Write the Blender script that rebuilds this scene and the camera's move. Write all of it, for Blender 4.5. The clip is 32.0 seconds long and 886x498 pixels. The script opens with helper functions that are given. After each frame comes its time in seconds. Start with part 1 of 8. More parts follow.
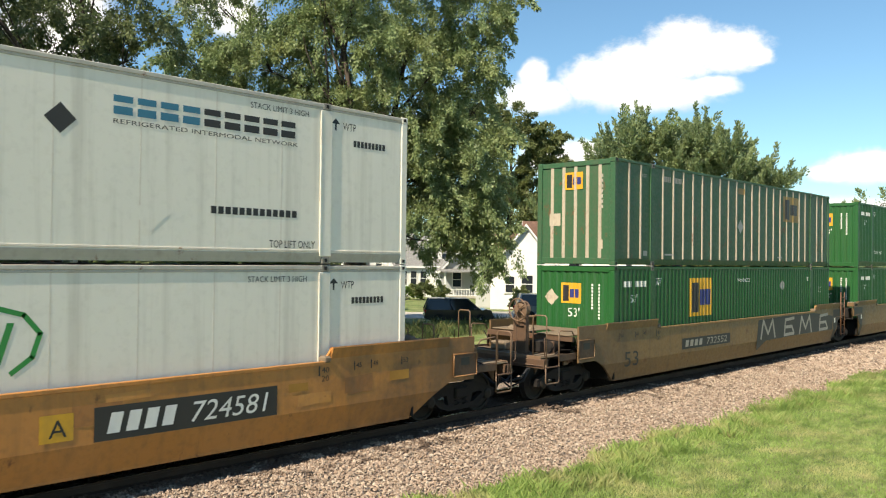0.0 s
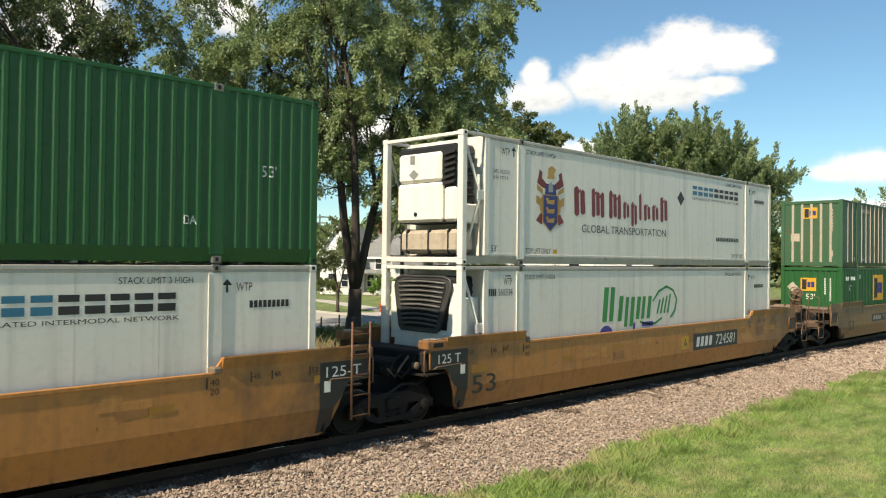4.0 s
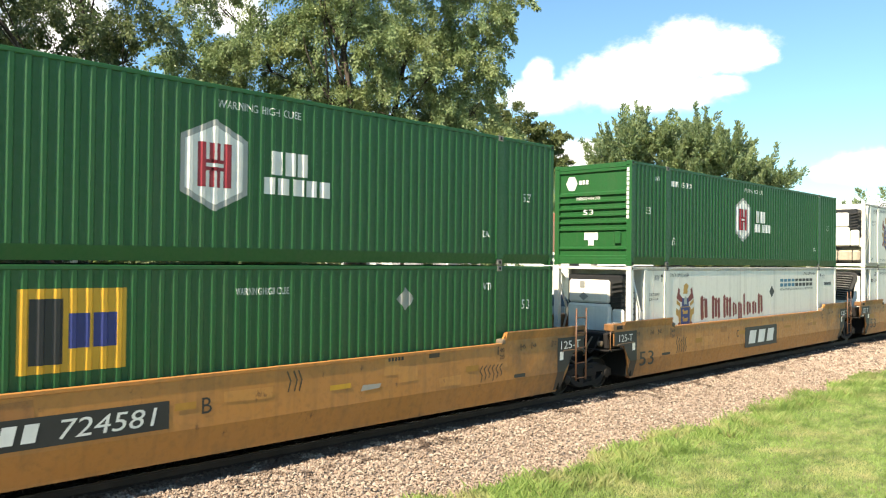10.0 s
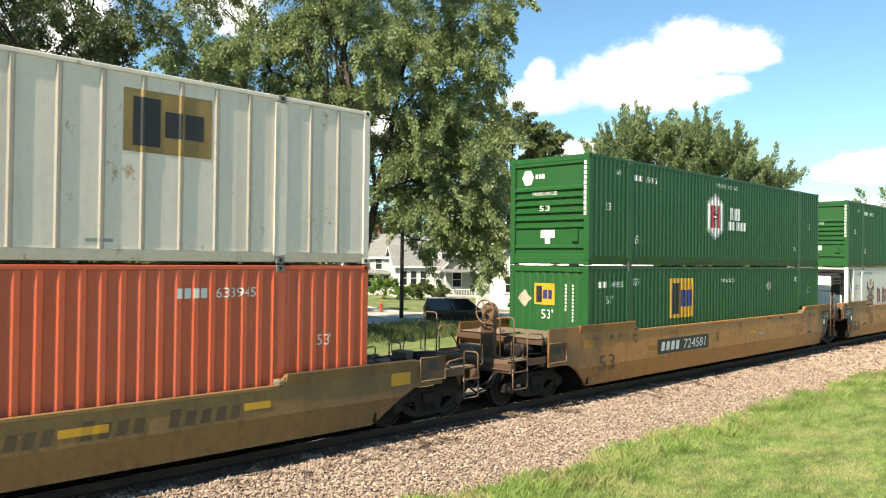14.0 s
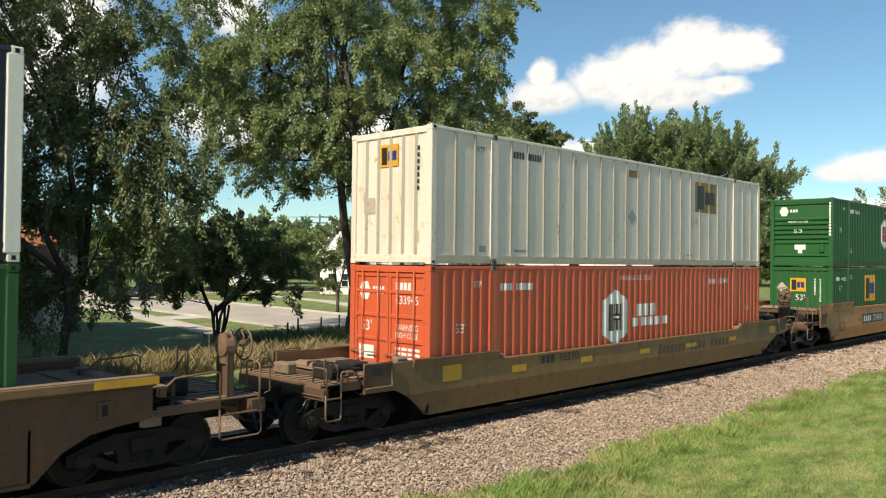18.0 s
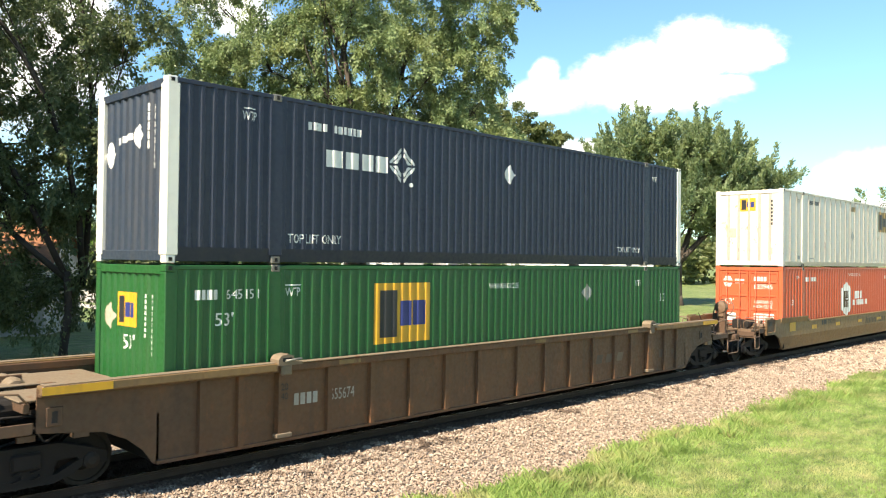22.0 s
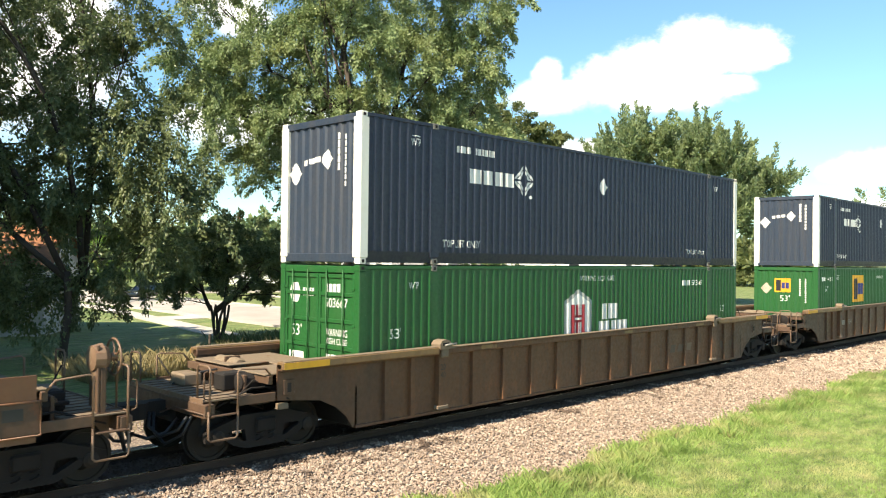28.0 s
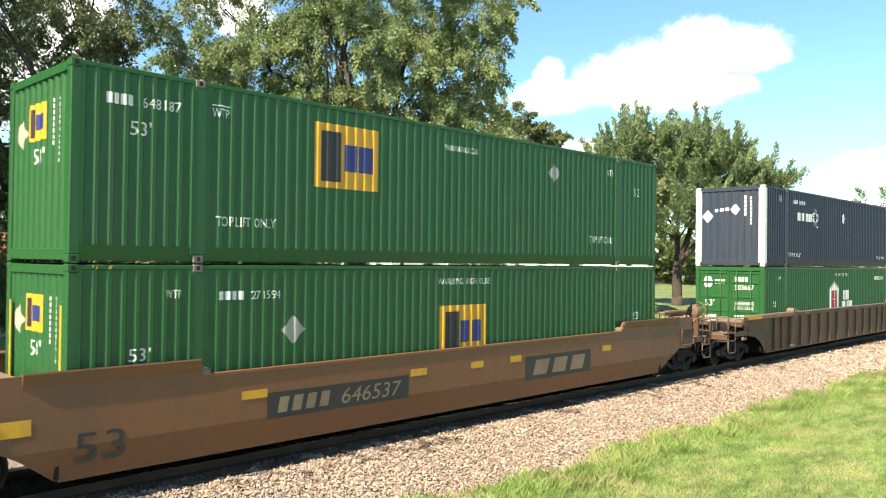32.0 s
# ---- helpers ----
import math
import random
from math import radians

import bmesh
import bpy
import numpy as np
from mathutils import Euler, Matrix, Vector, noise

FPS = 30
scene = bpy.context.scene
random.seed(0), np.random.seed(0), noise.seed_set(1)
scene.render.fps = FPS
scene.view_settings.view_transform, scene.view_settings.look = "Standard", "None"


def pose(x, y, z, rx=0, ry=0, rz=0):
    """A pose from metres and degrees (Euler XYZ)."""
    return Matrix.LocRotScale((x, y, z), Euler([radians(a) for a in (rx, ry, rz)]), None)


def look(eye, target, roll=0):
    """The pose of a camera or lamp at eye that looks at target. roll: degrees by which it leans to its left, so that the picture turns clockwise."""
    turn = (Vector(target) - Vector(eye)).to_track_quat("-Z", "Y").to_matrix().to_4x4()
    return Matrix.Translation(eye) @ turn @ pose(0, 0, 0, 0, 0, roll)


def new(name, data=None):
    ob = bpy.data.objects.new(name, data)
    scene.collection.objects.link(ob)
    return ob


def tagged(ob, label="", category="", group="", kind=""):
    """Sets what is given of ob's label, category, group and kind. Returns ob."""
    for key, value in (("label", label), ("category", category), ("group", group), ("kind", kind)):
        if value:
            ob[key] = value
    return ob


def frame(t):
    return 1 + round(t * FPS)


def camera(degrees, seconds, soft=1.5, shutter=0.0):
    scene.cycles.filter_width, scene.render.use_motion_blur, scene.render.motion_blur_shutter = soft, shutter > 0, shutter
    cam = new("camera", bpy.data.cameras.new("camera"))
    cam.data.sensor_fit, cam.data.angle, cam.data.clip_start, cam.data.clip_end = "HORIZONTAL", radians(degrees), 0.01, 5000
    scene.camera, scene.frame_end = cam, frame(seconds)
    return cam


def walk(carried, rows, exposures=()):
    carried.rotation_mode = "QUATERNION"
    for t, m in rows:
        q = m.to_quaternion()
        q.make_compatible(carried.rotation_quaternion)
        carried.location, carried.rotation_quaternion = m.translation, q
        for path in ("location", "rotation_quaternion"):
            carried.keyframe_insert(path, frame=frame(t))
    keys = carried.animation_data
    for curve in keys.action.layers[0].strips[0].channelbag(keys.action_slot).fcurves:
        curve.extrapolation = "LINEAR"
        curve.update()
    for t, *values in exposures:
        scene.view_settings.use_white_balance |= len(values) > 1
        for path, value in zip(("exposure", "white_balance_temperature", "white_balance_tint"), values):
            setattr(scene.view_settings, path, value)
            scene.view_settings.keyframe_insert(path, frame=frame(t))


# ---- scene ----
SECONDS = 32.0
cam = camera(58.35, SECONDS, 1.1, 0.12)
EYE = (0.0, 0.0, 3.396)
YAW, PITCH, ROLL = radians(45.52), radians(0.79), 0.68
AIM = (math.sin(YAW) * math.cos(PITCH), math.cos(YAW) * math.cos(PITCH), 3.396 + math.sin(PITCH))
walk(cam, [(0.0, look(EYE, AIM, ROLL)), (SECONDS, look(EYE, AIM, ROLL))],
     [(0.0, 0.83, 7050, 11), (1.0, 0.55, 7050, 11), (6.0, 0.68, 7050, 11), (7.0, 0.86, 7050, 11), (9.0, 1.16, 7050, 11), (12.0, 1.35, 7050, 11), (13.0, 1.16, 7050, 11), (14.0, 1.08, 7050, 11), (17.0, 0.5, 7050, 11), (19.0, 0.54, 7050, 11), (20.0, 0.86, 7050, 11), (21.0, 1.02, 7050, 11), (22.0, 1.4, 7050, 11), (23.0, 1.25, 7050, 11), (24.0, 1.1, 7050, 11), (25.0, 1.22, 7050, 11), (28.0, 1.33, 7050, 11), (29.0, 1.1, 7050, 11), (30.0, 1.23, 7050, 11), (31.0, 1.24, 7050, 11), (32.0, 1.42, 7050, 11)])

# ---- daylight: high sun from behind the camera, far along the track ----
SUN = Vector((-0.70, -0.066, 0.71)).normalized()
world = bpy.data.worlds.new("world")
scene.world = world
world.use_nodes = True
wn = world.node_tree.nodes
sky = wn.new("ShaderNodeTexSky")
sky.sky_type, sky.sun_disc = "NISHITA", False
sky.sun_elevation, sky.sun_rotation = math.asin(SUN.z), math.atan2(SUN.x, SUN.y)
sky.air_density, sky.dust_density, sky.ozone_density = 1.0, 0.1, 1.6
wn["Background"].inputs["Strength"].default_value = 0.085
tint = wn.new("ShaderNodeMix")
tint.data_type, tint.blend_type = "RGBA", "MULTIPLY"
tint.inputs[0].default_value, tint.inputs[7].default_value = 1.0, (0.75, 1.03, 1.12, 1)
world.node_tree.links.new(sky.outputs[0], tint.inputs[6])
world.node_tree.links.new(tint.outputs[2], wn["Background"].inputs["Color"])
sun = new("sun", bpy.data.lights.new("sun", "SUN"))
sun.data.energy, sun.data.angle, sun.data.color = 5.0, radians(0.5), (1.0, 0.91, 0.75)
sun.matrix_world = look(SUN * 50, (0, 0, 0))

TRACK_Y = 12.83      # centre line of the track, which runs along x
GRASS_Z = -0.60      # ground level; z = 0 is the top of the rail


RUN_T = [2.0 * k for k in range(17)]
RUN_X = [-71.25, -62.39, -53.48, -44.57, -35.68, -26.77, -17.88, -9.12, -0.29, 8.68, 17.72, 26.90, 36.07, 45.21, 54.39, 63.59, 72.83]


def run(t):
    """How far the train has come along the track at t seconds."""
    return float(np.interp(t, RUN_T, RUN_X))


# ---- building blocks ----
class Geo:
    """Collects vertices and faces of one mesh."""

    def __init__(self):
        self.v, self.f, self.s = [], [], []

    def add(self, verts, faces, smooth=False):
        n = len(self.v)
        self.v += [tuple(p) for p in verts]
        self.f += [tuple(n + i for i in q) for q in faces]
        self.s += [smooth] * len(faces)
        return self

    def box(self, x0, x1, y0, y1, z0, z1, c=0.0):
        if c <= 0:
            v = [(x, y, z) for z in (z0, z1) for y in (y0, y1) for x in (x0, x1)]
            return self.add(v, [(0, 2, 3, 1), (4, 5, 7, 6), (0, 1, 5, 4), (2, 6, 7, 3), (0, 4, 6, 2), (1, 3, 7, 5)])
        bm = bmesh.new()
        bmesh.ops.create_cube(bm, size=1)
        for p in bm.verts:
            p.co = ((x0 + x1) / 2 + p.co.x * (x1 - x0), (y0 + y1) / 2 + p.co.y * (y1 - y0), (z0 + z1) / 2 + p.co.z * (z1 - z0))
        bmesh.ops.bevel(bm, geom=bm.edges[:], offset=c, segments=1, affect="EDGES")
        bm.verts.index_update()
        self.add([p.co[:] for p in bm.verts], [[p.index for p in q.verts] for q in bm.faces])
        bm.free()
        return self

    def prism(self, outline, axis, a, b):
        """An outline of (p, q) pairs carried along an axis from a to b. axis y: (x, z); axis x: (y, z); axis z: (x, y)."""
        put = {"y": lambda p, d: (p[0], d, p[1]), "x": lambda p, d: (d, p[0], p[1]), "z": lambda p, d: (p[0], p[1], d)}[axis]
        n = len(outline)
        v = [put(p, a) for p in outline] + [put(p, b) for p in outline]
        f = [tuple(range(n - 1, -1, -1)), tuple(range(n, 2 * n))] + [(i, (i + 1) % n, n + (i + 1) % n, n + i) for i in range(n)]
        return self.add(v, f)

    def tube(self, path, r, n=8, r2=None):
        """A round bar along a path, tapering from r to r2."""
        path = [Vector(p) for p in path]
        r2 = r if r2 is None else r2
        rings, ref = [], None
        for i, p in enumerate(path):
            d = (path[min(i + 1, len(path) - 1)] - path[max(i - 1, 0)]).normalized()
            if ref is None:
                ref = d.orthogonal().normalized()
            ref = (ref - d * ref.dot(d)).normalized()
            w = d.cross(ref)
            q = r + (r2 - r) * i / max(1, len(path) - 1)
            rings += [p + (ref * math.cos(a) + w * math.sin(a)) * q for a in [2 * math.pi * k / n for k in range(n)]]
        m = len(path)
        f = [(i * n + k, i * n + (k + 1) % n, (i + 1) * n + (k + 1) % n, (i + 1) * n + k) for i in range(m - 1) for k in range(n)]
        self.add(rings, f, True)
        base = len(self.v) - m * n
        self.f += [tuple(base + k for k in range(n - 1, -1, -1)), tuple(base + (m - 1) * n + k for k in range(n))]
        self.s += [False, False]
        return self

    def lathe(self, profile, axis, centre, n=20):
        """A profile of (distance along the axis, radius) turned round an axis through the centre."""
        c = Vector(centre)
        e = {"x": (Vector((1, 0, 0)), Vector((0, 1, 0)), Vector((0, 0, 1))), "y": (Vector((0, 1, 0)), Vector((0, 0, 1)), Vector((1, 0, 0))),
             "z": (Vector((0, 0, 1)), Vector((1, 0, 0)), Vector((0, 1, 0)))}[axis]
        v = [c + e[0] * d + (e[1] * math.cos(a) + e[2] * math.sin(a)) * r for d, r in profile for a in [2 * math.pi * k / n for k in range(n)]]
        m = len(profile)
        f = [(i * n + k, i * n + (k + 1) % n, (i + 1) * n + (k + 1) % n, (i + 1) * n + k) for i in range(m - 1) for k in range(n)]
        f += [tuple(range(n - 1, -1, -1)), tuple((m - 1) * n + k for k in range(n))]
        return self.add(v, f)

    def moved(self, m):
        self.v = [tuple(m @ Vector(p)) for p in self.v]
        return self

    def mesh(self, name):
        me = bpy.data.meshes.new(name)
        me.from_pydata(self.v, [], self.f)
        me.polygons.foreach_set("use_smooth", self.s)
        bm = bmesh.new()
        bm.from_mesh(me)
        bmesh.ops.recalc_face_normals(bm, faces=bm.faces[:])
        bm.to_mesh(me)
        bm.free()
        return me


def part(name, geo, material, parent=None, label=""):
    """One mesh object under a thing or a part."""
    me = geo.mesh(name) if isinstance(geo, Geo) else geo
    if not me.materials:
        me.materials.append(material)
    ob = new(name, me)
    ob.parent = parent
    return tagged(ob, label)


def thing(name, label, category, group="", at=None):
    """An empty at the thing's base that holds its parts."""
    ob = new(name)
    ob.empty_display_size = 0.2
    if at is not None:
        ob.matrix_basis = at
    return tagged(ob, label, category, group)


def arrays_mesh(name, verts, faces, smooth=False):
    """A mesh from arrays: faces are rows of equal length."""
    me = bpy.data.meshes.new(name)
    n, k = faces.shape
    me.vertices.add(len(verts))
    me.vertices.foreach_set("co", np.ascontiguousarray(verts, dtype=np.float32).ravel())
    me.loops.add(n * k)
    me.loops.foreach_set("vertex_index", np.ascontiguousarray(faces, dtype=np.int32).ravel())
    me.polygons.add(n)
    me.polygons.foreach_set("loop_start", np.arange(0, n * k, k, dtype=np.int32))
    me.polygons.foreach_set("use_smooth", np.full(n, smooth))
    me.update(calc_edges=True)
    return me


# ---- lettering: flat outlines from the built-in font, one cache for all ----
WORDS = ("53", "53'", "WTP", "TOP LIFT ONLY", "STACK LIMIT 3 HIGH", "WARNING HIGH CUBE", "TARE WEIGHT", "(LB) 13230", "GLOBAL TRANSPORTATION",
         "125-T", "125 T", "40", "20", "45", "48", "A", "B", "C", "DA", "WARNING", "HIGH CUBE", "REFRIGERATED INTERMODAL NETWORK", "724581", "646537",
         "732552", "655674", "78370", "503667", "647685", "651890", "633945", "648187", "271594", "645151", "560334", "650315")
LETTERS = {}


def prepare_letters():
    made = []
    for s in WORDS:
        cu = bpy.data.curves.new("lettering", "FONT")
        cu.body, cu.resolution_u = s, 3
        made.append((s, new("lettering", cu)))
    dg = bpy.context.evaluated_depsgraph_get()
    dg.update()
    for s, ob in made:
        me = bpy.data.meshes.new_from_object(ob.evaluated_get(dg))
        v = np.array([p.co[:2] for p in me.vertices])
        lo, hi = v.min(0), v.max(0)
        LETTERS[s] = ((v - lo) / (hi - lo), [tuple(q.vertices) for q in me.polygons])
        bpy.data.meshes.remove(me)
        cu = ob.data
        bpy.data.objects.remove(ob)
        bpy.data.curves.remove(cu)


prepare_letters()


def flat_word(s, u0, u1, v0, v1):
    """The word's outline stretched over a rectangle: points (u, v) and faces."""
    p, f = LETTERS[s]
    return [(u0 + (u1 - u0) * a, v0 + (v1 - v0) * b) for a, b in p], f


def flat_rects(rects):
    v, f = [], []
    for u0, u1, v0, v1 in rects:
        n = len(v)
        v += [(u0, v0), (u1, v0), (u1, v1), (u0, v1)]
        f.append((n, n + 1, n + 2, n + 3))
    return v, f


def flat_polys(polys):
    v, f = [], []
    for poly in polys:
        n = len(v)
        v += list(poly)
        f.append(tuple(range(n, n + len(poly))))
    return v, f


def disc_poly(u, v, r, n=12, squash=1.0):
    return [(u + r * math.cos(2 * math.pi * k / n), v + squash * r * math.sin(2 * math.pi * k / n)) for k in range(n)]


def stroke(points, w):
    """A painted stroke of even width along points, as quads."""
    polys = []
    for (a, b), (c, d) in zip(points, points[1:]):
        n = math.hypot(c - a, d - b) or 1
        px, py = -(d - b) / n * w / 2, (c - a) / n * w / 2
        ex, ey = (c - a) / n * w / 4, (d - b) / n * w / 4
        polys.append([(a + px - ex, b + py - ey), (a - px - ex, b - py - ey), (c - px + ex, d - py + ey), (c + px + ex, d + py + ey)])
    return polys


def bars(u0, u1, v0, v1, n, gap=0.25):
    """Plain bars in the place of writing that is not lettered."""
    w = (u1 - u0) / n
    return flat_rects([(u0 + i * w, u0 + (i + 1 - gap) * w, v0, v1) for i in range(n)])


def paint_on(name, flat, material, parent, facing, depth, breaks=(), label=""):
    """Paint 3 mm proud of a face. facing: side (u is x), end (u runs to -y). depth(u) gives the face's y or x; breaks: where its profile bends."""
    pts, faces = flat
    bm = bmesh.new()
    vs = [bm.verts.new((a, 0, b)) for a, b in pts]
    for q in faces:
        try:
            bm.faces.new([vs[i] for i in q])
        except ValueError:
            pass
    lo, hi = min(p[0] for p in pts), max(p[0] for p in pts)
    for x in breaks:
        if lo < x < hi:
            bmesh.ops.bisect_plane(bm, geom=bm.verts[:] + bm.edges[:] + bm.faces[:], plane_co=(x, 0, 0), plane_no=(1, 0, 0), dist=1e-5)
    for p in bm.verts:
        d = depth(p.co.x)
        p.co = (p.co.x, d - 0.003, p.co.z) if facing == "side" else (d - 0.003, -p.co.x, p.co.z)
    me = bpy.data.meshes.new(name)
    bm.to_mesh(me)
    bm.free()
    ob = part(name, me, material, parent, label)
    return tagged(ob, kind="stuff") if name in ("ring_sign", "badge_mark", "name_mark", "arrow", "scrawl", "oval_mark", "curved_mark", "yellow_strip", "serial_marking", "lettering", "small_plate", "hazard_marking", "name_marking", "graffiti_outline", "crest_field", "crest", "notice", "reflector") else ob


# ---- materials ----
def shader(name):
    m = bpy.data.materials.new(name)
    m.use_nodes = True
    return m, m.node_tree.nodes, m.node_tree.links, m.node_tree.nodes["Principled BSDF"]


def noise_at(nodes, links, scale, detail=4.0, stretch=(1, 1, 1), rough=0.55, offset=(0, 0, 0)):
    co = nodes.new("ShaderNodeTexCoord")
    mp = nodes.new("ShaderNodeMapping")
    mp.inputs["Scale"].default_value = stretch
    mp.inputs["Location"].default_value = offset
    tx = nodes.new("ShaderNodeTexNoise")
    tx.inputs["Scale"].default_value, tx.inputs["Detail"].default_value, tx.inputs["Roughness"].default_value = scale, detail, rough
    links.new(co.outputs["Object"], mp.inputs["Vector"])
    links.new(mp.outputs[0], tx.inputs["Vector"])
    return tx.outputs["Fac"]


def ramp(nodes, links, value, stops):
    r = nodes.new("ShaderNodeValToRGB")
    e = r.color_ramp.elements
    while len(e) < len(stops):
        e.new(0.5)
    for k, (p, c) in zip(e, stops):
        k.position, k.color = p, (c if len(c) == 4 else (*c, 1)) if isinstance(c, tuple) else (c, c, c, 1)
    links.new(value, r.inputs[0])
    return r.outputs["Color"]


def mix(nodes, links, kind, fac, a, b):
    n = nodes.new("ShaderNodeMix")
    n.data_type, n.blend_type = "RGBA", kind
    for sock, val in ((n.inputs[0], fac), (n.inputs[6], a), (n.inputs[7], b)):
        if isinstance(val, (int, float)):
            sock.default_value = val
        elif isinstance(val, tuple):
            sock.default_value = (*val, 1) if len(val) == 3 else val
        else:
            links.new(val, sock)
    return n.outputs[2]


def bump(nodes, links, bsdf, height, strength, distance):
    b = nodes.new("ShaderNodeBump")
    b.inputs["Strength"].default_value, b.inputs["Distance"].default_value = strength, distance
    links.new(height, b.inputs["Height"])
    links.new(b.outputs[0], bsdf.inputs["Normal"])


def paint(name, color, rough=0.45, grime=0.35, streak=0.3, rust=0.0, fade=0.25, grime_color=(0.10, 0.075, 0.05), dent=0.15, rust_color=(0.13, 0.05, 0.02), ends=0.0):
    """Weathered paint on steel: faded patches, vertical streaks of dirt, rust spots, shallow dents."""
    m, n, l, b = shader(name)
    c = mix(n, l, "MIX", ramp(n, l, noise_at(n, l, 0.7, 3), [(0.35, 0.0), (0.75, fade)]), color, tuple(min(1, k * 0.85 + 0.012 + 0.06 * (max(color) > 0.3)) for k in color))
    c = mix(n, l, "MIX", ramp(n, l, noise_at(n, l, 1.0, 5, (5, 5, 0.25)), [(0.5, 0.0), (0.8, streak)]), c, grime_color)
    c = mix(n, l, "MIX", ramp(n, l, noise_at(n, l, 9.0, 6, offset=(3, 7, 1)), [(0.5, 0.0), (0.85, grime)]), c, grime_color)
    if rust > 0:
        c = mix(n, l, "MIX", ramp(n, l, noise_at(n, l, 3.2, 8, (1, 1, 0.6), 0.7, (11, 2, 5)), [(0.66 - 0.2 * rust, 0.0), (0.70 - 0.1 * rust, 0.85)]), c, rust_color)
    if ends > 0:
        # brake dust and grease over the wheels at both ends of a car
        co, sep, d, dd, k = n.new("ShaderNodeTexCoord"), n.new("ShaderNodeSeparateXYZ"), n.new("ShaderNodeMath"), n.new("ShaderNodeMath"), n.new("ShaderNodeMath")
        l.new(co.outputs["Object"], sep.inputs[0])
        d.operation, d.inputs[1].default_value = "SUBTRACT", 8.08
        l.new(sep.outputs["X"], d.inputs[0])
        dd.operation = "ABSOLUTE"
        l.new(d.outputs[0], dd.inputs[0])
        k.operation, k.inputs[1].default_value, k.inputs[2].default_value = "MULTIPLY_ADD", 0.1, -0.45
        l.new(dd.outputs[0], k.inputs[0])
        e = n.new("ShaderNodeMath")
        e.operation = "ADD"
        l.new(k.outputs[0], e.inputs[0])
        l.new(noise_at(n, l, 1.7, 6, (1, 1, 0.8), 0.65, (5, 1, 9)), e.inputs[1])
        c = mix(n, l, "MIX", ramp(n, l, e.outputs[0], [(0.62, 0.0), (1.0, ends)]), c, grime_color)
    l.new(c, b.inputs["Base Color"])
    l.new(ramp(n, l, noise_at(n, l, 14, 4), [(0.3, max(0.05, rough - 0.12)), (0.75, min(1.0, rough + 0.2))]), b.inputs["Roughness"])
    bump(n, l, b, noise_at(n, l, 1.6, 3, (1, 1, 0.7)), dent, 0.02)
    return m


def plain(name, color, rough=0.6, metal=0.0, vary=0.2, scale=12.0, relief=0.0):
    m, n, l, b = shader(name)
    f = noise_at(n, l, scale, 5)
    dark = tuple(k * (1 - vary) for k in color)
    c = mix(n, l, "MIX", ramp(n, l, noise_at(n, l, scale / 8, 3), [(0.3, 0.0), (0.7, 1.0)]), color, dark)
    c = mix(n, l, "MULTIPLY", vary, c, ramp(n, l, f, [(0.3, 0.55), (0.7, 1.0)]))
    l.new(c, b.inputs["Base Color"])
    b.inputs["Roughness"].default_value, b.inputs["Metallic"].default_value = rough, metal
    if relief:
        bump(n, l, b, f, 0.6, relief)
    return m


GREEN = paint("container_green", (0.005, 0.076, 0.014), 0.5, 0.10, 0.12, 0.0, 0.10)
DEEPGREEN = paint("container_deep_green", (0.005, 0.077, 0.014), 0.5, 0.10, 0.12, 0.0, 0.10)
OLDGREEN = paint("worn_green", (0.022, 0.085, 0.035), 0.55, 0.4, 0.35, 0.25, 0.3)
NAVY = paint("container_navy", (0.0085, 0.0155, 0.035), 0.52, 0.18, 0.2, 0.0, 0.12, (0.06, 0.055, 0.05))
# paler copy of the navy: sunlight on the low end put into the colour
NAVYSUNLIT = paint("navy_sunlit", (0.017, 0.029, 0.050), 0.5, 0.3, 0.4, 0.0, 0.3, (0.07, 0.06, 0.05))
ORANGE = paint("container_orange", (0.50, 0.085, 0.03), 0.45, 0.2, 0.22, 0.0, 0.22)
WHITE = paint("container_white", (0.70, 0.67, 0.59), 0.42, 0.2, 0.42, 0.0, 0.12, (0.30, 0.27, 0.22), 0.3)
OLDWHITE = paint("aged_white", (0.62, 0.57, 0.49), 0.42, 0.2, 0.3, 0.12, 0.1, (0.26, 0.2, 0.13), 0.5, (0.33, 0.2, 0.1))
POSTWHITE = paint("post_white", (0.74, 0.72, 0.64), 0.45, 0.15, 0.2, 0.0, 0.05, (0.3, 0.25, 0.18))
STAINWHITE = paint("stained_white", (0.64, 0.58, 0.48), 0.45, 0.25, 0.45, 0.30, 0.1, (0.34, 0.24, 0.12), 0.3, (0.42, 0.25, 0.09))
TAN = paint("post_tan", (0.40, 0.34, 0.26), 0.55, 0.4, 0.4, 0.2, 0.1)
OCHRE = paint("car_ochre", (0.42, 0.172, 0.036), 0.5, 0.45, 0.5, 0.2, 0.2, (0.12, 0.066, 0.032), ends=0.8)
OCHREFRESH = paint("car_ochre_fresh", (0.47, 0.205, 0.046), 0.5, 0.4, 0.5, 0.2, 0.2, (0.14, 0.08, 0.04), ends=0.8)
OCHRESTAIN = paint("car_ochre_stained", (0.31, 0.125, 0.030), 0.55, 0.6, 0.5, 0.3, 0.2, (0.10, 0.055, 0.028), ends=0.8)
OCHREOLD = paint("car_ochre_dull", (0.22, 0.125, 0.042), 0.55, 0.6, 0.6, 0.35, 0.2, (0.10, 0.062, 0.034), ends=0.7)
BROWN = paint("car_brown", (0.115, 0.050, 0.019), 0.6, 0.6, 0.7, 0.55, 0.2, (0.055, 0.030, 0.018), 0.3, (0.16, 0.062, 0.022), ends=0.7)
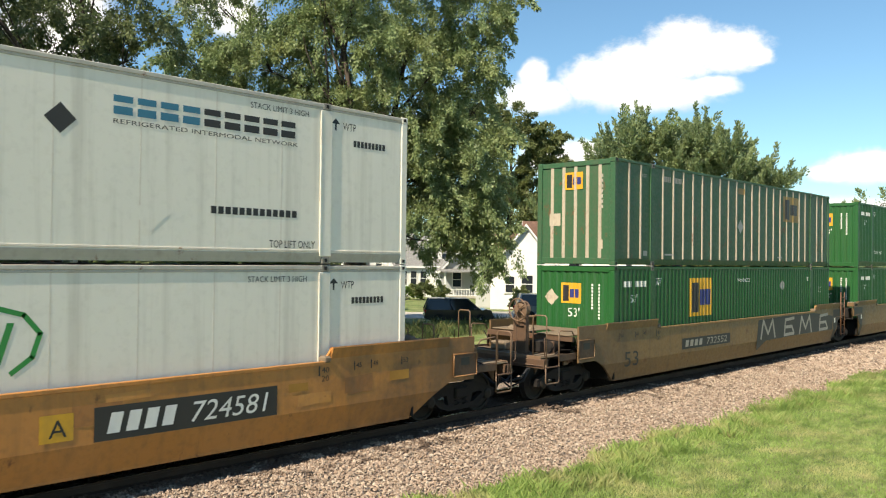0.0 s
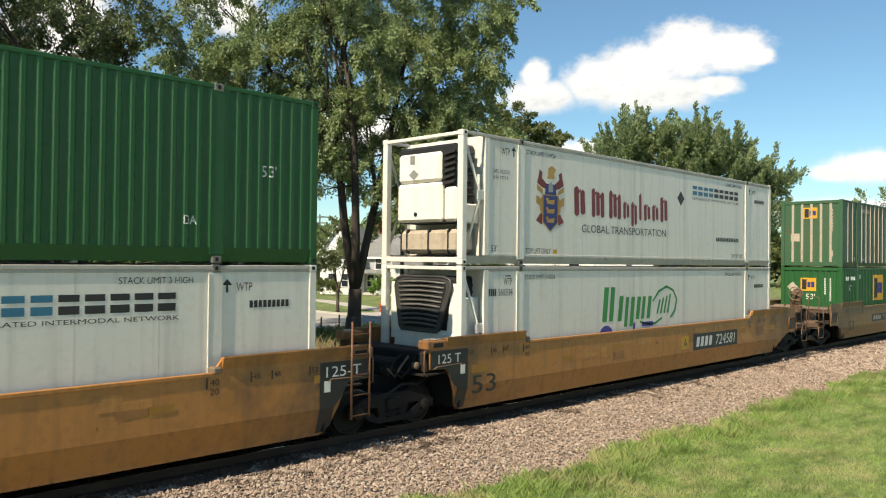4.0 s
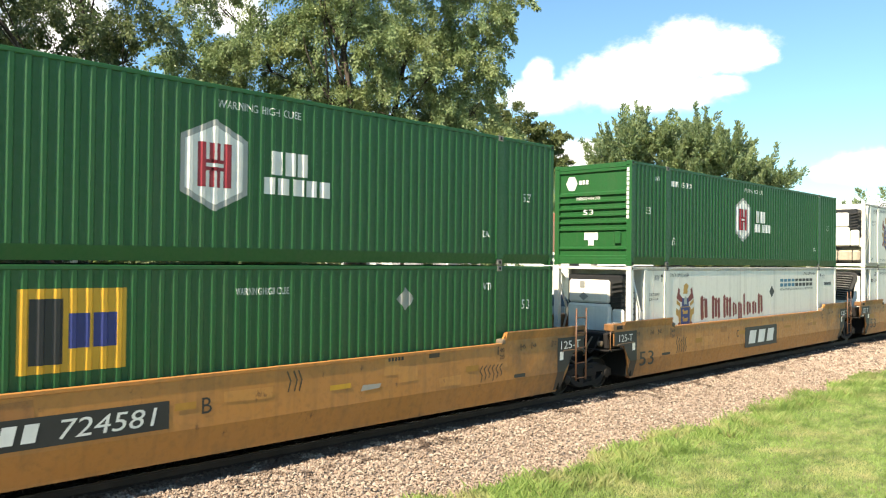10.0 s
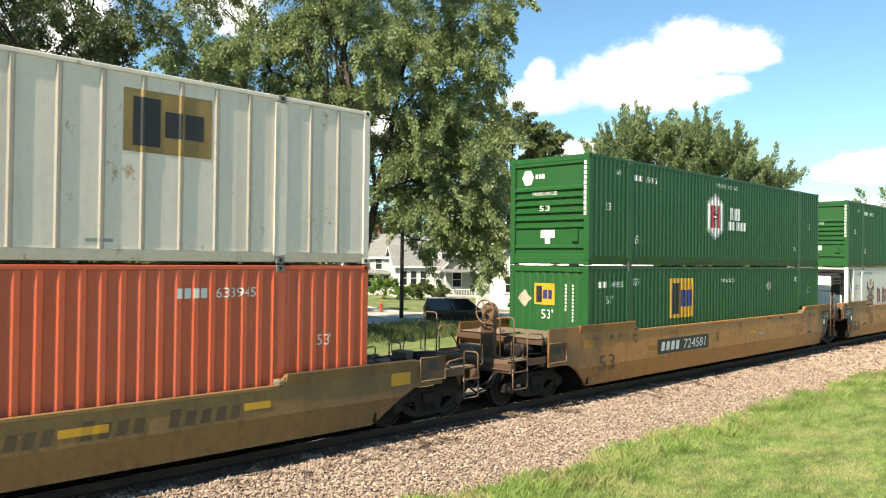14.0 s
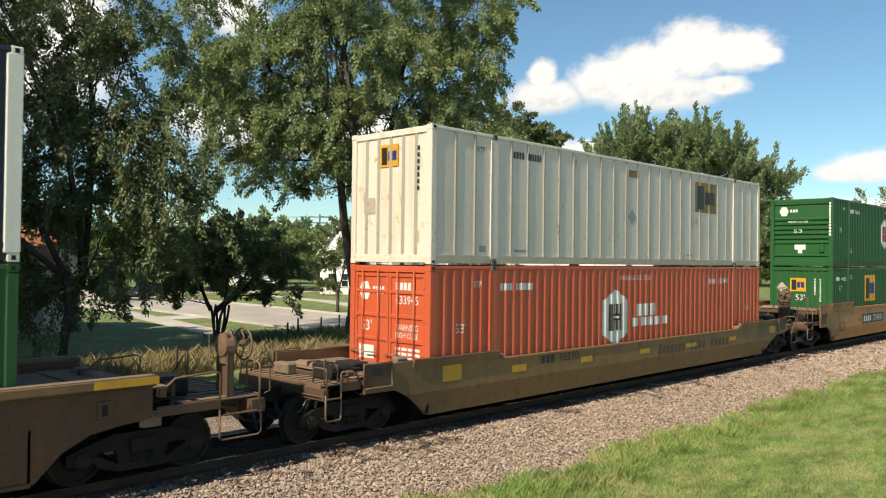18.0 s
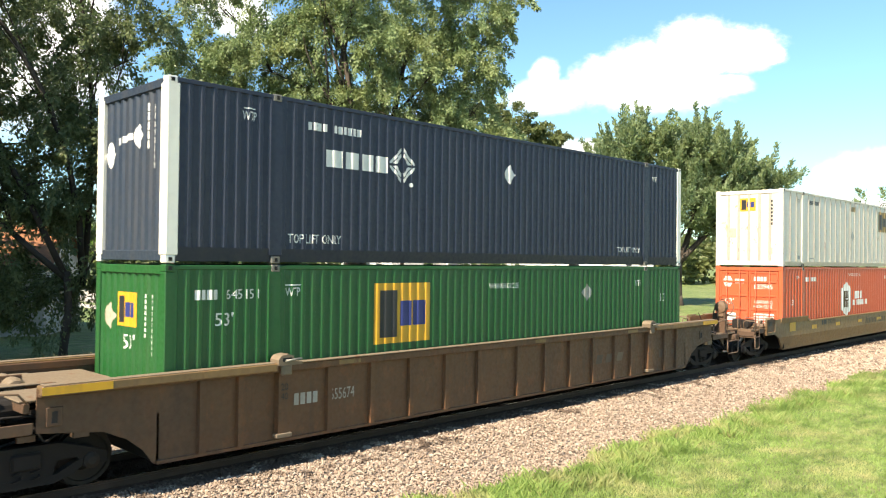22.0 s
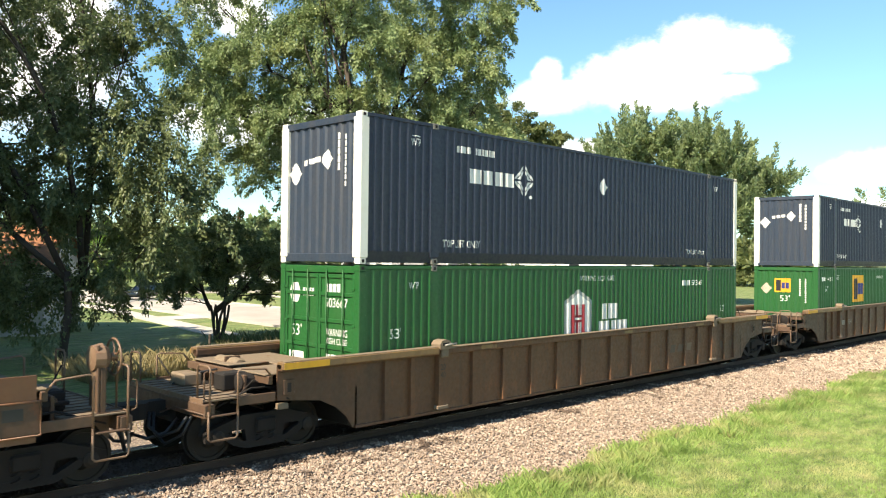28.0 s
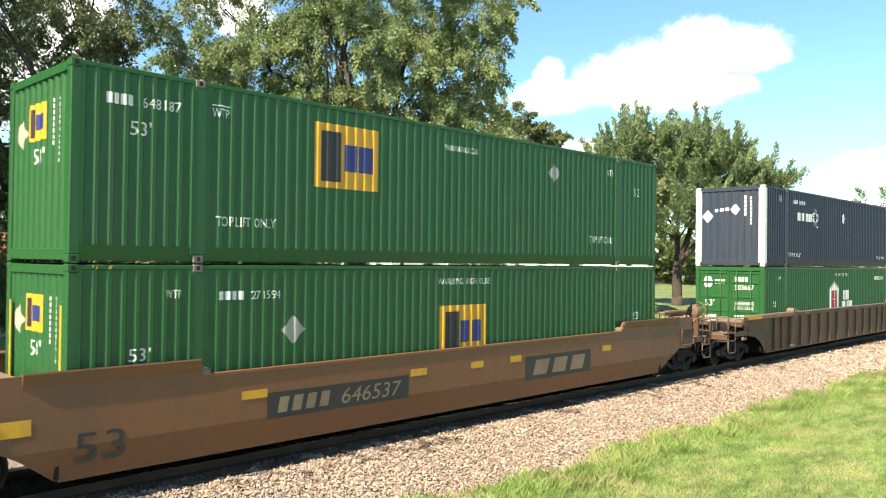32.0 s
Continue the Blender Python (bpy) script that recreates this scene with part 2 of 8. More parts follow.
REDBROWN = paint("car_red_brown", (0.165, 0.066, 0.026), 0.5, 0.4, 0.4, 0.15, 0.12, (0.09, 0.048, 0.026), ends=0.6)
ENDS = paint("platform_rust", (0.085, 0.046, 0.025), 0.65, 0.5, 0.4, 0.35, 0.2, (0.05, 0.035, 0.028))
RUSTDECK = paint("deck_rust", (0.165, 0.122, 0.08), 0.75, 0.5, 0.2, 0.35, 0.2)
HANDRAIL = paint("worn_handrail", (0.145, 0.088, 0.053), 0.55, 0.4, 0.2, 0.3, 0.2)
SAFEYELLOW = paint("safety_yellow", (0.55, 0.29, 0.015), 0.5, 0.3, 0.3, 0.0, 0.1)
UNDER = plain("running_gear", (0.017, 0.013, 0.011), 0.85, 0.2, 0.5, 9, 0.004)
WHEELSTEEL = plain("wheel_steel", (0.024, 0.018, 0.014), 0.7, 0.3, 0.5, 8, 0.002)
CASTING = plain("casting_steel", (0.30, 0.28, 0.24), 0.55, 0.3, 0.5, 22, 0.002)
# near-black for the shade in slots and openings, drawn as plates; also container floors
SHADEBLACK = plain("shade_black", (0.012, 0.012, 0.012), 0.9, 0, 0.3)
PAINTWHITE = plain("lettering_white", (0.72, 0.72, 0.68), 0.5, 0, 0.18, 16)
STAINEDINK = plain("lettering_stained", (0.27, 0.19, 0.115), 0.6, 0, 0.35, 12)
PAINTDULL = plain("lettering_dull_white", (0.42, 0.38, 0.32), 0.6, 0, 0.3, 16)
PAINTBLACK = plain("lettering_black", (0.018, 0.018, 0.02), 0.5, 0, 0.3, 16)
GHOST = plain("faded_lettering", (0.10, 0.062, 0.03), 0.6, 0, 0.4, 6)
WORNMARK = plain("worn_marking", (0.17, 0.115, 0.075), 0.65, 0, 0.5, 9)
WORNSAFE = plain("worn_safety_yellow", (0.47, 0.225, 0.03), 0.6, 0, 0.4, 5)
WORNYELLOW = plain("worn_yellow", (0.33, 0.22, 0.07), 0.6, 0, 0.4, 7)
RAILGREY = paint("rail_grey", (0.40, 0.385, 0.34), 0.55, 0.4, 0.3, 0.05, 0.1, (0.16, 0.13, 0.1))
SEAMGREY = paint("seam_grey", (0.34, 0.31, 0.26), 0.6, 0.4, 0.4, 0.15, 0.1, (0.2, 0.15, 0.1))
DARKMOULD = plain("dark_moulding", (0.055, 0.054, 0.052), 0.5, 0, 0.4, 8)
MOULDGREY = plain("grey_moulding", (0.15, 0.145, 0.135), 0.5, 0, 0.4, 8)
PANELBLACK = plain("panel_black", (0.028, 0.027, 0.026), 0.55, 0, 0.4, 6)
LOGOYELLOW = plain("logo_yellow", (0.62, 0.33, 0.02), 0.5, 0, 0.2, 8)
LOGOBLUE = plain("logo_blue", (0.02, 0.03, 0.16), 0.5, 0, 0.2, 8)
LOGORED = plain("logo_red", (0.30, 0.02, 0.03), 0.5, 0, 0.2, 8)
LOGOGREY = plain("logo_grey", (0.34, 0.35, 0.33), 0.5, 0, 0.2, 8)
SIGNRED = plain("sign_dark_red", (0.22, 0.022, 0.02), 0.5, 0, 0.25, 8)
SIGNTEAL = plain("sign_teal", (0.03, 0.17, 0.27), 0.5, 0, 0.2, 8)
SIGNGREEN = plain("sign_green", (0.02, 0.26, 0.05), 0.5, 0, 0.2, 8)
SIGNVIOLET = plain("sign_violet", (0.06, 0.05, 0.30), 0.5, 0, 0.2, 8)
GOLD = plain("crest_gold", (0.55, 0.30, 0.06), 0.5, 0, 0.3, 10)
PLACARD = plain("placard_grey", (0.33, 0.33, 0.31), 0.45, 0.3, 0.2, 6)
BLACKPLASTIC = plain("black_plastic", (0.02, 0.021, 0.023), 0.5, 0, 0.3, 10)


# ---- ground, ballast, track ----
def grass_material(name, a, b, dry, scale=1.0):
    m, n, l, bs = shader(name)
    big = noise_at(n, l, 0.35 * scale, 4)
    c = mix(n, l, "MIX", ramp(n, l, big, [(0.35, 0.0), (0.65, 1.0)]), a, b)
    c = mix(n, l, "MIX", ramp(n, l, noise_at(n, l, 1.3 * scale, 5, offset=(4, 9, 0)), [(0.50, 0.0), (0.70, 0.8)]), c, dry)
    c = mix(n, l, "MIX", ramp(n, l, noise_at(n, l, 0.8 * scale, 6, (1, 2.2, 1), 0.65, (1, 3, 0)), [(0.45, 0.0), (0.62, 0.75)]), c, tuple(k * 0.62 for k in a))
    c = mix(n, l, "MULTIPLY", 0.8, c, ramp(n, l, noise_at(n, l, 7, 6, (1, 1, 1), 0.7), [(0.35, 0.5), (0.6, 1.0)]))
    c = mix(n, l, "MULTIPLY", 0.7, c, ramp(n, l, noise_at(n, l, 40, 4), [(0.3, 0.45), (0.65, 1.0)]))
    l.new(c, bs.inputs["Base Color"])
    bs.inputs["Roughness"].default_value = 0.85
    bump(n, l, bs, noise_at(n, l, 30, 5), 0.8, 0.05)
    return m


def blade_material(name, a, b, dry):
    m, n, l, bs = shader(name)
    g = n.new("ShaderNodeNewGeometry")
    c = mix(n, l, "MIX", g.outputs["Random Per Island"], a, b)
    c = mix(n, l, "MIX", ramp(n, l, noise_at(n, l, 1.1, 4, offset=(4, 9, 0)), [(0.48, 0.0), (0.64, 0.75)]), c, dry)
    c = mix(n, l, "MIX", ramp(n, l, noise_at(n, l, 0.8, 6, (1, 2.2, 1), 0.65, (1, 3, 0)), [(0.45, 0.0), (0.62, 0.75)]), c, tuple(k * 0.62 for k in a))
    l.new(c, bs.inputs["Base Color"])
    bs.inputs["Roughness"].default_value = 0.6
    t = n.new("ShaderNodeBsdfTranslucent")
    l.new(c, t.inputs["Color"])
    s = n.new("ShaderNodeMixShader")
    s.inputs[0].default_value = 0.35
    l.new(bs.outputs[0], s.inputs[1])
    l.new(t.outputs[0], s.inputs[2])
    l.new(s.outputs[0], n["Material Output"].inputs["Surface"])
    return m


LAWN = grass_material("lawn", (0.16, 0.245, 0.055), (0.26, 0.31, 0.10), (0.40, 0.35, 0.17))
BLADES = blade_material("grass_blades", (0.19, 0.31, 0.065), (0.37, 0.46, 0.15), (0.50, 0.45, 0.22))
WEEDGREEN = blade_material("green_weeds", (0.06, 0.10, 0.03), (0.14, 0.19, 0.06), (0.26, 0.22, 0.09))
STRAW = blade_material("dry_weeds", (0.36, 0.29, 0.15), (0.24, 0.22, 0.09), (0.46, 0.38, 0.21))


def fouled_shaded(n, l, c):
    """Grease, brake dust and painted train shadow darken stones between and beside the rails."""
    g, sep, d, a, e = n.new("ShaderNodeNewGeometry"), n.new("ShaderNodeSeparateXYZ"), n.new("ShaderNodeMath"), n.new("ShaderNodeMath"), n.new("ShaderNodeMath")
    l.new(g.outputs["Position"], sep.inputs[0])
    d.operation, d.inputs[1].default_value = "SUBTRACT", TRACK_Y
    l.new(sep.outputs["Y"], d.inputs[0])
    a.operation = "ABSOLUTE"
    l.new(d.outputs[0], a.inputs[0])
    e.operation, e.inputs[1].default_value = "MULTIPLY_ADD", 0.22
    l.new(a.outputs[0], e.inputs[0])
    l.new(noise_at(n, l, 2.5, 5), e.inputs[2])
    return mix(n, l, "MIX", ramp(n, l, e.outputs[0], [(0.76, 0.9), (0.86, 0.0)]), c, (0.075, 0.048, 0.032))


def stone_material(name, tones):
    m, n, l, bs = shader(name)
    g = n.new("ShaderNodeNewGeometry")
    c = ramp(n, l, g.outputs["Random Per Island"], [(i / (len(tones) - 1), t) for i, t in enumerate(tones)])
    c = mix(n, l, "MULTIPLY", 0.5, c, ramp(n, l, noise_at(n, l, 25, 5), [(0.3, 0.5), (0.7, 1.0)]))
    c = fouled_shaded(n, l, c)
    l.new(c, bs.inputs["Base Color"])
    bs.inputs["Roughness"].default_value = 0.85
    return m


TONES = [(0.245, 0.166, 0.119), (0.412, 0.317, 0.239), (0.314, 0.226, 0.167), (0.49, 0.407, 0.32), (0.363, 0.271, 0.205), (0.147, 0.106, 0.081)]
STONE = stone_material("ballast_stone", TONES)


def bed_material():
    m, n, l, bs = shader("ballast_bed")
    co = n.new("ShaderNodeTexCoord")
    v = n.new("ShaderNodeTexVoronoi")
    v.inputs["Scale"].default_value = 17
    l.new(co.outputs["Object"], v.inputs["Vector"])
    sep = n.new("ShaderNodeSeparateColor")
    l.new(v.outputs["Color"], sep.inputs[0])
    c = ramp(n, l, sep.outputs[0], [(i / (len(TONES) - 1), t) for i, t in enumerate(TONES)])
    # gaps between the drawn stones darkened in the colour, as shade between them
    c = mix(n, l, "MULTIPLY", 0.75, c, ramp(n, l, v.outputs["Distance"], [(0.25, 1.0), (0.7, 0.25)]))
    c = fouled_shaded(n, l, c)
    l.new(c, bs.inputs["Base Color"])
    bs.inputs["Roughness"].default_value = 0.9
    inv = ramp(n, l, v.outputs["Distance"], [(0.0, 1.0), (0.8, 0.0)])
    bump(n, l, bs, inv, 1.0, 0.05)
    return m


BED = bed_material()
RAIL = plain("rail_rust", (0.075, 0.043, 0.028), 0.75, 0.3, 0.4, 14, 0.002)
RAILTOP = plain("rail_polished", (0.5, 0.48, 0.46), 0.25, 1.0, 0.15, 10)
TIE = plain("tie_wood", (0.10, 0.065, 0.045), 0.9, 0, 0.5, 18, 0.01)

tagged(part("ground", Geo().add([(-2500, -2500, GRASS_Z - 0.02), (2500, -2500, GRASS_Z - 0.02), (2500, 2500, GRASS_Z - 0.02), (-2500, 2500, GRASS_Z - 0.02)], [(0, 1, 2, 3)]), LAWN), "mown green lawn with dry patches", kind="structure")

# wide pale gravel added unseen behind the camera, bouncing warm light onto the train
BOUNCEGROUND = plain("bounce_ground", (0.50, 0.42, 0.33), 0.9, 0, 0.25, 3, 0.01)
tagged(part("bounce_ground", Geo().box(-300, 300, -34, -3.5, GRASS_Z - 0.1, GRASS_Z - 0.014), BOUNCEGROUND), "added pale ground behind the camera that bounces light", kind="structure")

BED_EDGE = 3.88       # half width of the ballast at its foot


def bed_height(d):
    """Height of the ballast at a distance from the centre line."""
    d = np.abs(d)
    return np.where(d < 1.75, -0.185, np.where(d < BED_EDGE, -0.185 - (d - 1.75) / (BED_EDGE - 1.75) * 0.435, GRASS_Z - 0.02))


ys = np.array([-4.0, -3.88, -3.0, -2.4, -1.75, -0.9, 0, 0.9, 1.75, 2.4, 3.0, 3.55, 7.5])
bed = Geo()
bed.add([(x, TRACK_Y + y, max(float(bed_height(y)), -0.604 if y > 3 else -9)) for x in (-400, 800) for y in ys], [(i, len(ys) + i, len(ys) + i + 1, i + 1) for i in range(len(ys) - 1)])
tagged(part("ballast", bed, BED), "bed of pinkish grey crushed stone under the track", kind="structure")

rng = np.random.default_rng(5)


def stones(n, x0, x1, d0, d1, size, lift, falloff=1.0):
    """Many small angular stones on the ballast, joined."""
    u = rng.random(n)
    x = x0 + (x1 - x0) * u ** falloff
    d = d0 + (d1 - d0) * rng.random(n)
    z = bed_height(d) + lift * rng.random(n)
    base = np.array([(1, 0, 0), (-1, 0, 0), (0, 1, 0), (0, -1, 0), (0, 0, 1), (0, 0, -1), ], dtype=float)
    v = base[None] + rng.normal(0, 0.28, (n, 6, 3))
    r = size * (0.55 + rng.random((n, 1, 1)) * 0.9)
    v *= r * np.array([1, 1, 0.75])
    a = rng.random(n) * 6.283
    b = rng.random(n) * 1.2 - 0.6
    ca, sa, cb, sb = np.cos(a), np.sin(a), np.cos(b), np.sin(b)
    vx, vy, vz = v[..., 0], v[..., 1], v[..., 2]
    vy, vz = vy * cb[:, None] - vz * sb[:, None], vy * sb[:, None] + vz * cb[:, None]
    vx, vy = vx * ca[:, None] - vy * sa[:, None], vx * sa[:, None] + vy * ca[:, None]
    v = np.stack([vx + x[:, None], vy + (TRACK_Y + d)[:, None], vz + z[:, None]], -1).reshape(-1, 3)
    tri = np.array([(0, 2, 4), (2, 1, 4), (1, 3, 4), (3, 0, 4), (2, 0, 5), (1, 2, 5), (3, 1, 5), (0, 3, 5)])
    f = (np.arange(n) * 6)[:, None, None] + tri[None]
    return arrays_mesh("stones", v, f.reshape(-1, 3))


tagged(part("ballast_stones", stones(72000, 3.0, 30.0, -4.08, 0.9, 0.027, 0.03, 1.15), STONE), "loose pinkish grey crushed stones", "gravel", kind="stuff")
tagged(part("ballast_stones", stones(18000, 30.0, 75.0, -4.0, -0.9, 0.045, 0.03, 1.5), STONE), "loose pinkish grey crushed stones", "gravel", kind="stuff")

for s in (-1, 1):
    y = s * 0.755
    prof = [(y - 0.07, -0.165), (y + 0.07, -0.165), (y + 0.07, -0.15), (y + 0.012, -0.13), (y + 0.012, -0.045), (y + 0.036, -0.035), (y + 0.036, -0.006), (y + 0.03, 0.0), (y - 0.03, 0.0), (y - 0.036, -0.006), (y - 0.036, -0.035), (y - 0.012, -0.045), (y - 0.012, -0.13), (y - 0.07, -0.15)]
    rail = tagged(part("rail", Geo().prism([(TRACK_Y + a, b) for a, b in prof], "x", -300, 700), RAIL), "rusty steel rail with a polished top", "rail")
    part("rail_head", Geo().box(-300, 700, TRACK_Y + y - 0.03, TRACK_Y + y + 0.03, 0.0005, 0.002), RAILTOP, rail)
tie_mesh = Geo().box(-0.115, 0.115, -1.3, 1.3, -0.36, -0.168, 0.012).mesh("railway_tie")
tie_mesh.materials.append(TIE)
plate_mesh = Geo().box(-0.1, 0.1, -0.17, 0.17, -0.168, -0.158, 0.003).mesh("tie_plate")
plate_mesh.materials.append(RAIL)
for k in range(150):
    t = new("railway_tie", tie_mesh)
    t.matrix_basis = pose(-4 + 0.5 * k, TRACK_Y + 0.04 * math.sin(k * 7.3), 0.008 * math.sin(k * 3.1), 0, 0, 1.2 * math.sin(k * 5.7))
    tagged(t, "weathered wooden railway tie in the ballast", "railway tie", "railway ties")
    for s in (-1, 1):
        p = new("tie_plate", plate_mesh)
        p.parent = t
        p.matrix_basis = pose(0, s * 0.755, 0)


def grass_edge(x):
    """Uneven line where the lawn meets the stones."""
    return TRACK_Y - BED_EDGE - 0.05 + 0.20 * np.sin(x * 0.9) + 0.16 * np.sin(x * 2.3 + 1) + 0.12 * np.sin(x * 5.1)


def blades(n, x, y, z, h, w, lean=0.5):
    """Grass blades as narrow bent triangles."""
    a = rng.random(n) * 6.283
    hh = h * (0.45 + rng.random(n) * 0.9)
    ux, uy = np.cos(a), np.sin(a)
    lx, ly = rng.normal(0, lean, n) * hh, rng.normal(0, lean, n) * hh
    p0 = np.stack([x - ux * w, y - uy * w, z], -1)
    p1 = np.stack([x + ux * w, y + uy * w, z], -1)
    p2 = np.stack([x + lx * 0.4 + ux * w * 0.6, y + ly * 0.4 + uy * w * 0.6, z + hh * 0.6], -1)
    p3 = np.stack([x + lx, y + ly, z + hh], -1)
    v = np.stack([p0, p1, p2, p3], 1).reshape(-1, 3)
    f = (np.arange(n) * 4)[:, None] + np.array([[0, 1, 2, 3]])
    return arrays_mesh("grass", v, f)


def lawn_patch(n, x0, x1, y0, h, w, tuft):
    x = x0 + (x1 - x0) * rng.random(n) ** 1.6
    top = grass_edge(x)
    y = y0 + (top - y0) * rng.random(n)
    # taller tufts along the edge of the stones
    e = np.exp(-(top - y) / 0.5)
    return blades(n, x, y, np.full(n, GRASS_Z - 0.02), h * (1 + tuft * e), w)


tagged(part("grass", lawn_patch(160000, 8.0, 34.0, 2.0, 0.06, 0.006, 1.8), BLADES), "short green grass with dry tips", "grass", kind="stuff")
tagged(part("grass", lawn_patch(60000, 26.0, 90.0, 0.0, 0.08, 0.012, 1.2), BLADES), "short green grass with dry tips", "grass", kind="stuff")

def tufts(n, x0, x1, per, h):
    """Ragged taller tufts where the mower does not reach, along the stones."""
    x = x0 + (x1 - x0) * rng.random(n) ** 1.5
    y = grass_edge(x) + 0.10 - 0.9 * rng.random(n) ** 1.4
    s = 0.06 + 0.10 * rng.random(n)
    hh = np.repeat(h * (0.35 + 1.3 * rng.random(n) ** 1.5), per)
    gx = np.repeat(x, per) + rng.normal(0, 1, n * per) * np.repeat(s, per)
    gy = np.repeat(y, per) + rng.normal(0, 1, n * per) * np.repeat(s, per)
    return blades(n * per, gx, gy, np.full(n * per, GRASS_Z - 0.03), hh, 0.0038, 0.38)


tagged(part("grass_tufts", tufts(1500, 8.0, 60.0, 48, 0.15), BLADES), "ragged taller grass along the edge of the stones", "grass", kind="stuff")
tagged(part("dry_grass", tufts(160, 9.0, 45.0, 30, 0.10), STRAW), "dry straw-coloured grass along the stones", "grass", kind="stuff")

# dry weeds and brambles beyond the track
def weed_strip(n, x0, x1, y0, y1, h, w, lean=0.35):
    x = x0 + (x1 - x0) * rng.random(n)
    y = y0 + (y1 - y0) * rng.random(n)
    return blades(n, x, y, np.full(n, GRASS_Z - 0.05), h * (0.4 + 1.2 * rng.random(n) ** 2), w, lean)


tagged(part("dry_weeds", weed_strip(24000, 10.0, 21.0, 25.2, 28.4, 0.42, 0.0035), STRAW), "tall dry straw-coloured weeds beside the track", "weeds", kind="stuff")
tagged(part("dry_weeds", weed_strip(9000, 5.0, 60.0, TRACK_Y + 4.2, TRACK_Y + 7.0, 0.22, 0.009), STRAW), "low dry weeds along the ballast", "weeds", kind="stuff")
tagged(part("tall_grass", weed_strip(16000, 19.0, 40.0, 28.6, 34.5, 0.36, 0.008), WEEDGREEN), "rough dark green weeds under the tree", "grass", kind="stuff")


# ---- sky: drifting clouds far off ----
CLOUDS = []


def cloud(name, az, el, w, h, puffs, shift, label, seed, soft=0.46):
    """A fair-weather cloud as a far sheet whose edge is broken by noise. puffs: centre and radii in half widths."""
    m = bpy.data.materials.new("cloud_vapour")
    m.use_nodes = True
    n, l = m.node_tree.nodes, m.node_tree.links
    n.remove(n["Principled BSDF"])
    co = n.new("ShaderNodeTexCoord")
    sep = n.new("ShaderNodeSeparateXYZ")
    l.new(co.outputs["Object"], sep.inputs[0])

    def calc(op, a, b=None):
        k = n.new("ShaderNodeMath")
        k.operation = op
        for sock, v in zip(k.inputs, (a, b)):
            if isinstance(v, (int, float)):
                sock.default_value = v
            elif v is not None:
                l.new(v, sock)
        return k.outputs[0]
    x, y = calc("DIVIDE", sep.outputs["X"], w), calc("DIVIDE", sep.outputs["Z"], h)
    best = None
    for cx, cy, rx, ry in puffs:
        d = calc("SQRT", calc("ADD", calc("POWER", calc("ABSOLUTE", calc("DIVIDE", calc("SUBTRACT", x, cx), rx)), 2.0), calc("POWER", calc("ABSOLUTE", calc("DIVIDE", calc("SUBTRACT", y, cy), ry)), 2.0)))
        best = d if best is None else calc("MINIMUM", best, d)
    t1 = noise_at(n, l, 0.016, 8, (1, 1, 1.3), 0.62, (seed * 37.0, 0, seed * 11.0))
    t2 = noise_at(n, l, 0.05, 5, (1, 1, 1), 0.6, (seed * 3.0, 0, 0))
    d = calc("ADD", best, calc("MULTIPLY", calc("SUBTRACT", t1, 0.5), 0.9))
    a = n.new("ShaderNodeMapRange")
    a.interpolation_type = "SMOOTHSTEP"
    a.inputs["From Min"].default_value, a.inputs["From Max"].default_value = 1.0 + soft * 0.4, 1.0 - soft
    l.new(d, a.inputs["Value"])
    # sunlit top and greyer underside are put into the colour of the sheet's glow
    shade = ramp(n, l, calc("ADD", calc("MULTIPLY", y, 0.30), calc("ADD", t1, calc("MULTIPLY", t2, 0.2))), [(0.28, (0.70, 0.76, 0.80)), (0.46, (0.88, 0.91, 0.92)), (0.62, (1.0, 1.0, 0.99))])
    e = n.new("ShaderNodeEmission")
    e.inputs["Strength"].default_value = 0.75
    l.new(shade, e.inputs["Color"])
    tr = n.new("ShaderNodeBsdfTransparent")
    mx = n.new("ShaderNodeMixShader")
    l.new(a.outputs[0], mx.inputs[0])
    l.new(tr.outputs[0], mx.inputs[1])
    l.new(e.outputs[0], mx.inputs[2])
    l.new(mx.outputs[0], n["Material Output"].inputs["Surface"])
    g = Geo().add([(-1.5 * w, 0, -1.5 * h), (1.5 * w, 0, -1.5 * h), (1.5 * w, 0, 1.5 * h), (-1.5 * w, 0, 1.5 * h)], [(0, 1, 2, 3)])
    ob = tagged(part(name, g, m), label, "cloud", "clouds", "backdrop")
    ob.visible_shadow = False
    far = 2400.0

    def place(a):
        r = radians(a)
        return pose(far * math.sin(r) * math.cos(radians(el)), far * math.cos(r) * math.cos(radians(el)), EYE[2] + far * math.sin(radians(el)), -el, 0, -a)
    ob.matrix_basis = place(az)
    CLOUDS.append((ob, place(az), place(az + shift)))


cloud("cloud", 59.6, 13.0, 400.0, 165.0, [(0.28, 0.42, 0.33, 0.62), (-0.04, 0.11, 0.36, 0.55), (0.56, 0.37, 0.30, 0.45), (0.74, 0.24, 0.15, 0.2), (-0.34, -0.1, 0.28, 0.5), (-0.79, 0.06, 0.12, 0.34), (-0.76, -0.35, 0.32, 0.36), (0.05, -0.38, 0.5, 0.36), (0.47, -0.28, 0.2, 0.22)], 1.1, "bright white fair-weather cloud", 1)
cloud("cloud", 73.6, 6.2, 150.0, 60.0, [(0, 0, 0.8, 0.8), (0.5, -0.2, 0.8, 0.6), (-0.5, -0.2, 0.5, 0.5)], 0.7, "small bright white cloud", 2)
cloud("cloud", 71.6, 3.4, 260.0, 55.0, [(0, 0, 0.9, 0.7), (0.6, 0.1, 0.6, 0.6)], 0.5, "low pale cloud bank near the horizon", 3, 0.6)
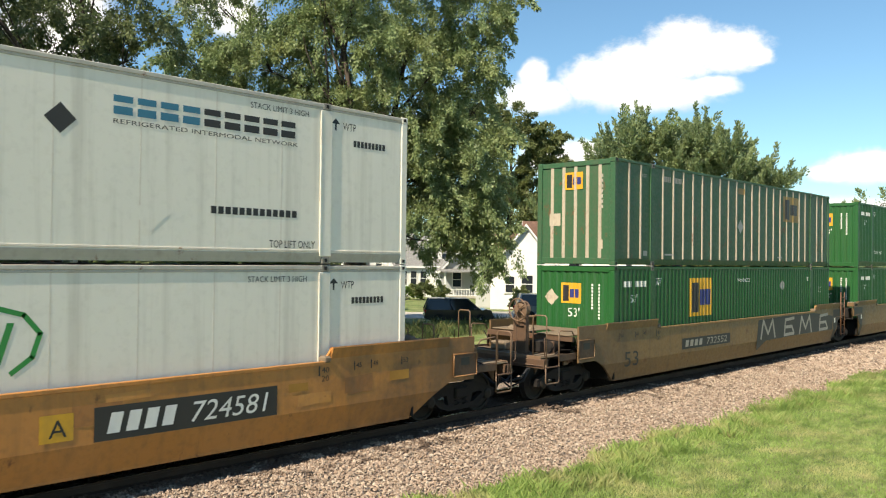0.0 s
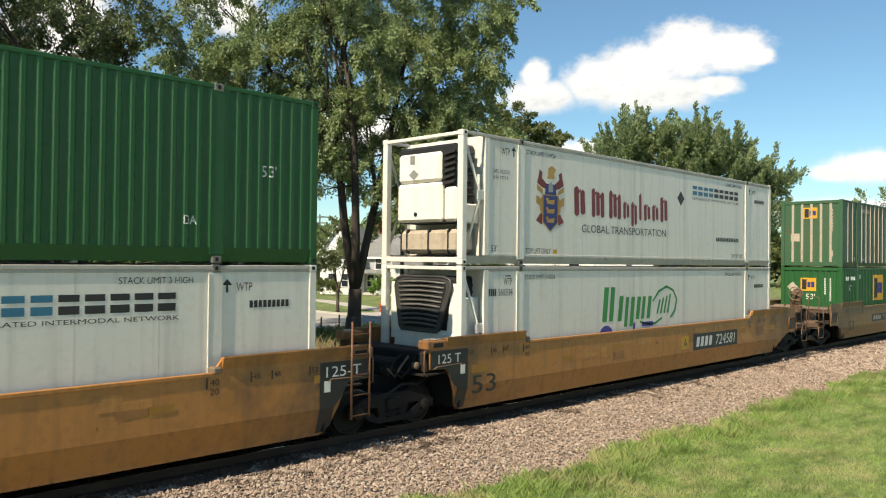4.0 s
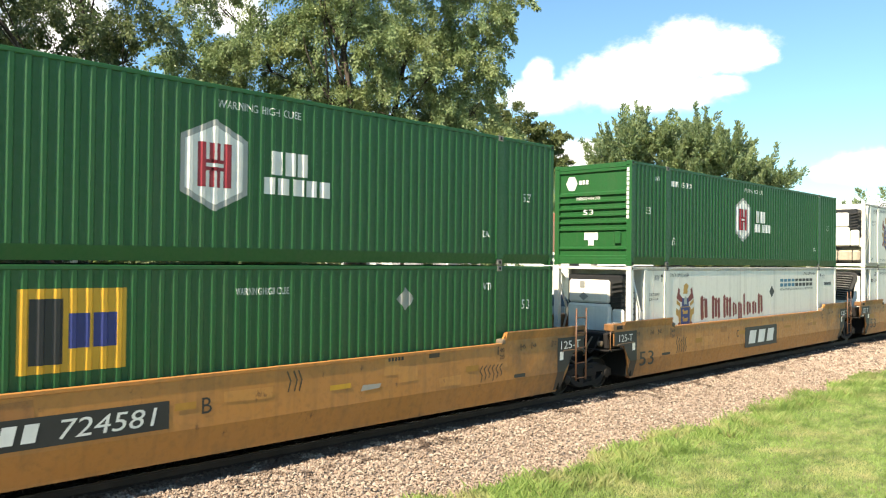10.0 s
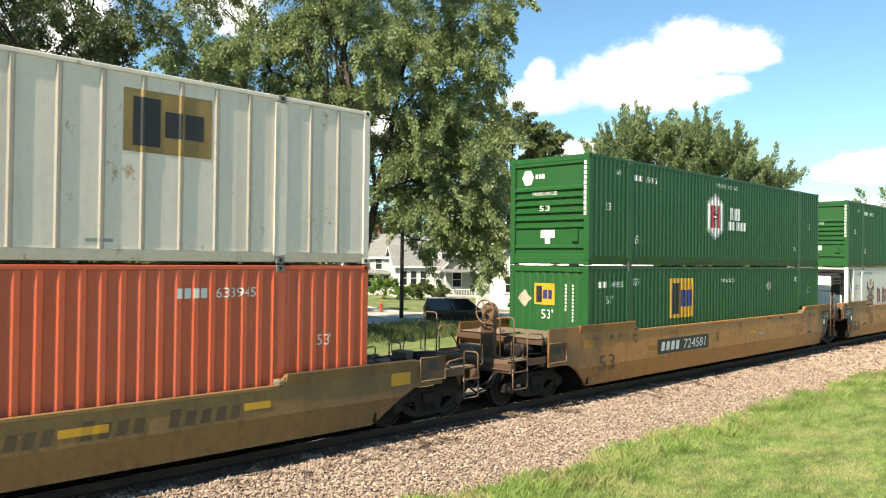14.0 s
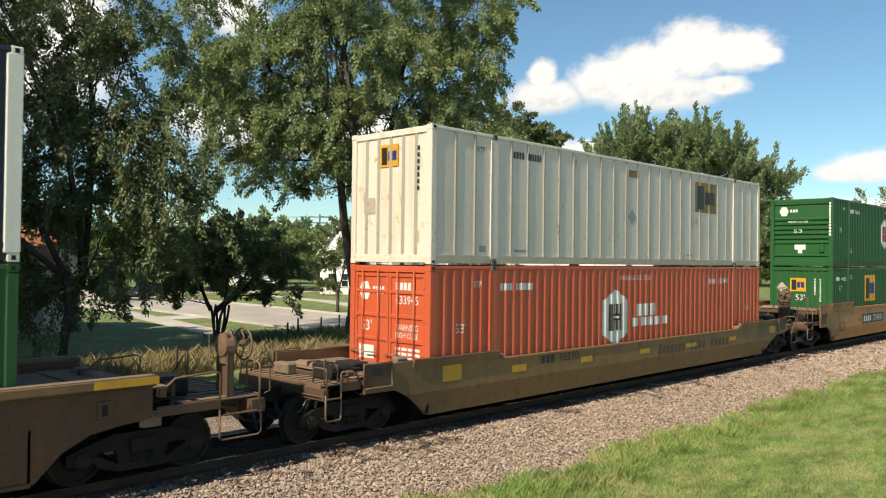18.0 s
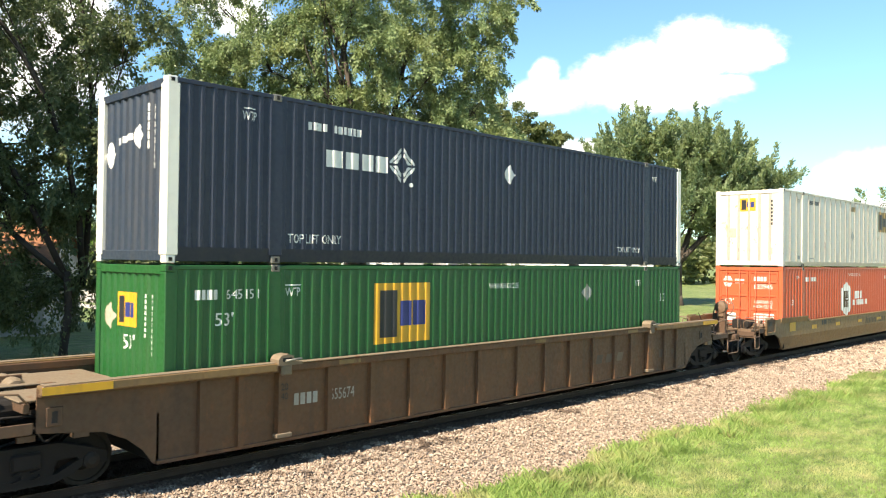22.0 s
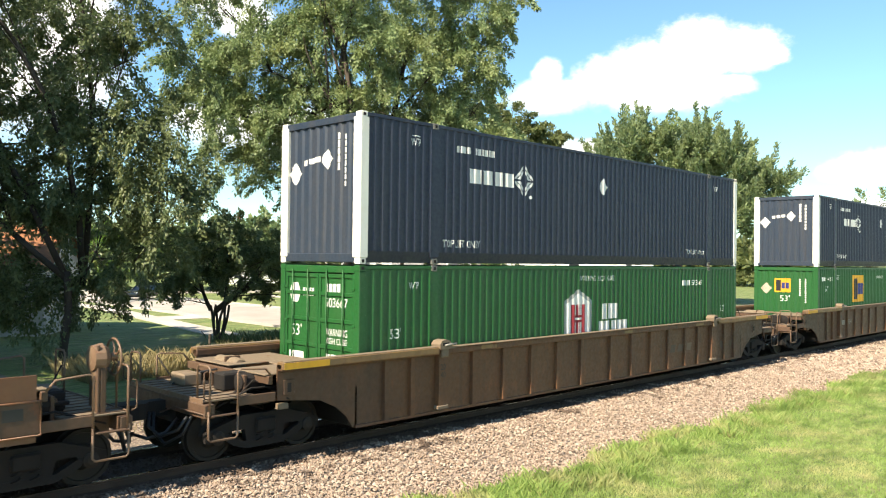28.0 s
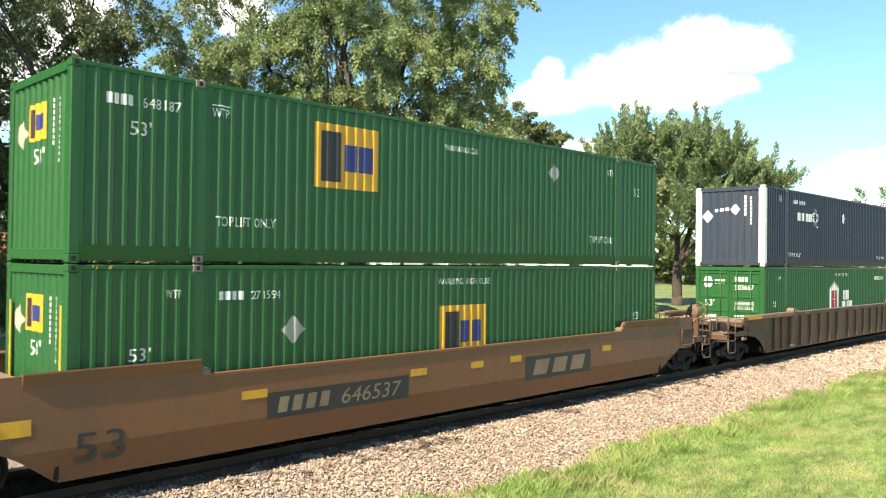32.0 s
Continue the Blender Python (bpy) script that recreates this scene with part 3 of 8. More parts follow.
cloud("cloud", 29.4, 17.2, 150.0, 140.0, [(0, 0.3, 0.8, 0.9), (0.3, -0.3, 0.6, 0.5)], 0.6, "bright white cloud behind the trees", 4)
cloud("cloud", 54.2, 7.2, 170.0, 80.0, [(0, 0, 0.9, 0.8), (0.3, 0.3, 0.5, 0.5)], 0.4, "white cloud low behind the trees", 5)
cloud("cloud", 36.0, 9.0, 500.0, 120.0, [(0, 0, 0.9, 0.7), (-0.5, 0.2, 0.4, 0.6), (0.4, 0.1, 0.5, 0.5)], 0.4, "broad white cloud low behind the trees", 6, 0.6)
cloud("cloud", 18.0, 12.0, 260.0, 300.0, [(0, 0, 0.8, 0.7), (0.3, 0.5, 0.5, 0.6)], 0.4, "white cloud behind the trees", 7, 0.6)

# unseen glowing clouds added behind the camera to fill light onto the near sides
for az, el, w, h, seed in ((150.0, 24.0, 700.0, 260.0, 8), (215.0, 34.0, 600.0, 280.0, 9)):
    cloud("cloud", az, el, w, h, [(0, 0, 0.8, 0.7), (-0.5, -0.1, 0.5, 0.6), (0.5, 0.15, 0.5, 0.55)], 0.6, "added unseen cloud behind the camera that fills in light", seed, 0.6)


# ---- the train: containers ----
CL, CH, CW = 16.154, 2.896, 1.2955     # length, height, half width of a 53 ft container
POST_X = 1.981                         # lifting posts at 40 ft spacing
TRAIN = []                             # every moving thing with its place in the train


def rides(ob, x, z):
    """Sets a thing of the train at x along it and at height z."""
    ob.matrix_basis = pose(x + run(0), TRACK_Y, z)
    TRAIN.append((ob, x, z))
    return ob


def wave(a, b, pitch, deep):
    """A pressed profile between a and b: (position, depth) pairs."""
    n = max(1, round((b - a) / pitch))
    p = (b - a) / n
    out = []
    for i in range(n):
        x = a + i * p
        out += [(x, 0.0), (x + 0.27 * p, 0.0), (x + 0.38 * p, deep), (x + 0.80 * p, deep)]
    return out + [(b, 0.0)]


SIDE = wave(0.14, POST_X - 0.13, 0.215, 0.031) + wave(POST_X + 0.13, CL - POST_X - 0.13, 0.215, 0.031) + wave(CL - POST_X + 0.13, CL - 0.14, 0.215, 0.031)
WIDE = wave(0.14, POST_X - 0.13, 0.29, 0.036) + wave(POST_X + 0.13, CL - POST_X - 0.13, 0.29, 0.036) + wave(CL - POST_X + 0.13, CL - 0.14, 0.29, 0.036)
WIDE_X, WIDE_D = np.array([p[0] for p in WIDE]), np.array([p[1] for p in WIDE])
SIDE_X, SIDE_D = np.array([p[0] for p in SIDE]), np.array([p[1] for p in SIDE])


def sheet(profile, sign, base, z0, z1):
    """A pressed wall along x; sign -1 faces the camera's side of the track."""
    g = Geo()
    v = [(x, sign * (base - d), z) for z in (z0, z1) for x, d in profile]
    n = len(profile)
    g.add(v, [(i, i + 1, n + i + 1, n + i) for i in range(n - 1)])
    v = [(x, sign * (base - d - 0.004), z) for z in (z0, z1) for x, d in profile]
    return g.add(v, [(i, n + i, n + i + 1, i + 1) for i in range(n - 1)])


SHARED = {}


def shared(key, make):
    if key not in SHARED:
        SHARED[key] = make().mesh(key)
    return SHARED[key].copy()


def container_frame(c, paint_m, corner_m, post_m, sill=0.26, open_end=0.0, rail_m=None):
    """Rails, corner posts, lifting posts, castings, roof and floor of a container."""
    for s in (-1, 1):
        g = Geo().prism([(s * CW, sill - 0.004), (s * (CW - 0.004), sill - 0.03), (s * (CW - 0.05), 0.03), (s * (CW - 0.11), 0.03), (s * (CW - 0.06), sill - 0.004)], "x", 0.12, CL - 0.12)
        part("bottom_rail", g, rail_m or paint_m, c)
        part("top_rail", Geo().box(0.12, CL - 0.12, min(s * CW, s * (CW - 0.07)), max(s * CW, s * (CW - 0.07)), CH - 0.085, CH - 0.012, 0.01), rail_m or paint_m, c)
        for x in (POST_X, CL - POST_X):
            g = Geo().box(x - 0.125, x + 0.125, min(s * (CW + 0.004), s * (CW - 0.08)), max(s * (CW + 0.004), s * (CW - 0.08)), 0.13, CH - 0.13, 0.012)
            g.box(x - 0.135, x - 0.118, min(s * (CW + 0.012), s * (CW - 0.01)), max(s * (CW + 0.012), s * (CW - 0.01)), 0.14, CH - 0.14)
            part("lifting_post", g, post_m, c)
            for z in (0.0, CH - 0.122):
                cast = part("corner_casting", Geo().box(x - 0.085, x + 0.085, min(s * (CW + 0.008), s * (CW - 0.16)), max(s * (CW + 0.008), s * (CW - 0.16)), z, z + 0.122, 0.012), CASTING, c)
                part("slot_shade", Geo().box(x - 0.028, x + 0.028, s * (CW + 0.012) - 0.005, s * (CW + 0.012) + 0.001, z + 0.03, z + 0.095), SHADEBLACK, cast)
        for x in (0.0, CL):
            a, b = (x, x + 0.15) if x == 0 else (x - 0.15, x)
            g = Geo().box(a, b, min(s * CW, s * (CW - 0.16)), max(s * CW, s * (CW - 0.16)), 0.118, CH - 0.118, 0.012)
            part("corner_post", g, corner_m, c)
            for z in (0.0, CH - 0.118):
                cast = part("corner_casting", Geo().box(a - 0.004, b + 0.004, min(s * (CW + 0.004), s * (CW - 0.165)), max(s * (CW + 0.004), s * (CW - 0.165)), z, z + 0.118, 0.01), corner_m, c)
                part("slot_shade", Geo().box((a + b) / 2 - 0.03, (a + b) / 2 + 0.03, s * (CW + 0.008) - 0.003, s * (CW + 0.008) + 0.003, z + 0.03, z + 0.09), SHADEBLACK, cast)
    part("roof", shared("container_roof%.1f" % open_end, lambda: Geo().prism([(open_end + 0.02, CH - 0.03)] + [(x, CH - 0.03 + 0.02 * (i % 4 in (1, 2))) for i, x in enumerate(np.linspace(open_end + 0.2, CL - 0.2, 121))] + [(CL - 0.02, CH - 0.03), (CL - 0.02, CH - 0.06), (open_end + 0.02, CH - 0.06)], "y", -CW + 0.06, CW - 0.06)), paint_m, c)
    part("floor", Geo().box(0.15, CL - 0.15, -CW + 0.05, CW - 0.05, 0.05, 0.17), SHADEBLACK, c)


def end_frame(c, paint_m, x):
    a, b = (x + 0.01, x + 0.12) if x == 0 else (x - 0.12, x - 0.01)
    part("end_header", Geo().box(a, b, -CW + 0.16, CW - 0.16, CH - 0.16, CH - 0.02, 0.01), paint_m, c)
    part("end_sill", Geo().box(a, b, -CW + 0.16, CW - 0.16, 0.03, 0.20, 0.01), paint_m, c)


def pressed_end(c, paint_m, x):
    """An end wall with upright pressings."""
    end_frame(c, paint_m, x)
    pr = wave(-CW + 0.16, CW - 0.16, 0.24, 0.03)
    s = 1 if x == 0 else -1
    n = len(pr)
    g = Geo().add([(x + s * (0.03 + d), y, z) for z in (0.2, CH - 0.16) for y, d in pr], [(i, i + 1, n + i + 1, n + i) for i in range(n - 1)])
    g.add([(x + s * (0.036 + d), y, z) for z in (0.2, CH - 0.16) for y, d in pr], [(i, i + 1, n + i + 1, n + i) for i in range(n - 1)])
    part("end_wall", g, paint_m, c)


def louvre_end(c, paint_m, x):
    """An end wall with level pressings below a plain upper field."""
    end_frame(c, paint_m, x)
    zs = [(0.2, 0.0), (0.26, 0.0), (0.29, 0.05), (0.42, 0.05), (0.45, 0.0), (0.50, 0.0), (0.53, 0.05), (0.96, 0.05), (0.99, 0.0)]
    z = 0.99
    for _ in range(5):
        zs += [(z + 0.05, 0.0), (z + 0.075, 0.06), (z + 0.17, 0.06), (z + 0.20, 0.0)]
        z += 0.20
    zs += [(2.06, 0.0), (2.10, 0.05), (2.62, 0.05), (2.66, 0.0), (CH - 0.16, 0.0)]
    s = 1 if x == 0 else -1
    n = len(zs)
    g = Geo().add([(x + s * (0.02 + d), y, q) for y in (-CW + 0.16, CW - 0.16) for q, d in zs], [(i, n + i, n + i + 1, i + 1) for i in range(n - 1)])
    part("end_wall", g, paint_m, c)


def door_end(c, paint_m, x):
    """Two doors with lock rods, hinges and handles."""
    end_frame(c, paint_m, x)
    for k in (-1, 1):
        y0, y1 = (-CW + 0.17, -0.008) if k < 0 else (0.008, CW - 0.17)
        g = Geo().box(x + 0.045, x + 0.09, y0, y1, 0.21, CH - 0.17)
        door = part("door", g, paint_m, c)
        for z in (0.21, 0.72, 1.24, 1.76, 2.28, CH - 0.26):
            part("door_rib", Geo().box(x + 0.02, x + 0.046, y0, y1, z, z + 0.075, 0.006), paint_m, door)
        for y in (y0, y1 - 0.07):
            part("door_stile", Geo().box(x + 0.017, x + 0.046, y, y + 0.07, 0.21, CH - 0.17, 0.006), paint_m, door)
        for f in (0.28, 0.74):
            y = y0 + (y1 - y0) * f
            part("lock_rod", Geo().tube([(x - 0.012, y, 0.12), (x - 0.012, y, CH - 0.1)], 0.017, 8), paint_m, door)
            part("handle", Geo().tube([(x - 0.02, y, 1.0), (x - 0.045, y + 0.08, 0.98), (x - 0.045, y + 0.38, 0.97)], 0.013, 6), CASTING, door)
        for z in (0.4, 1.0, 1.7, 2.4):
            yy = y0 if k < 0 else y1
            part("hinge", Geo().box(x + 0.0, x + 0.03, yy - 0.06, yy + 0.06, z, z + 0.05, 0.006), paint_m, door)


def post_places(step, first):
    return [first, first + step] + list(np.arange(POST_X + 0.6, CL - POST_X - 0.3, step)) + [CL - first - step, CL - first]


POSTS_X = np.array([x + k for x in post_places(0.61, 0.74) for k in (-0.05, -0.022, 0.022, 0.05)])
POSTS_D = np.array([d for x in post_places(0.61, 0.74) for d in (0.027, 0.002, 0.002, 0.027)])


def post_side(c, sheet_m, post_m, step, first):
    """Smooth sheet walls with upright posts outside."""
    for s in (-1, 1):
        part("side_wall", Geo().box(0.14, CL - 0.14, min(s * (CW - 0.028), s * (CW - 0.04)), max(s * (CW - 0.028), s * (CW - 0.04)), 0.2, CH - 0.08), sheet_m, c)
        for x in post_places(step, first):
            g = Geo().prism([(x - 0.05, s * (CW - 0.03)), (x - 0.022, s * (CW - 0.002)), (x + 0.022, s * (CW - 0.002)), (x + 0.05, s * (CW - 0.03))], "z", 0.2, CH - 0.085)
            part("side_post", g, post_m, c)


def post_end(c, sheet_m, post_m, x):
    end_frame(c, sheet_m, x)
    s = 1 if x == 0 else -1
    part("end_wall", Geo().box(min(x + s * 0.04, x + s * 0.06), max(x + s * 0.04, x + s * 0.06), -CW + 0.15, CW - 0.15, 0.2, CH - 0.15), sheet_m, c)
    for y in np.linspace(-CW + 0.5, CW - 0.5, 5):
        part("end_post", Geo().prism([(y - 0.055, x + s * 0.04), (y - 0.022, x + s * 0.008), (y + 0.022, x + s * 0.008), (y + 0.055, x + s * 0.04)], "z", 0.2, CH - 0.16).moved(Matrix(((0, 1, 0, 0), (1, 0, 0, 0), (0, 0, 1, 0), (0, 0, 0, 1)))), post_m, c)


def on_side(c, name, flat, m, label="", corrugated=True):
    if corrugated and c["surface"] == "wide":
        return paint_on(name, flat, m, c, "side", lambda u: -CW + float(np.interp(u, WIDE_X, WIDE_D)), WIDE_X, label)
    if corrugated:
        return paint_on(name, flat, m, c, "side", lambda u: -CW + float(np.interp(u, SIDE_X, SIDE_D)), SIDE_X, label)
    if c["surface"] == "posts":
        return paint_on(name, flat, m, c, "side", lambda u: -CW + float(np.interp(u, POSTS_X, POSTS_D)), POSTS_X, label)
    return paint_on(name, flat, m, c, "side", lambda u: -CW + 0.0185, (), label)


END_WAVE = wave(-CW + 0.16, CW - 0.16, 0.24, 0.03)
END_Y, END_D = np.array([p[0] for p in END_WAVE]), np.array([p[1] for p in END_WAVE])


def on_end(c, name, flat, m, deep=0.03, label=""):
    """u runs from 0 at the far edge of the end wall to 2.59 at the edge next to the near side."""
    flat = ([(a - CW, b) for a, b in flat[0]], flat[1])
    if c["end"] == "pressed" and deep > 0.01:
        return paint_on(name, flat, m, c, "end", lambda u: 0.03 + float(np.interp(-u, END_Y, END_D)), -END_Y, label)
    return paint_on(name, flat, m, c, "end", lambda u: deep, (), label)


def blocks(c, polys, m, corrugated=True):
    """Plain blocks in the place of a brand's name, each a part."""
    for p in polys:
        on_side(c, "name_block", flat_polys([p]), m, "", corrugated)


def slant(x0, x1, z0, z1, k=0.0):
    return [(x0, z0), (x1, z0), (x1 + k, z1), (x0 + k, z1)]


def diamond(x, z, w, h):
    return flat_polys([[(x - w, z), (x, z - h), (x + w, z), (x, z + h)]])


def yellow_badge(c, x0, x1, z0, z1, where, corrugated=True, blue=LOGOBLUE, ground=LOGOYELLOW):
    """A yellow square sign with a tall dark comb shape and two blue shapes."""
    w, h = x1 - x0, z1 - z0
    put = (lambda n, f, m: on_side(c, n, f, m, "", corrugated)) if where == "side" else (lambda n, f, m: on_end(c, n, f, m, 0.025))
    sign = put("badge", flat_rects([(x0, x1, z0, z1)]), ground)
    at = lambda rows: flat_rects([(x0 + w * p, x0 + w * q, z0 + h * u, z0 + h * t) for p, q, u, t in rows])
    a, b, b2 = at([(0.10, 0.40, 0.10, 0.88)]), at([(0.45, 0.64, 0.28, 0.70)]), at([(0.68, 0.90, 0.28, 0.70)])
    for name, f, m in (("badge_mark", a, PAINTBLACK), ("badge_mark", b, blue), ("badge_mark", b2, blue)):
        f = (f[0], f[1])
        ob = put(name, f, m)
        ob.parent = sign
        for p in ob.data.vertices:
            if where == "side":
                p.co.y -= 0.003
            else:
                p.co.x -= 0.003


def serial(c, put, u0, u1, u2, u3, z0, z1, digits, m=PAINTWHITE):
    """Four bars for the owner's code, then the number, as digits where it can be read."""
    put(c, "serial_marking", bars(u0, u1, z0, z1, 4), m)
    if digits:
        put(c, "lettering", flat_word(digits, u2, u3, z0, z1), m)
    else:
        put(c, "serial_marking", bars(u2, u3, z0, z1, 6), m)


def badge_box(name, x, z, label, low, digits=""):
    """Green pressed-steel container with a yellow badge."""
    c = rides(thing(name, label, "container", "containers on the train"), x, z)
    c["surface"], c["end"] = "plain", "pressed"
    container_frame(c, GREEN, GREEN, GREEN)
    for s in (-1, 1):
        part("side_wall", shared("pressed_side" + str(s), lambda: sheet(SIDE, s, CW - 0.002, 0.25, CH - 0.08)), GREEN, c)
    pressed_end(c, GREEN, 0)
    pressed_end(c, GREEN, CL)
    if low == "low":
        on_side(c, "lettering", flat_word("53'", 0.90, 1.23, 1.44, 1.64), PAINTWHITE)
        on_side(c, "lettering", flat_word("WTP", 1.46, 1.71, 2.37, 2.50), PAINTWHITE)
        serial(c, on_side, 2.36, 2.84, 2.96, 3.55, 2.32, 2.46, digits)
        on_side(c, "placard", diamond(3.81, 1.77, 0.25, 0.25), PLACARD)
        yellow_badge(c, 7.44, 8.87, 0.96, 2.06, "side")
        on_side(c, "lettering", flat_word("WARNING HIGH CUBE", 7.39, 9.02, 2.50, 2.63), PAINTWHITE)
        on_side(c, "lettering", flat_word("53'", 14.96, 15.28, 1.44, 1.64), PAINTWHITE)
        on_side(c, "hazard_marking", flat_polys([[(0.2 + 0.09 * k, CH - 0.075), (0.25 + 0.09 * k, CH - 0.075), (0.28 + 0.09 * k, CH - 0.02), (0.23 + 0.09 * k, CH - 0.02)] for k in range(5)]), LOGOYELLOW)
        on_end(c, "yellow_strip", flat_rects([(2.33, 2.40, 0.5, 2.3)]), LOGOYELLOW, 0.0)
        on_end(c, "yellow_strip", flat_rects([(0.18, 0.25, 0.5, 2.3)]), LOGOYELLOW, 0.0)
    else:
        on_side(c, "lettering", flat_word("53'", 0.87, 1.19, 1.90, 2.12), PAINTWHITE)
        serial(c, on_side, 0.51, 0.93, 1.05, 1.66, 2.33, 2.49, digits)
        on_side(c, "lettering", flat_word("WTP", 2.21, 2.51, 2.35, 2.50), PAINTWHITE)
        on_side(c, "lettering", flat_rects([(2.20, 2.52, 2.535, 2.555)]), PAINTWHITE)
        on_side(c, "lettering", flat_word("TOP LIFT ONLY", 2.29, 3.42, 0.60, 0.76), PAINTWHITE)
        on_side(c, "lettering", flat_word("WARNING HIGH CUBE", 7.52, 8.58, 2.39, 2.51), PAINTWHITE)
        on_side(c, "lettering", flat_word("TOP LIFT ONLY", 12.86, 13.97, 0.58, 0.75), PAINTWHITE)
        on_side(c, "lettering", flat_word("WTP", 13.62, 13.92, 2.36, 2.52), PAINTWHITE)
        on_side(c, "lettering", flat_word("53", 14.96, 15.28, 1.90, 2.12), PAINTWHITE)
        on_side(c, "placard", diamond(11.33, 2.23, 0.23, 0.23), PLACARD)
        yellow_badge(c, 4.22, 5.72, 1.38, 2.55, "side")
    on_end(c, "placard", diamond(0.50, 2.0, 0.24, 0.24), TAN)
    yellow_badge(c, 0.85, 1.50, 1.85, 2.42, "end")
    on_end(c, "lettering", flat_word("53'", 1.08, 1.46, 1.48, 1.73), PAINTWHITE, 0.025)
    on_end(c, "serial_marking", flat_rects([(1.84, 1.91, 1.72 + 0.09 * i, 1.78 + 0.09 * i) for i in range(8)] + [(2.06, 2.13, 1.45 + 0.09 * i, 1.51 + 0.09 * i) for i in range(11)]), PAINTWHITE, 0.025)
    return c


def hexagon_badge(c, x0, x1, z0, z1, group_x0, group_x1, group_z0, group_z1, mark=LOGORED, ground=PAINTWHITE, house=False):
    w, h = x1 - x0, z1 - z0
    hexa = [(x0, z0 + 0.2 * h), (x0 + w / 2, z0), (x1, z0 + 0.2 * h), (x1, z1 - 0.2 * h), (x0 + w / 2, z1), (x0, z1 - 0.2 * h)]
    rim = on_side(c, "badge_rim", flat_polys([hexa]), LOGOGREY if mark is LOGORED else ground)
    inner = [(x0 + w / 2 + (a - x0 - w / 2) * 0.86, z0 + h / 2 + (b - z0 - h / 2) * 0.86) for a, b in hexa]
    sign = on_side(c, "badge", flat_polys([inner]), ground)
    bits = [(0.25, 0.37, 0.26, 0.74), (0.63, 0.75, 0.26, 0.74), (0.42, 0.48, 0.26, 0.47), (0.52, 0.58, 0.26, 0.47), (0.42, 0.48, 0.53, 0.74), (0.52, 0.58, 0.53, 0.74), (0.37, 0.63, 0.44, 0.48), (0.37, 0.63, 0.52, 0.56)]
    m = on_side(c, "badge_mark", flat_rects([(x0 + w * a, x0 + w * b, z0 + h * d, z0 + h * e) for a, b, d, e in bits]), mark)
    for ob, k in ((sign, 1), (m, 2)):
        ob.parent = rim
        for p in ob.data.vertices:
            p.co.y -= 0.003 * k
    gw, gh = group_x1 - group_x0, group_z1 - group_z0
    upper = bars(group_x0 + 0.1 * gw, group_x0 + 0.66 * gw, group_z0 + 0.52 * gh, group_z1, 3, 0.22)
    lower = bars(group_x0, group_x1, group_z0 + 0.12 * gh, group_z0 + 0.46 * gh, 5, 0.22)
    for v, f in (upper, lower):
        blocks(c, [[v[i] for i in q] for q in f], ground)


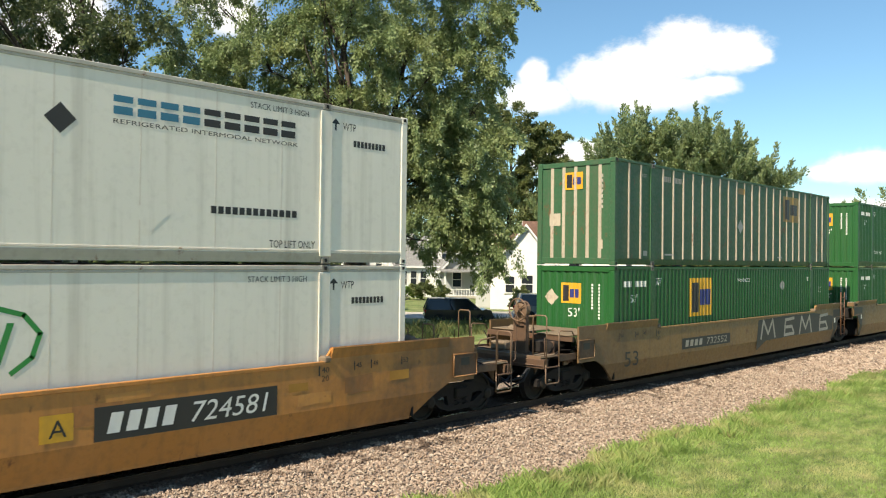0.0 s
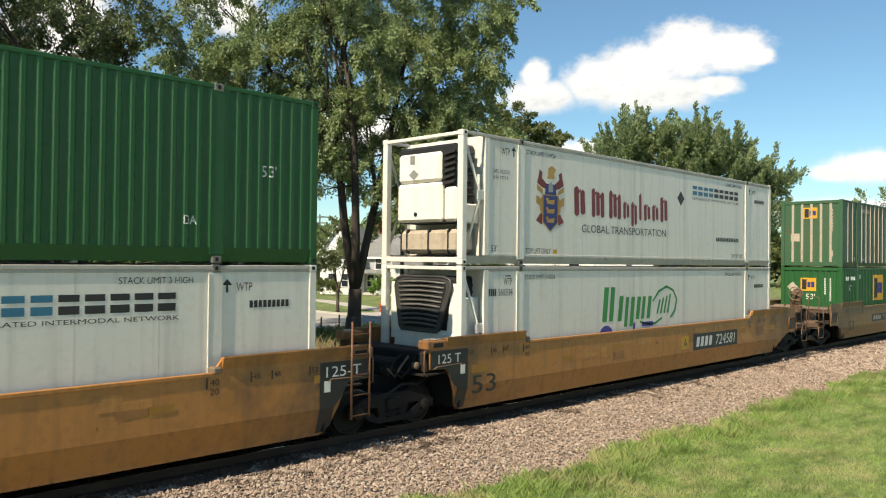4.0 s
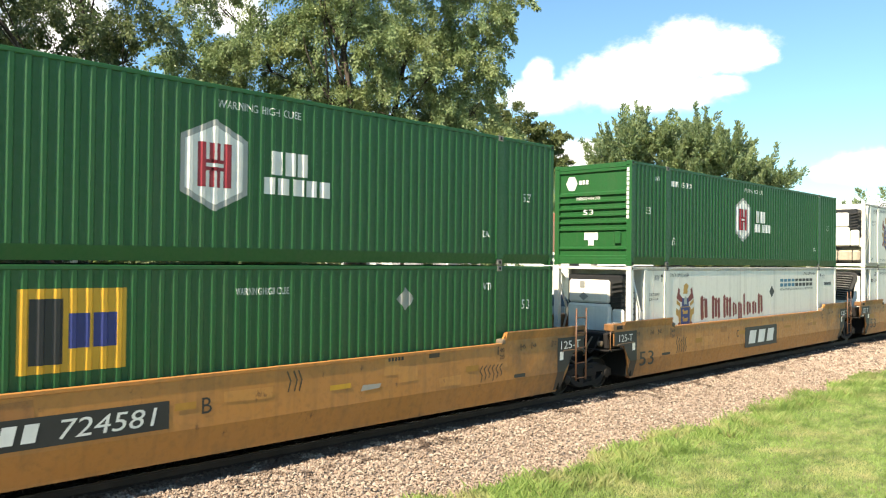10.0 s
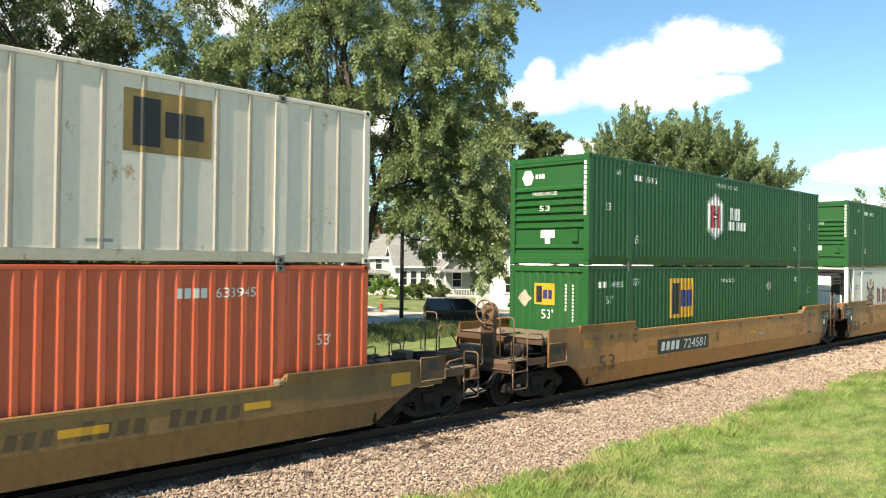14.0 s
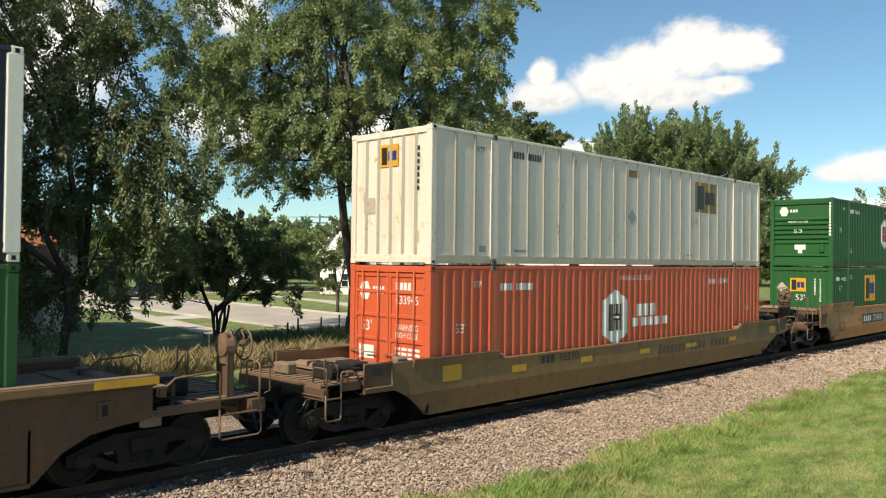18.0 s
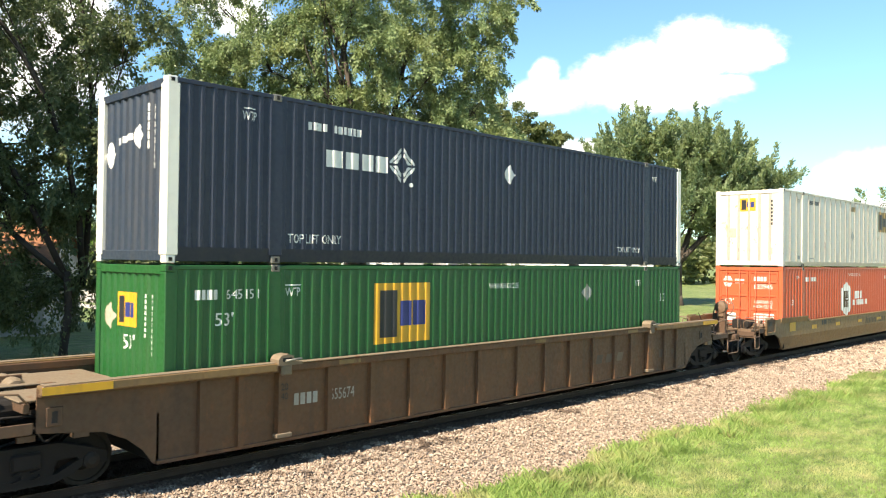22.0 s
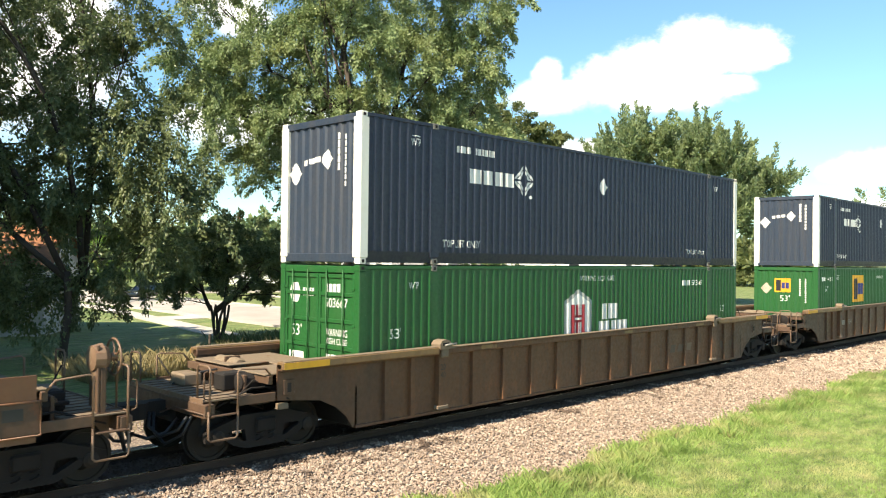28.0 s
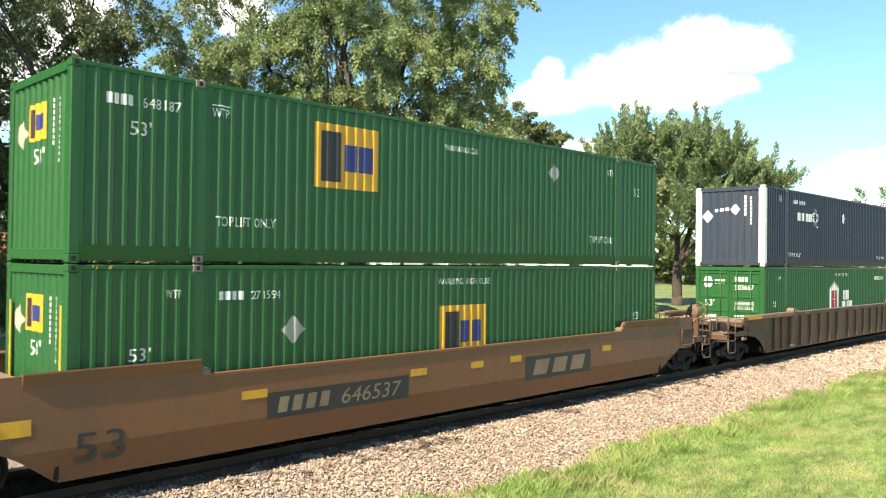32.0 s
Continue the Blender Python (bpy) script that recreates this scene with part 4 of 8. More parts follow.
def hexagon_box(name, x, z, label, m, ends, digits=""):
    """Pressed-steel container with a hexagon badge."""
    c = rides(thing(name, label, "container", "containers on the train"), x, z)
    c["surface"], c["end"] = ("wide" if m is ORANGE else "plain"), ends
    container_frame(c, m, m, m)
    for s in (-1, 1):
        part("side_wall", shared(c["surface"] + "_pressed_side" + str(s), lambda: sheet(WIDE if m is ORANGE else SIDE, s, CW - 0.002, 0.25, CH - 0.08)), m, c)
    pressed_end(c, m, CL)
    if ends == "louvre":
        louvre_end(c, m, 0)
        on_end(c, "badge", flat_polys([disc_poly(0.57, 2.36, 0.2, 6, 1.15)]), PAINTWHITE, 0.06)
        on_end(c, "name_marking", bars(0.83, 1.17, 2.32, 2.44, 3), PAINTWHITE, 0.06)
        on_end(c, "notice", flat_rects([(1.02, 1.48, 0.72, 0.93), (1.16, 1.34, 0.56, 0.72)]), PAINTWHITE, 0.06)
        on_end(c, "lettering", flat_word("WARNING HIGH CUBE", 0.75, 1.58, 1.86, 1.95), PAINTWHITE, 0.016)
        on_end(c, "lettering", flat_word("53", 1.0, 1.35, 1.44, 1.58), PAINTWHITE, 0.012)
        on_end(c, "serial_marking", flat_rects([(2.44, 2.52, 1.3 + 0.13 * i, 1.40 + 0.13 * i) for i in range(11)]), PAINTWHITE, -0.004)
        part("document_holder", Geo().box(0.0, 0.05, -0.95, -0.75, 0.6, 0.95, 0.02), m, c)
    else:
        door_end(c, m, 0)
        on_end(c, "badge", flat_polys([disc_poly(0.48, 2.32, 0.2, 6, 1.15)]), PAINTWHITE, 0.042)
        on_end(c, "name_marking", bars(0.75, 1.15, 2.26, 2.42, 4), PAINTWHITE, 0.042)
        on_end(c, "serial_marking", bars(1.50, 2.0, 2.36, 2.52, 4), PAINTWHITE, 0.042)
        on_end(c, "lettering", flat_word(digits, 1.50, 2.2, 2.06, 2.24), PAINTWHITE, 0.042)
        on_end(c, "lettering", flat_word("53'", 0.36, 0.72, 1.44, 1.68), PAINTWHITE, 0.042)
        on_end(c, "lettering", flat_word("WARNING", 1.50, 2.2, 1.50, 1.64), PAINTWHITE, 0.042)
        on_end(c, "lettering", flat_word("HIGH CUBE", 1.50, 2.2, 1.34, 1.46), PAINTWHITE, 0.042)
        on_end(c, "notice", flat_rects([(0.3, 0.8, 0.82, 1.12)] + [(1.5 + 0.2 * k, 1.66 + 0.2 * k, 0.78 + 0.1 * i, 0.84 + 0.1 * i) for i in range(4) for k in range(4)]), PAINTWHITE, 0.042)
    on_side(c, "lettering", flat_word("53'", 0.78, 1.09, 1.46, 1.66), PAINTWHITE)
    on_side(c, "lettering", flat_word("53'", 15.0, 15.3, 1.46, 1.66), PAINTWHITE)
    on_side(c, "lettering", flat_word("WTP", 1.30, 1.57, 2.42, 2.56), PAINTWHITE)
    if digits == "503667":
        serial(c, on_side, 12.50, 12.98, 13.10, 13.80, 2.33, 2.49, digits)
    else:
        serial(c, on_side, 2.24, 2.68, 2.80, 3.42, 2.34, 2.50, digits if m is DEEPGREEN else "")
    if m is ORANGE:
        serial(c, on_side, 12.30, 12.86, 12.98, 13.72, 2.36, 2.52, digits)
    on_side(c, "lettering", flat_word("DA", 2.29, 2.51, 0.61, 0.75), PAINTWHITE)
    on_side(c, "lettering", flat_polys([[(2.30, 0.79), (2.50, 0.79), (2.44, 0.84), (2.36, 0.84)]]), PAINTWHITE)
    on_side(c, "lettering", flat_word("DA", 13.6, 13.82, 0.61, 0.75), PAINTWHITE)
    on_side(c, "lettering", flat_word("WARNING HIGH CUBE", 7.15, 8.78, 2.52, 2.65), PAINTWHITE)
    if m is ORANGE:
        hexagon_badge(c, 6.36, 7.59, 0.80, 2.28, 7.85, 9.8, 1.16, 1.86, GHOST)
    else:
        hexagon_badge(c, 6.52, 7.72, 0.83, 2.32, 8.03, 9.50, 1.08, 1.92)
    return c


def navy_box(name, x, z, label, pressed):
    """Navy container with white corner posts and a ring sign."""
    c = rides(thing(name, label, "container", "containers on the train"), x, z)
    c["surface"], c["end"] = "plain", "pressed"
    container_frame(c, NAVY, POSTWHITE, NAVY)
    for s in (-1, 1):
        part("side_wall", shared("pressed_side" + str(s), lambda: sheet(SIDE, s, CW - 0.002, 0.25, CH - 0.08)), NAVY, c)
    pressed_end(c, NAVYSUNLIT, 0)
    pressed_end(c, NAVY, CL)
    for s in (-1, 1):
        part("corner_guard", Geo().box(-0.012, 0.2, min(s * (CW + 0.008), s * (CW - 0.22)), max(s * (CW + 0.008), s * (CW - 0.22)), 0.12, CH - 0.1, 0.015), POSTWHITE, c)
        part("corner_guard", Geo().box(CL - 0.2, CL + 0.012, min(s * (CW + 0.008), s * (CW - 0.22)), max(s * (CW + 0.008), s * (CW - 0.22)), 0.12, CH - 0.1, 0.015), POSTWHITE, c)
    on_side(c, "serial_marking", bars(2.64, 3.06, 2.38, 2.52, 4), PAINTWHITE)
    on_side(c, "serial_marking", bars(3.2, 3.86, 2.38, 2.52, 6), PAINTWHITE)
    blocks(c, [slant(a, b, 1.76, 2.07) for a, b in ((3.02, 3.40), (3.47, 3.80), (3.86, 4.16), (4.22, 4.50))], PAINTWHITE)
    cx, cz = 4.90, 1.95
    ring = []
    for k in range(4):
        a, b = math.pi / 2 * k, math.pi / 2 * (k + 1)
        e = 0.07
        p = lambda t, r, s: (cx + (math.cos(a) * (1 - t) + math.cos(b) * t) * r, cz + (math.sin(a) * (1 - t) + math.sin(b) * t) * r * s)
        ring += [[p(e, 0.38, 0.98), p(1 - e, 0.38, 0.98), p(1 - e, 0.30, 0.98), p(e, 0.30, 0.98)], [p(0.1, 0.27, 0.98), p(0.9, 0.27, 0.98), p(0.9, 0.18, 0.98), p(0.1, 0.18, 0.98)]]
    on_side(c, "ring_sign", flat_polys(ring + [disc_poly(5.14, 1.58, 0.045, 8)]), PAINTWHITE)
    on_side(c, "placard", diamond(8.20, 2.05, 0.20, 0.23), PAINTWHITE)
    on_side(c, "lettering", flat_word("TOP LIFT ONLY", 2.24, 3.40, 0.36, 0.52), PAINTWHITE)
    on_side(c, "lettering", flat_word("TOP LIFT ONLY", 12.72, 13.86, 0.36, 0.50), PAINTWHITE)
    on_side(c, "lettering", flat_word("WTP", 1.32, 1.58, 2.38, 2.53), PAINTWHITE)
    on_side(c, "lettering", flat_rects([(1.34, 1.56, 2.57, 2.59)]), PAINTWHITE)
    on_side(c, "lettering", flat_word("WTP", 14.5, 14.75, 2.38, 2.53), PAINTWHITE)
    on_end(c, "placard", diamond(0.44, 1.83, 0.23, 0.23), PAINTWHITE, 0.02)
    on_end(c, "name_mark", flat_polys([[(0.72 + 0.2 * i, 1.98 + 0.02 * i), (0.86 + 0.2 * i, 1.99 + 0.02 * i), (0.86 + 0.2 * i, 2.1 + 0.02 * i), (0.72 + 0.2 * i, 2.09 + 0.02 * i)] for i in range(3)] + [disc_poly(1.5, 2.06, 0.19, 4, 1.1)]), PAINTWHITE, 0.02)
    on_end(c, "serial_marking", flat_rects([(1.82, 1.92, 1.82 + 0.15 * i, 1.95 + 0.15 * i) for i in range(5)] + [(2.04, 2.12, 1.5 + 0.13 * i, 1.60 + 0.13 * i) for i in range(8)]), PAINTWHITE, 0.02)
    return c


def crest(c, x0, x1, z0, z1):
    """A painted coat of arms as plain shapes."""
    w, h = x1 - x0, z1 - z0
    q = lambda pts: [(x0 + w * a, z0 + h * b) for a, b in pts]
    flank = []
    for s in (1, -1):
        f = lambda pts: [((a if s > 0 else 1 - a), b) for a, b in pts]
        flank += [q(f(p)) for p in ([(0.20, 0.66), (0.04, 0.72), (0.10, 0.84), (0.20, 0.80)], [(0.10, 0.84), (0.12, 0.92), (0.22, 0.88), (0.20, 0.80)], [(0.20, 0.66), (0.20, 0.80), (0.36, 0.72), (0.34, 0.64)],
                                    [(0.02, 0.16), (0.22, 0.10), (0.24, 0.30), (0.14, 0.26)])]
    sign = on_side(c, "crest", flat_polys(flank), SIGNRED, "", False)
    gold = []
    for s in (1, -1):
        f = lambda pts: [((a if s > 0 else 1 - a), b) for a, b in pts]
        gold += [q(f(p)) for p in ([(0.04, 0.62), (0.04, 0.70), (0.24, 0.62), (0.24, 0.56)], [(0.02, 0.42), (0.02, 0.54), (0.16, 0.50), (0.14, 0.38)], [(0.24, 0.56), (0.24, 0.24), (0.16, 0.30), (0.12, 0.44)])]
    gold += [q([(0.37, 0.80), (0.62, 0.80), (0.62, 0.86), (0.42, 0.86)]), q([(0.40, 0.86), (0.60, 0.86), (0.68, 0.95), (0.54, 1.0), (0.42, 0.96)])]
    gold += [q([(0.23, 0.56), (0.77, 0.56), (0.77, 0.14), (0.50, 0.0), (0.23, 0.14)])]
    blue = [q([(0.26, 0.545), (0.74, 0.545), (0.74, 0.15), (0.50, 0.02), (0.26, 0.15)]), q([(0.30, 0.56), (0.70, 0.56), (0.66, 0.72), (0.34, 0.72)])]
    lions = []
    for b in (0.14, 0.28, 0.42):
        lions += [q([(0.37, b), (0.62, b), (0.64, b + 0.07), (0.37, b + 0.05)]), q([(0.34, b + 0.05), (0.44, b + 0.05), (0.42, b + 0.09), (0.35, b + 0.09)])]
    helm = [q([(0.42, 0.60), (0.58, 0.60), (0.58, 0.70), (0.50, 0.76), (0.42, 0.70)])]
    for k, (polys, m) in enumerate(((gold, GOLD), (blue, LOGOBLUE), (lions, GOLD), (helm, LOGOGREY))):
        ob = on_side(c, "crest_field", flat_polys(polys), m, "", False)
        ob.parent = sign
        for p in ob.data.vertices:
            p.co.y -= 0.002 * (k + 1)


def heavy_blocks(c, x0, x1, z0, z1):
    """Heavy dark red strokes with slanted ends in the place of a company's name: two or three to a place, of no letter's shape."""
    w, h = x1 - x0, z1 - z0
    polys = []
    for a, b, lo, hi, n in ((0.0, 0.11, 0.14, 0.98, 2), (0.16, 0.29, 0.14, 0.98, 3), (0.33, 0.46, 0.14, 0.98, 3), (0.475, 0.545, 0.16, 0.70, 2), (0.56, 0.63, -0.04, 0.72, 2), (0.645, 0.68, 0.16, 1.0, 1), (0.70, 0.78, 0.16, 0.70, 2), (0.795, 0.875, 0.16, 0.70, 2), (0.89, 0.985, 0.16, 0.98, 2)):
        step = (b - a) / n
        for i in range(n):
            p0, p1 = a + step * i, a + step * (i + 0.66)
            t, low, high = 0.06, lo + 0.05 * (i % 2), hi - (0.0 if i == 0 else 0.10 * (hi - lo))
            polys.append([(x0 + w * p, z0 + h * q) for p, q in ((p0, low + t), ((p0 + p1) / 2, low), (p1 + step * 0.12, low + t), (p1, high - t), ((p0 + p1) / 2, high), (p0 - step * 0.10, high - 1.4 * t))])
            if i + 1 < n:
                q = high - 0.25 * (hi - lo)
                polys.append([(x0 + w * u, z0 + h * v) for u, v in ((p1, q), (a + step * (i + 1), q + 0.07), (a + step * (i + 1), q + 0.14), (p1, q + 0.07))])
    blocks(c, polys, SIGNRED, False)


def reefer(name, x, z, label, sign):
    """White refrigerated container with its cooling unit in an open frame at one end."""
    c = rides(thing(name, label, "container", "containers on the train"), x, z)
    c["surface"], c["end"] = "plain", "pressed"
    container_frame(c, WHITE, WHITE, WHITE, 0.20, 0.8, RAILGREY)
    nose = 0.86
    for s in (-1, 1):
        g = Geo().box(nose, CL - 0.14, min(s * (CW - 0.02), s * (CW - 0.06)), max(s * (CW - 0.02), s * (CW - 0.06)), 0.19, CH - 0.08)
        part("side_wall", g, WHITE, c)
        for xx in [POST_X + 1.25 * k for k in range(1, 10)] + [1.25]:
            part("seam_strip", Geo().box(xx - 0.012, xx + 0.012, min(s * (CW - 0.021), s * (CW - 0.019)), max(s * (CW - 0.021), s * (CW - 0.0175)), 0.21, CH - 0.10), OLDWHITE, c)
        part("rub_rail", Geo().box(nose, CL - 0.14, min(s * (CW - 0.02), s * (CW - 0.006)), max(s * (CW - 0.02), s * (CW - 0.006)), 0.215, 0.25, 0.004), OLDWHITE, c)
        part("rub_rail", Geo().box(nose, CL - 0.14, min(s * (CW - 0.02), s * (CW - 0.008)), max(s * (CW - 0.02), s * (CW - 0.008)), CH - 0.125, CH - 0.09, 0.004), RAILGREY, c)
        part("nose_post", Geo().box(nose - 0.14, nose + 0.01, min(s * CW, s * (CW - 0.12)), max(s * CW, s * (CW - 0.12)), 0.2, CH - 0.09, 0.01), WHITE, c)
        y = s * (CW - 0.05)
        br = part("brace", Geo().tube([(0.15, y, CH - 0.3), (0.62, y, 1.52), (0.15, y, 0.3)], 0.035, 6), WHITE, c)
        part("brace_plate", Geo().box(0.50, 0.74, y - 0.03, y + 0.03, 1.42, 1.64, 0.01), WHITE, br)
    part("bulkhead", Geo().box(nose - 0.06, nose, -CW + 0.05, CW - 0.05, 0.2, CH - 0.06), WHITE, c)
    part("end_header", Geo().box(0.02, 0.12, -CW + 0.16, CW - 0.16, CH - 0.10, CH - 0.02, 0.01), WHITE, c)
    part("end_sill", Geo().box(0.02, 0.12, -CW + 0.16, CW - 0.16, 0.04, 0.16, 0.01), WHITE, c)
    pressed_end(c, WHITE, CL)
    unit = part("cooling_unit", Geo().box(0.16, nose - 0.06, -0.92, 0.92, 0.92, 2.66, 0.05), BLACKPLASTIC, c, "black refrigeration unit body")
    if sign == "crest":
        part("cover", Geo().box(0.06, 0.20, -0.56, 0.82, 1.84, 2.50, 0.06), POSTWHITE, unit, "white moulded unit cover")
        part("cover", Geo().box(0.05, 0.22, -0.60, 0.84, 0.94, 1.82, 0.06), POSTWHITE, unit, "white moulded unit cover")
        part("cover", Geo().box(0.09, 0.24, -1.0, -0.62, 0.94, 1.70, 0.06), POSTWHITE, unit, "white moulded unit cover")
        part("badge", Geo().box(0.048, 0.065, 0.25, 0.40, 2.26, 2.46), PLACARD, unit)
        part("badge", Geo().prism([(0.12, 2.02), (0.28, 1.90), (0.44, 2.02), (0.28, 2.14)], "x", 0.05, 0.062), PLACARD, unit)
        for k in range(6):
            part("coil_louvre", Geo().prism([(-0.98, 1.80 + 0.13 * k), (-0.62, 1.74 + 0.13 * k), (-0.62, 1.80 + 0.13 * k), (-0.98, 1.86 + 0.13 * k)], "x", 0.07, 0.17), PANELBLACK, unit)
        part("port", Geo().lathe([(0.04, 0.05), (0.06, 0.05)], "x", (0, 0.2, 1.12), 10), BLACKPLASTIC, unit)
    else:
        part("cover", Geo().box(0.08, 0.24, -1.02, 0.96, 0.50, 1.46, 0.08), POSTWHITE, unit, "white lower unit cover")
        part("cover", Geo().prism([(-1.04, 1.2), (-0.72, 1.2), (-0.90, 2.5), (-1.04, 2.5)], "x", 0.12, 0.24), POSTWHITE, unit, "white side cover")
        part("cover", Geo().prism([(0.78, 1.2), (1.06, 1.2), (1.06, 2.5), (0.94, 2.5)], "x", 0.12, 0.24), POSTWHITE, unit, "white side cover")
        rim = [(-0.50, 1.42), (0.62, 1.42), (0.70, 1.50), (0.86, 2.42), (0.80, 2.58), (0.60, 2.64), (-0.72, 2.64), (-0.90, 2.58), (-0.94, 2.42), (-0.58, 1.50)]
        grille = part("grille", Geo().prism(rim, "x", 0.05, 0.20), DARKMOULD, unit, "dark grey moulded grille with bowed bars")
        mid = (-0.02, 2.06)
        part("recess_shade", Geo().prism([(mid[0] + 0.84 * (p - mid[0]), mid[1] + 0.88 * (q - mid[1])) for p, q in rim], "x", 0.044, 0.05), SHADEBLACK, grille)
        part("grille_rim", Geo().tube([(0.055, p, q) for p, q in rim + rim[:1]], 0.03, 6), DARKMOULD, grille)
        for k in range(10):
            zz = 1.56 + 0.104 * k
            w0, w1 = -0.50 - 0.030 * k, 0.60 + 0.015 * k
            part("grille_bar", Geo().tube([(0.045 - 0.03 * math.sin(math.pi * i / 4), w0 + (w1 - w0) * i / 4, zz + 0.035 * math.sin(math.pi * i / 4)) for i in range(5)], 0.024, 6), MOULDGREY, grille)
    for k in range(8):
        zz = 1.35 + 0.155 * k
        part("grille_slat", Geo().box(0.2, nose - 0.16, -1.0, -0.9, zz, zz + 0.05, 0.01), BLACKPLASTIC, unit)
    part("side_cover", Geo().box(0.28, nose - 0.07, -1.06, -0.92, 0.9, 1.34, 0.03), POSTWHITE, unit)
    tank = part("fuel_tank", Geo().box(0.2, 0.74, -1.0, 0.9, 0.24, 0.78, 0.09), TAN, c, "beige fuel tank with straps")
    for y in (-0.72, -0.1, 0.6):
        part("strap", Geo().box(0.185, 0.755, y, y + 0.06, 0.225, 0.795, 0.05), BLACKPLASTIC, tank)
    # painted signs
    t = lambda s, a, b, d, e, m=PAINTBLACK: on_side(c, "lettering", flat_word(s, a, b, d, e), m, "", False)
    if sign != "crest":
        t("WTP", 1.40, 1.70, 2.47, 2.62)
        on_side(c, "mark", flat_rects([(1.46, 1.66, 2.655, 2.68)]), PAINTBLACK, "", False)
    else:
        t("WTP", 1.28, 1.57, 2.48, 2.64)
        on_side(c, "arrow", flat_polys([[(1.695, 2.46), (1.735, 2.46), (1.735, 2.62), (1.695, 2.62)], [(1.63, 2.60), (1.80, 2.60), (1.715, 2.70)]]), PAINTBLACK, "", False)
    if sign == "crest":
        t("TARE WEIGHT", 0.98, 1.59, 2.05, 2.14)
        t("(LB) 13230", 1.0, 1.52, 1.91, 2.0)
    else:
        on_side(c, "serial_marking", bars(0.90, 1.17, 2.22, 2.38, 4), PAINTBLACK, "", False)
        t("560334", 1.22, 1.72, 2.22, 2.38)
        part("side_panel", Geo().box(0.30, nose - 0.06, -1.10, -1.045, 0.3, 2.2, 0.03), POSTWHITE, unit, "white moulded side panel")
    t("53'", 0.95, 1.17, 0.30, 0.44)
    t("STACK LIMIT 3 HIGH", 2.17, 3.32, 2.58, 2.69)
    t("TOP LIFT ONLY", 2.18, 3.15, 0.27, 0.40)
    on_side(c, "notice", flat_rects([(3.25, 3.4, 0.28, 0.38)]), LOGOYELLOW, "", False)
    t("STACK LIMIT 3 HIGH", 12.6, 13.78, 2.60, 2.70)
    on_side(c, "arrow", flat_polys([[(14.36, 2.44), (14.40, 2.44), (14.40, 2.58), (14.36, 2.58)], [(14.28, 2.56), (14.48, 2.56), (14.38, 2.66)]]), PAINTBLACK, "", False)
    t("WTP", 14.55, 14.85, 2.46, 2.60)
    on_side(c, "serial_marking", bars(14.8, 15.6, 2.18, 2.30, 9), PANELBLACK, "", False)
    hz = flat_polys([[(3.1 + 0.07 * k, CH - 0.115), (3.135 + 0.07 * k, CH - 0.115), (3.155 + 0.07 * k, CH - 0.09), (3.12 + 0.07 * k, CH - 0.09)] for k in range(6)])
    on_side(c, "hazard_marking", hz, PAINTBLACK, "", False)
    if sign == "crest":
        crest(c, 2.54, 3.70, 0.80, 2.40)
        heavy_blocks(c, 4.12, 8.90, 1.10, 2.02)
        t("GLOBAL TRANSPORTATION", 4.44, 8.69, 0.84, 1.04)
        on_side(c, "placard", diamond(9.57, 2.02, 0.22, 0.22), PANELBLACK, "", False)
        for k in range(9):
            a = 10.31 + 0.362 * k
            blocks(c, [slant(a, a + 0.29, 2.36, 2.46), slant(a, a + 0.29, 2.18, 2.30)], SIGNTEAL if k < 4 else PANELBLACK, False)
        t("REFRIGERATED INTERMODAL NETWORK", 10.31, 13.56, 2.04, 2.11, PANELBLACK)
        on_side(c, "name_marking", bars(11.9, 13.58, 0.80, 0.92, 13), PAINTBLACK, "", False)
        t("TOP LIFT ONLY", 13.0, 13.95, 0.27, 0.40)
        on_side(c, "placard", diamond(10.9, 0.75, 0.28, 0.28), WHITE, "", False)
    else:
        blocks(c, [slant(a, b, lo, hi, 0.10) for a, b, lo, hi in ((5.40, 5.62, 1.44, 2.34), (5.72, 5.92, 1.44, 2.34), (6.14, 6.34, 1.42, 2.10), (6.46, 6.62, 1.26, 2.06), (6.74, 6.92, 1.26, 2.06), (7.06, 7.24, 1.44, 2.06), (7.34, 7.50, 1.44, 2.06), (7.64, 7.82, 1.44, 2.06))], SIGNGREEN, False)
        swoosh = stroke([(8.0, 1.92), (8.3, 2.18), (8.75, 2.32), (9.15, 2.20), (9.36, 1.94), (9.26, 1.62), (9.0, 1.42)], 0.07)
        on_side(c, "oval_mark", flat_polys(swoosh), SIGNGREEN, "", False)
        on_side(c, "curved_mark", flat_polys(stroke([(7.3, 1.36), (7.7, 1.28), (8.1, 1.28), (8.5, 1.42)], 0.06)), SIGNGREEN, "", False)
        for k in range(4):
            blocks(c, [slant(8.18 + 0.2 * k, 8.27 + 0.2 * k, 1.55, 1.95 + 0.05 * k, 0.16)], SIGNGREEN, False)
        blocks(c, [disc_poly(5.6, 0.98, 0.36, 16), slant(6.9, 7.0, 0.9, 1.35, 0.05), slant(7.4, 8.0, 1.22, 1.35)], SIGNVIOLET, False)
    return c


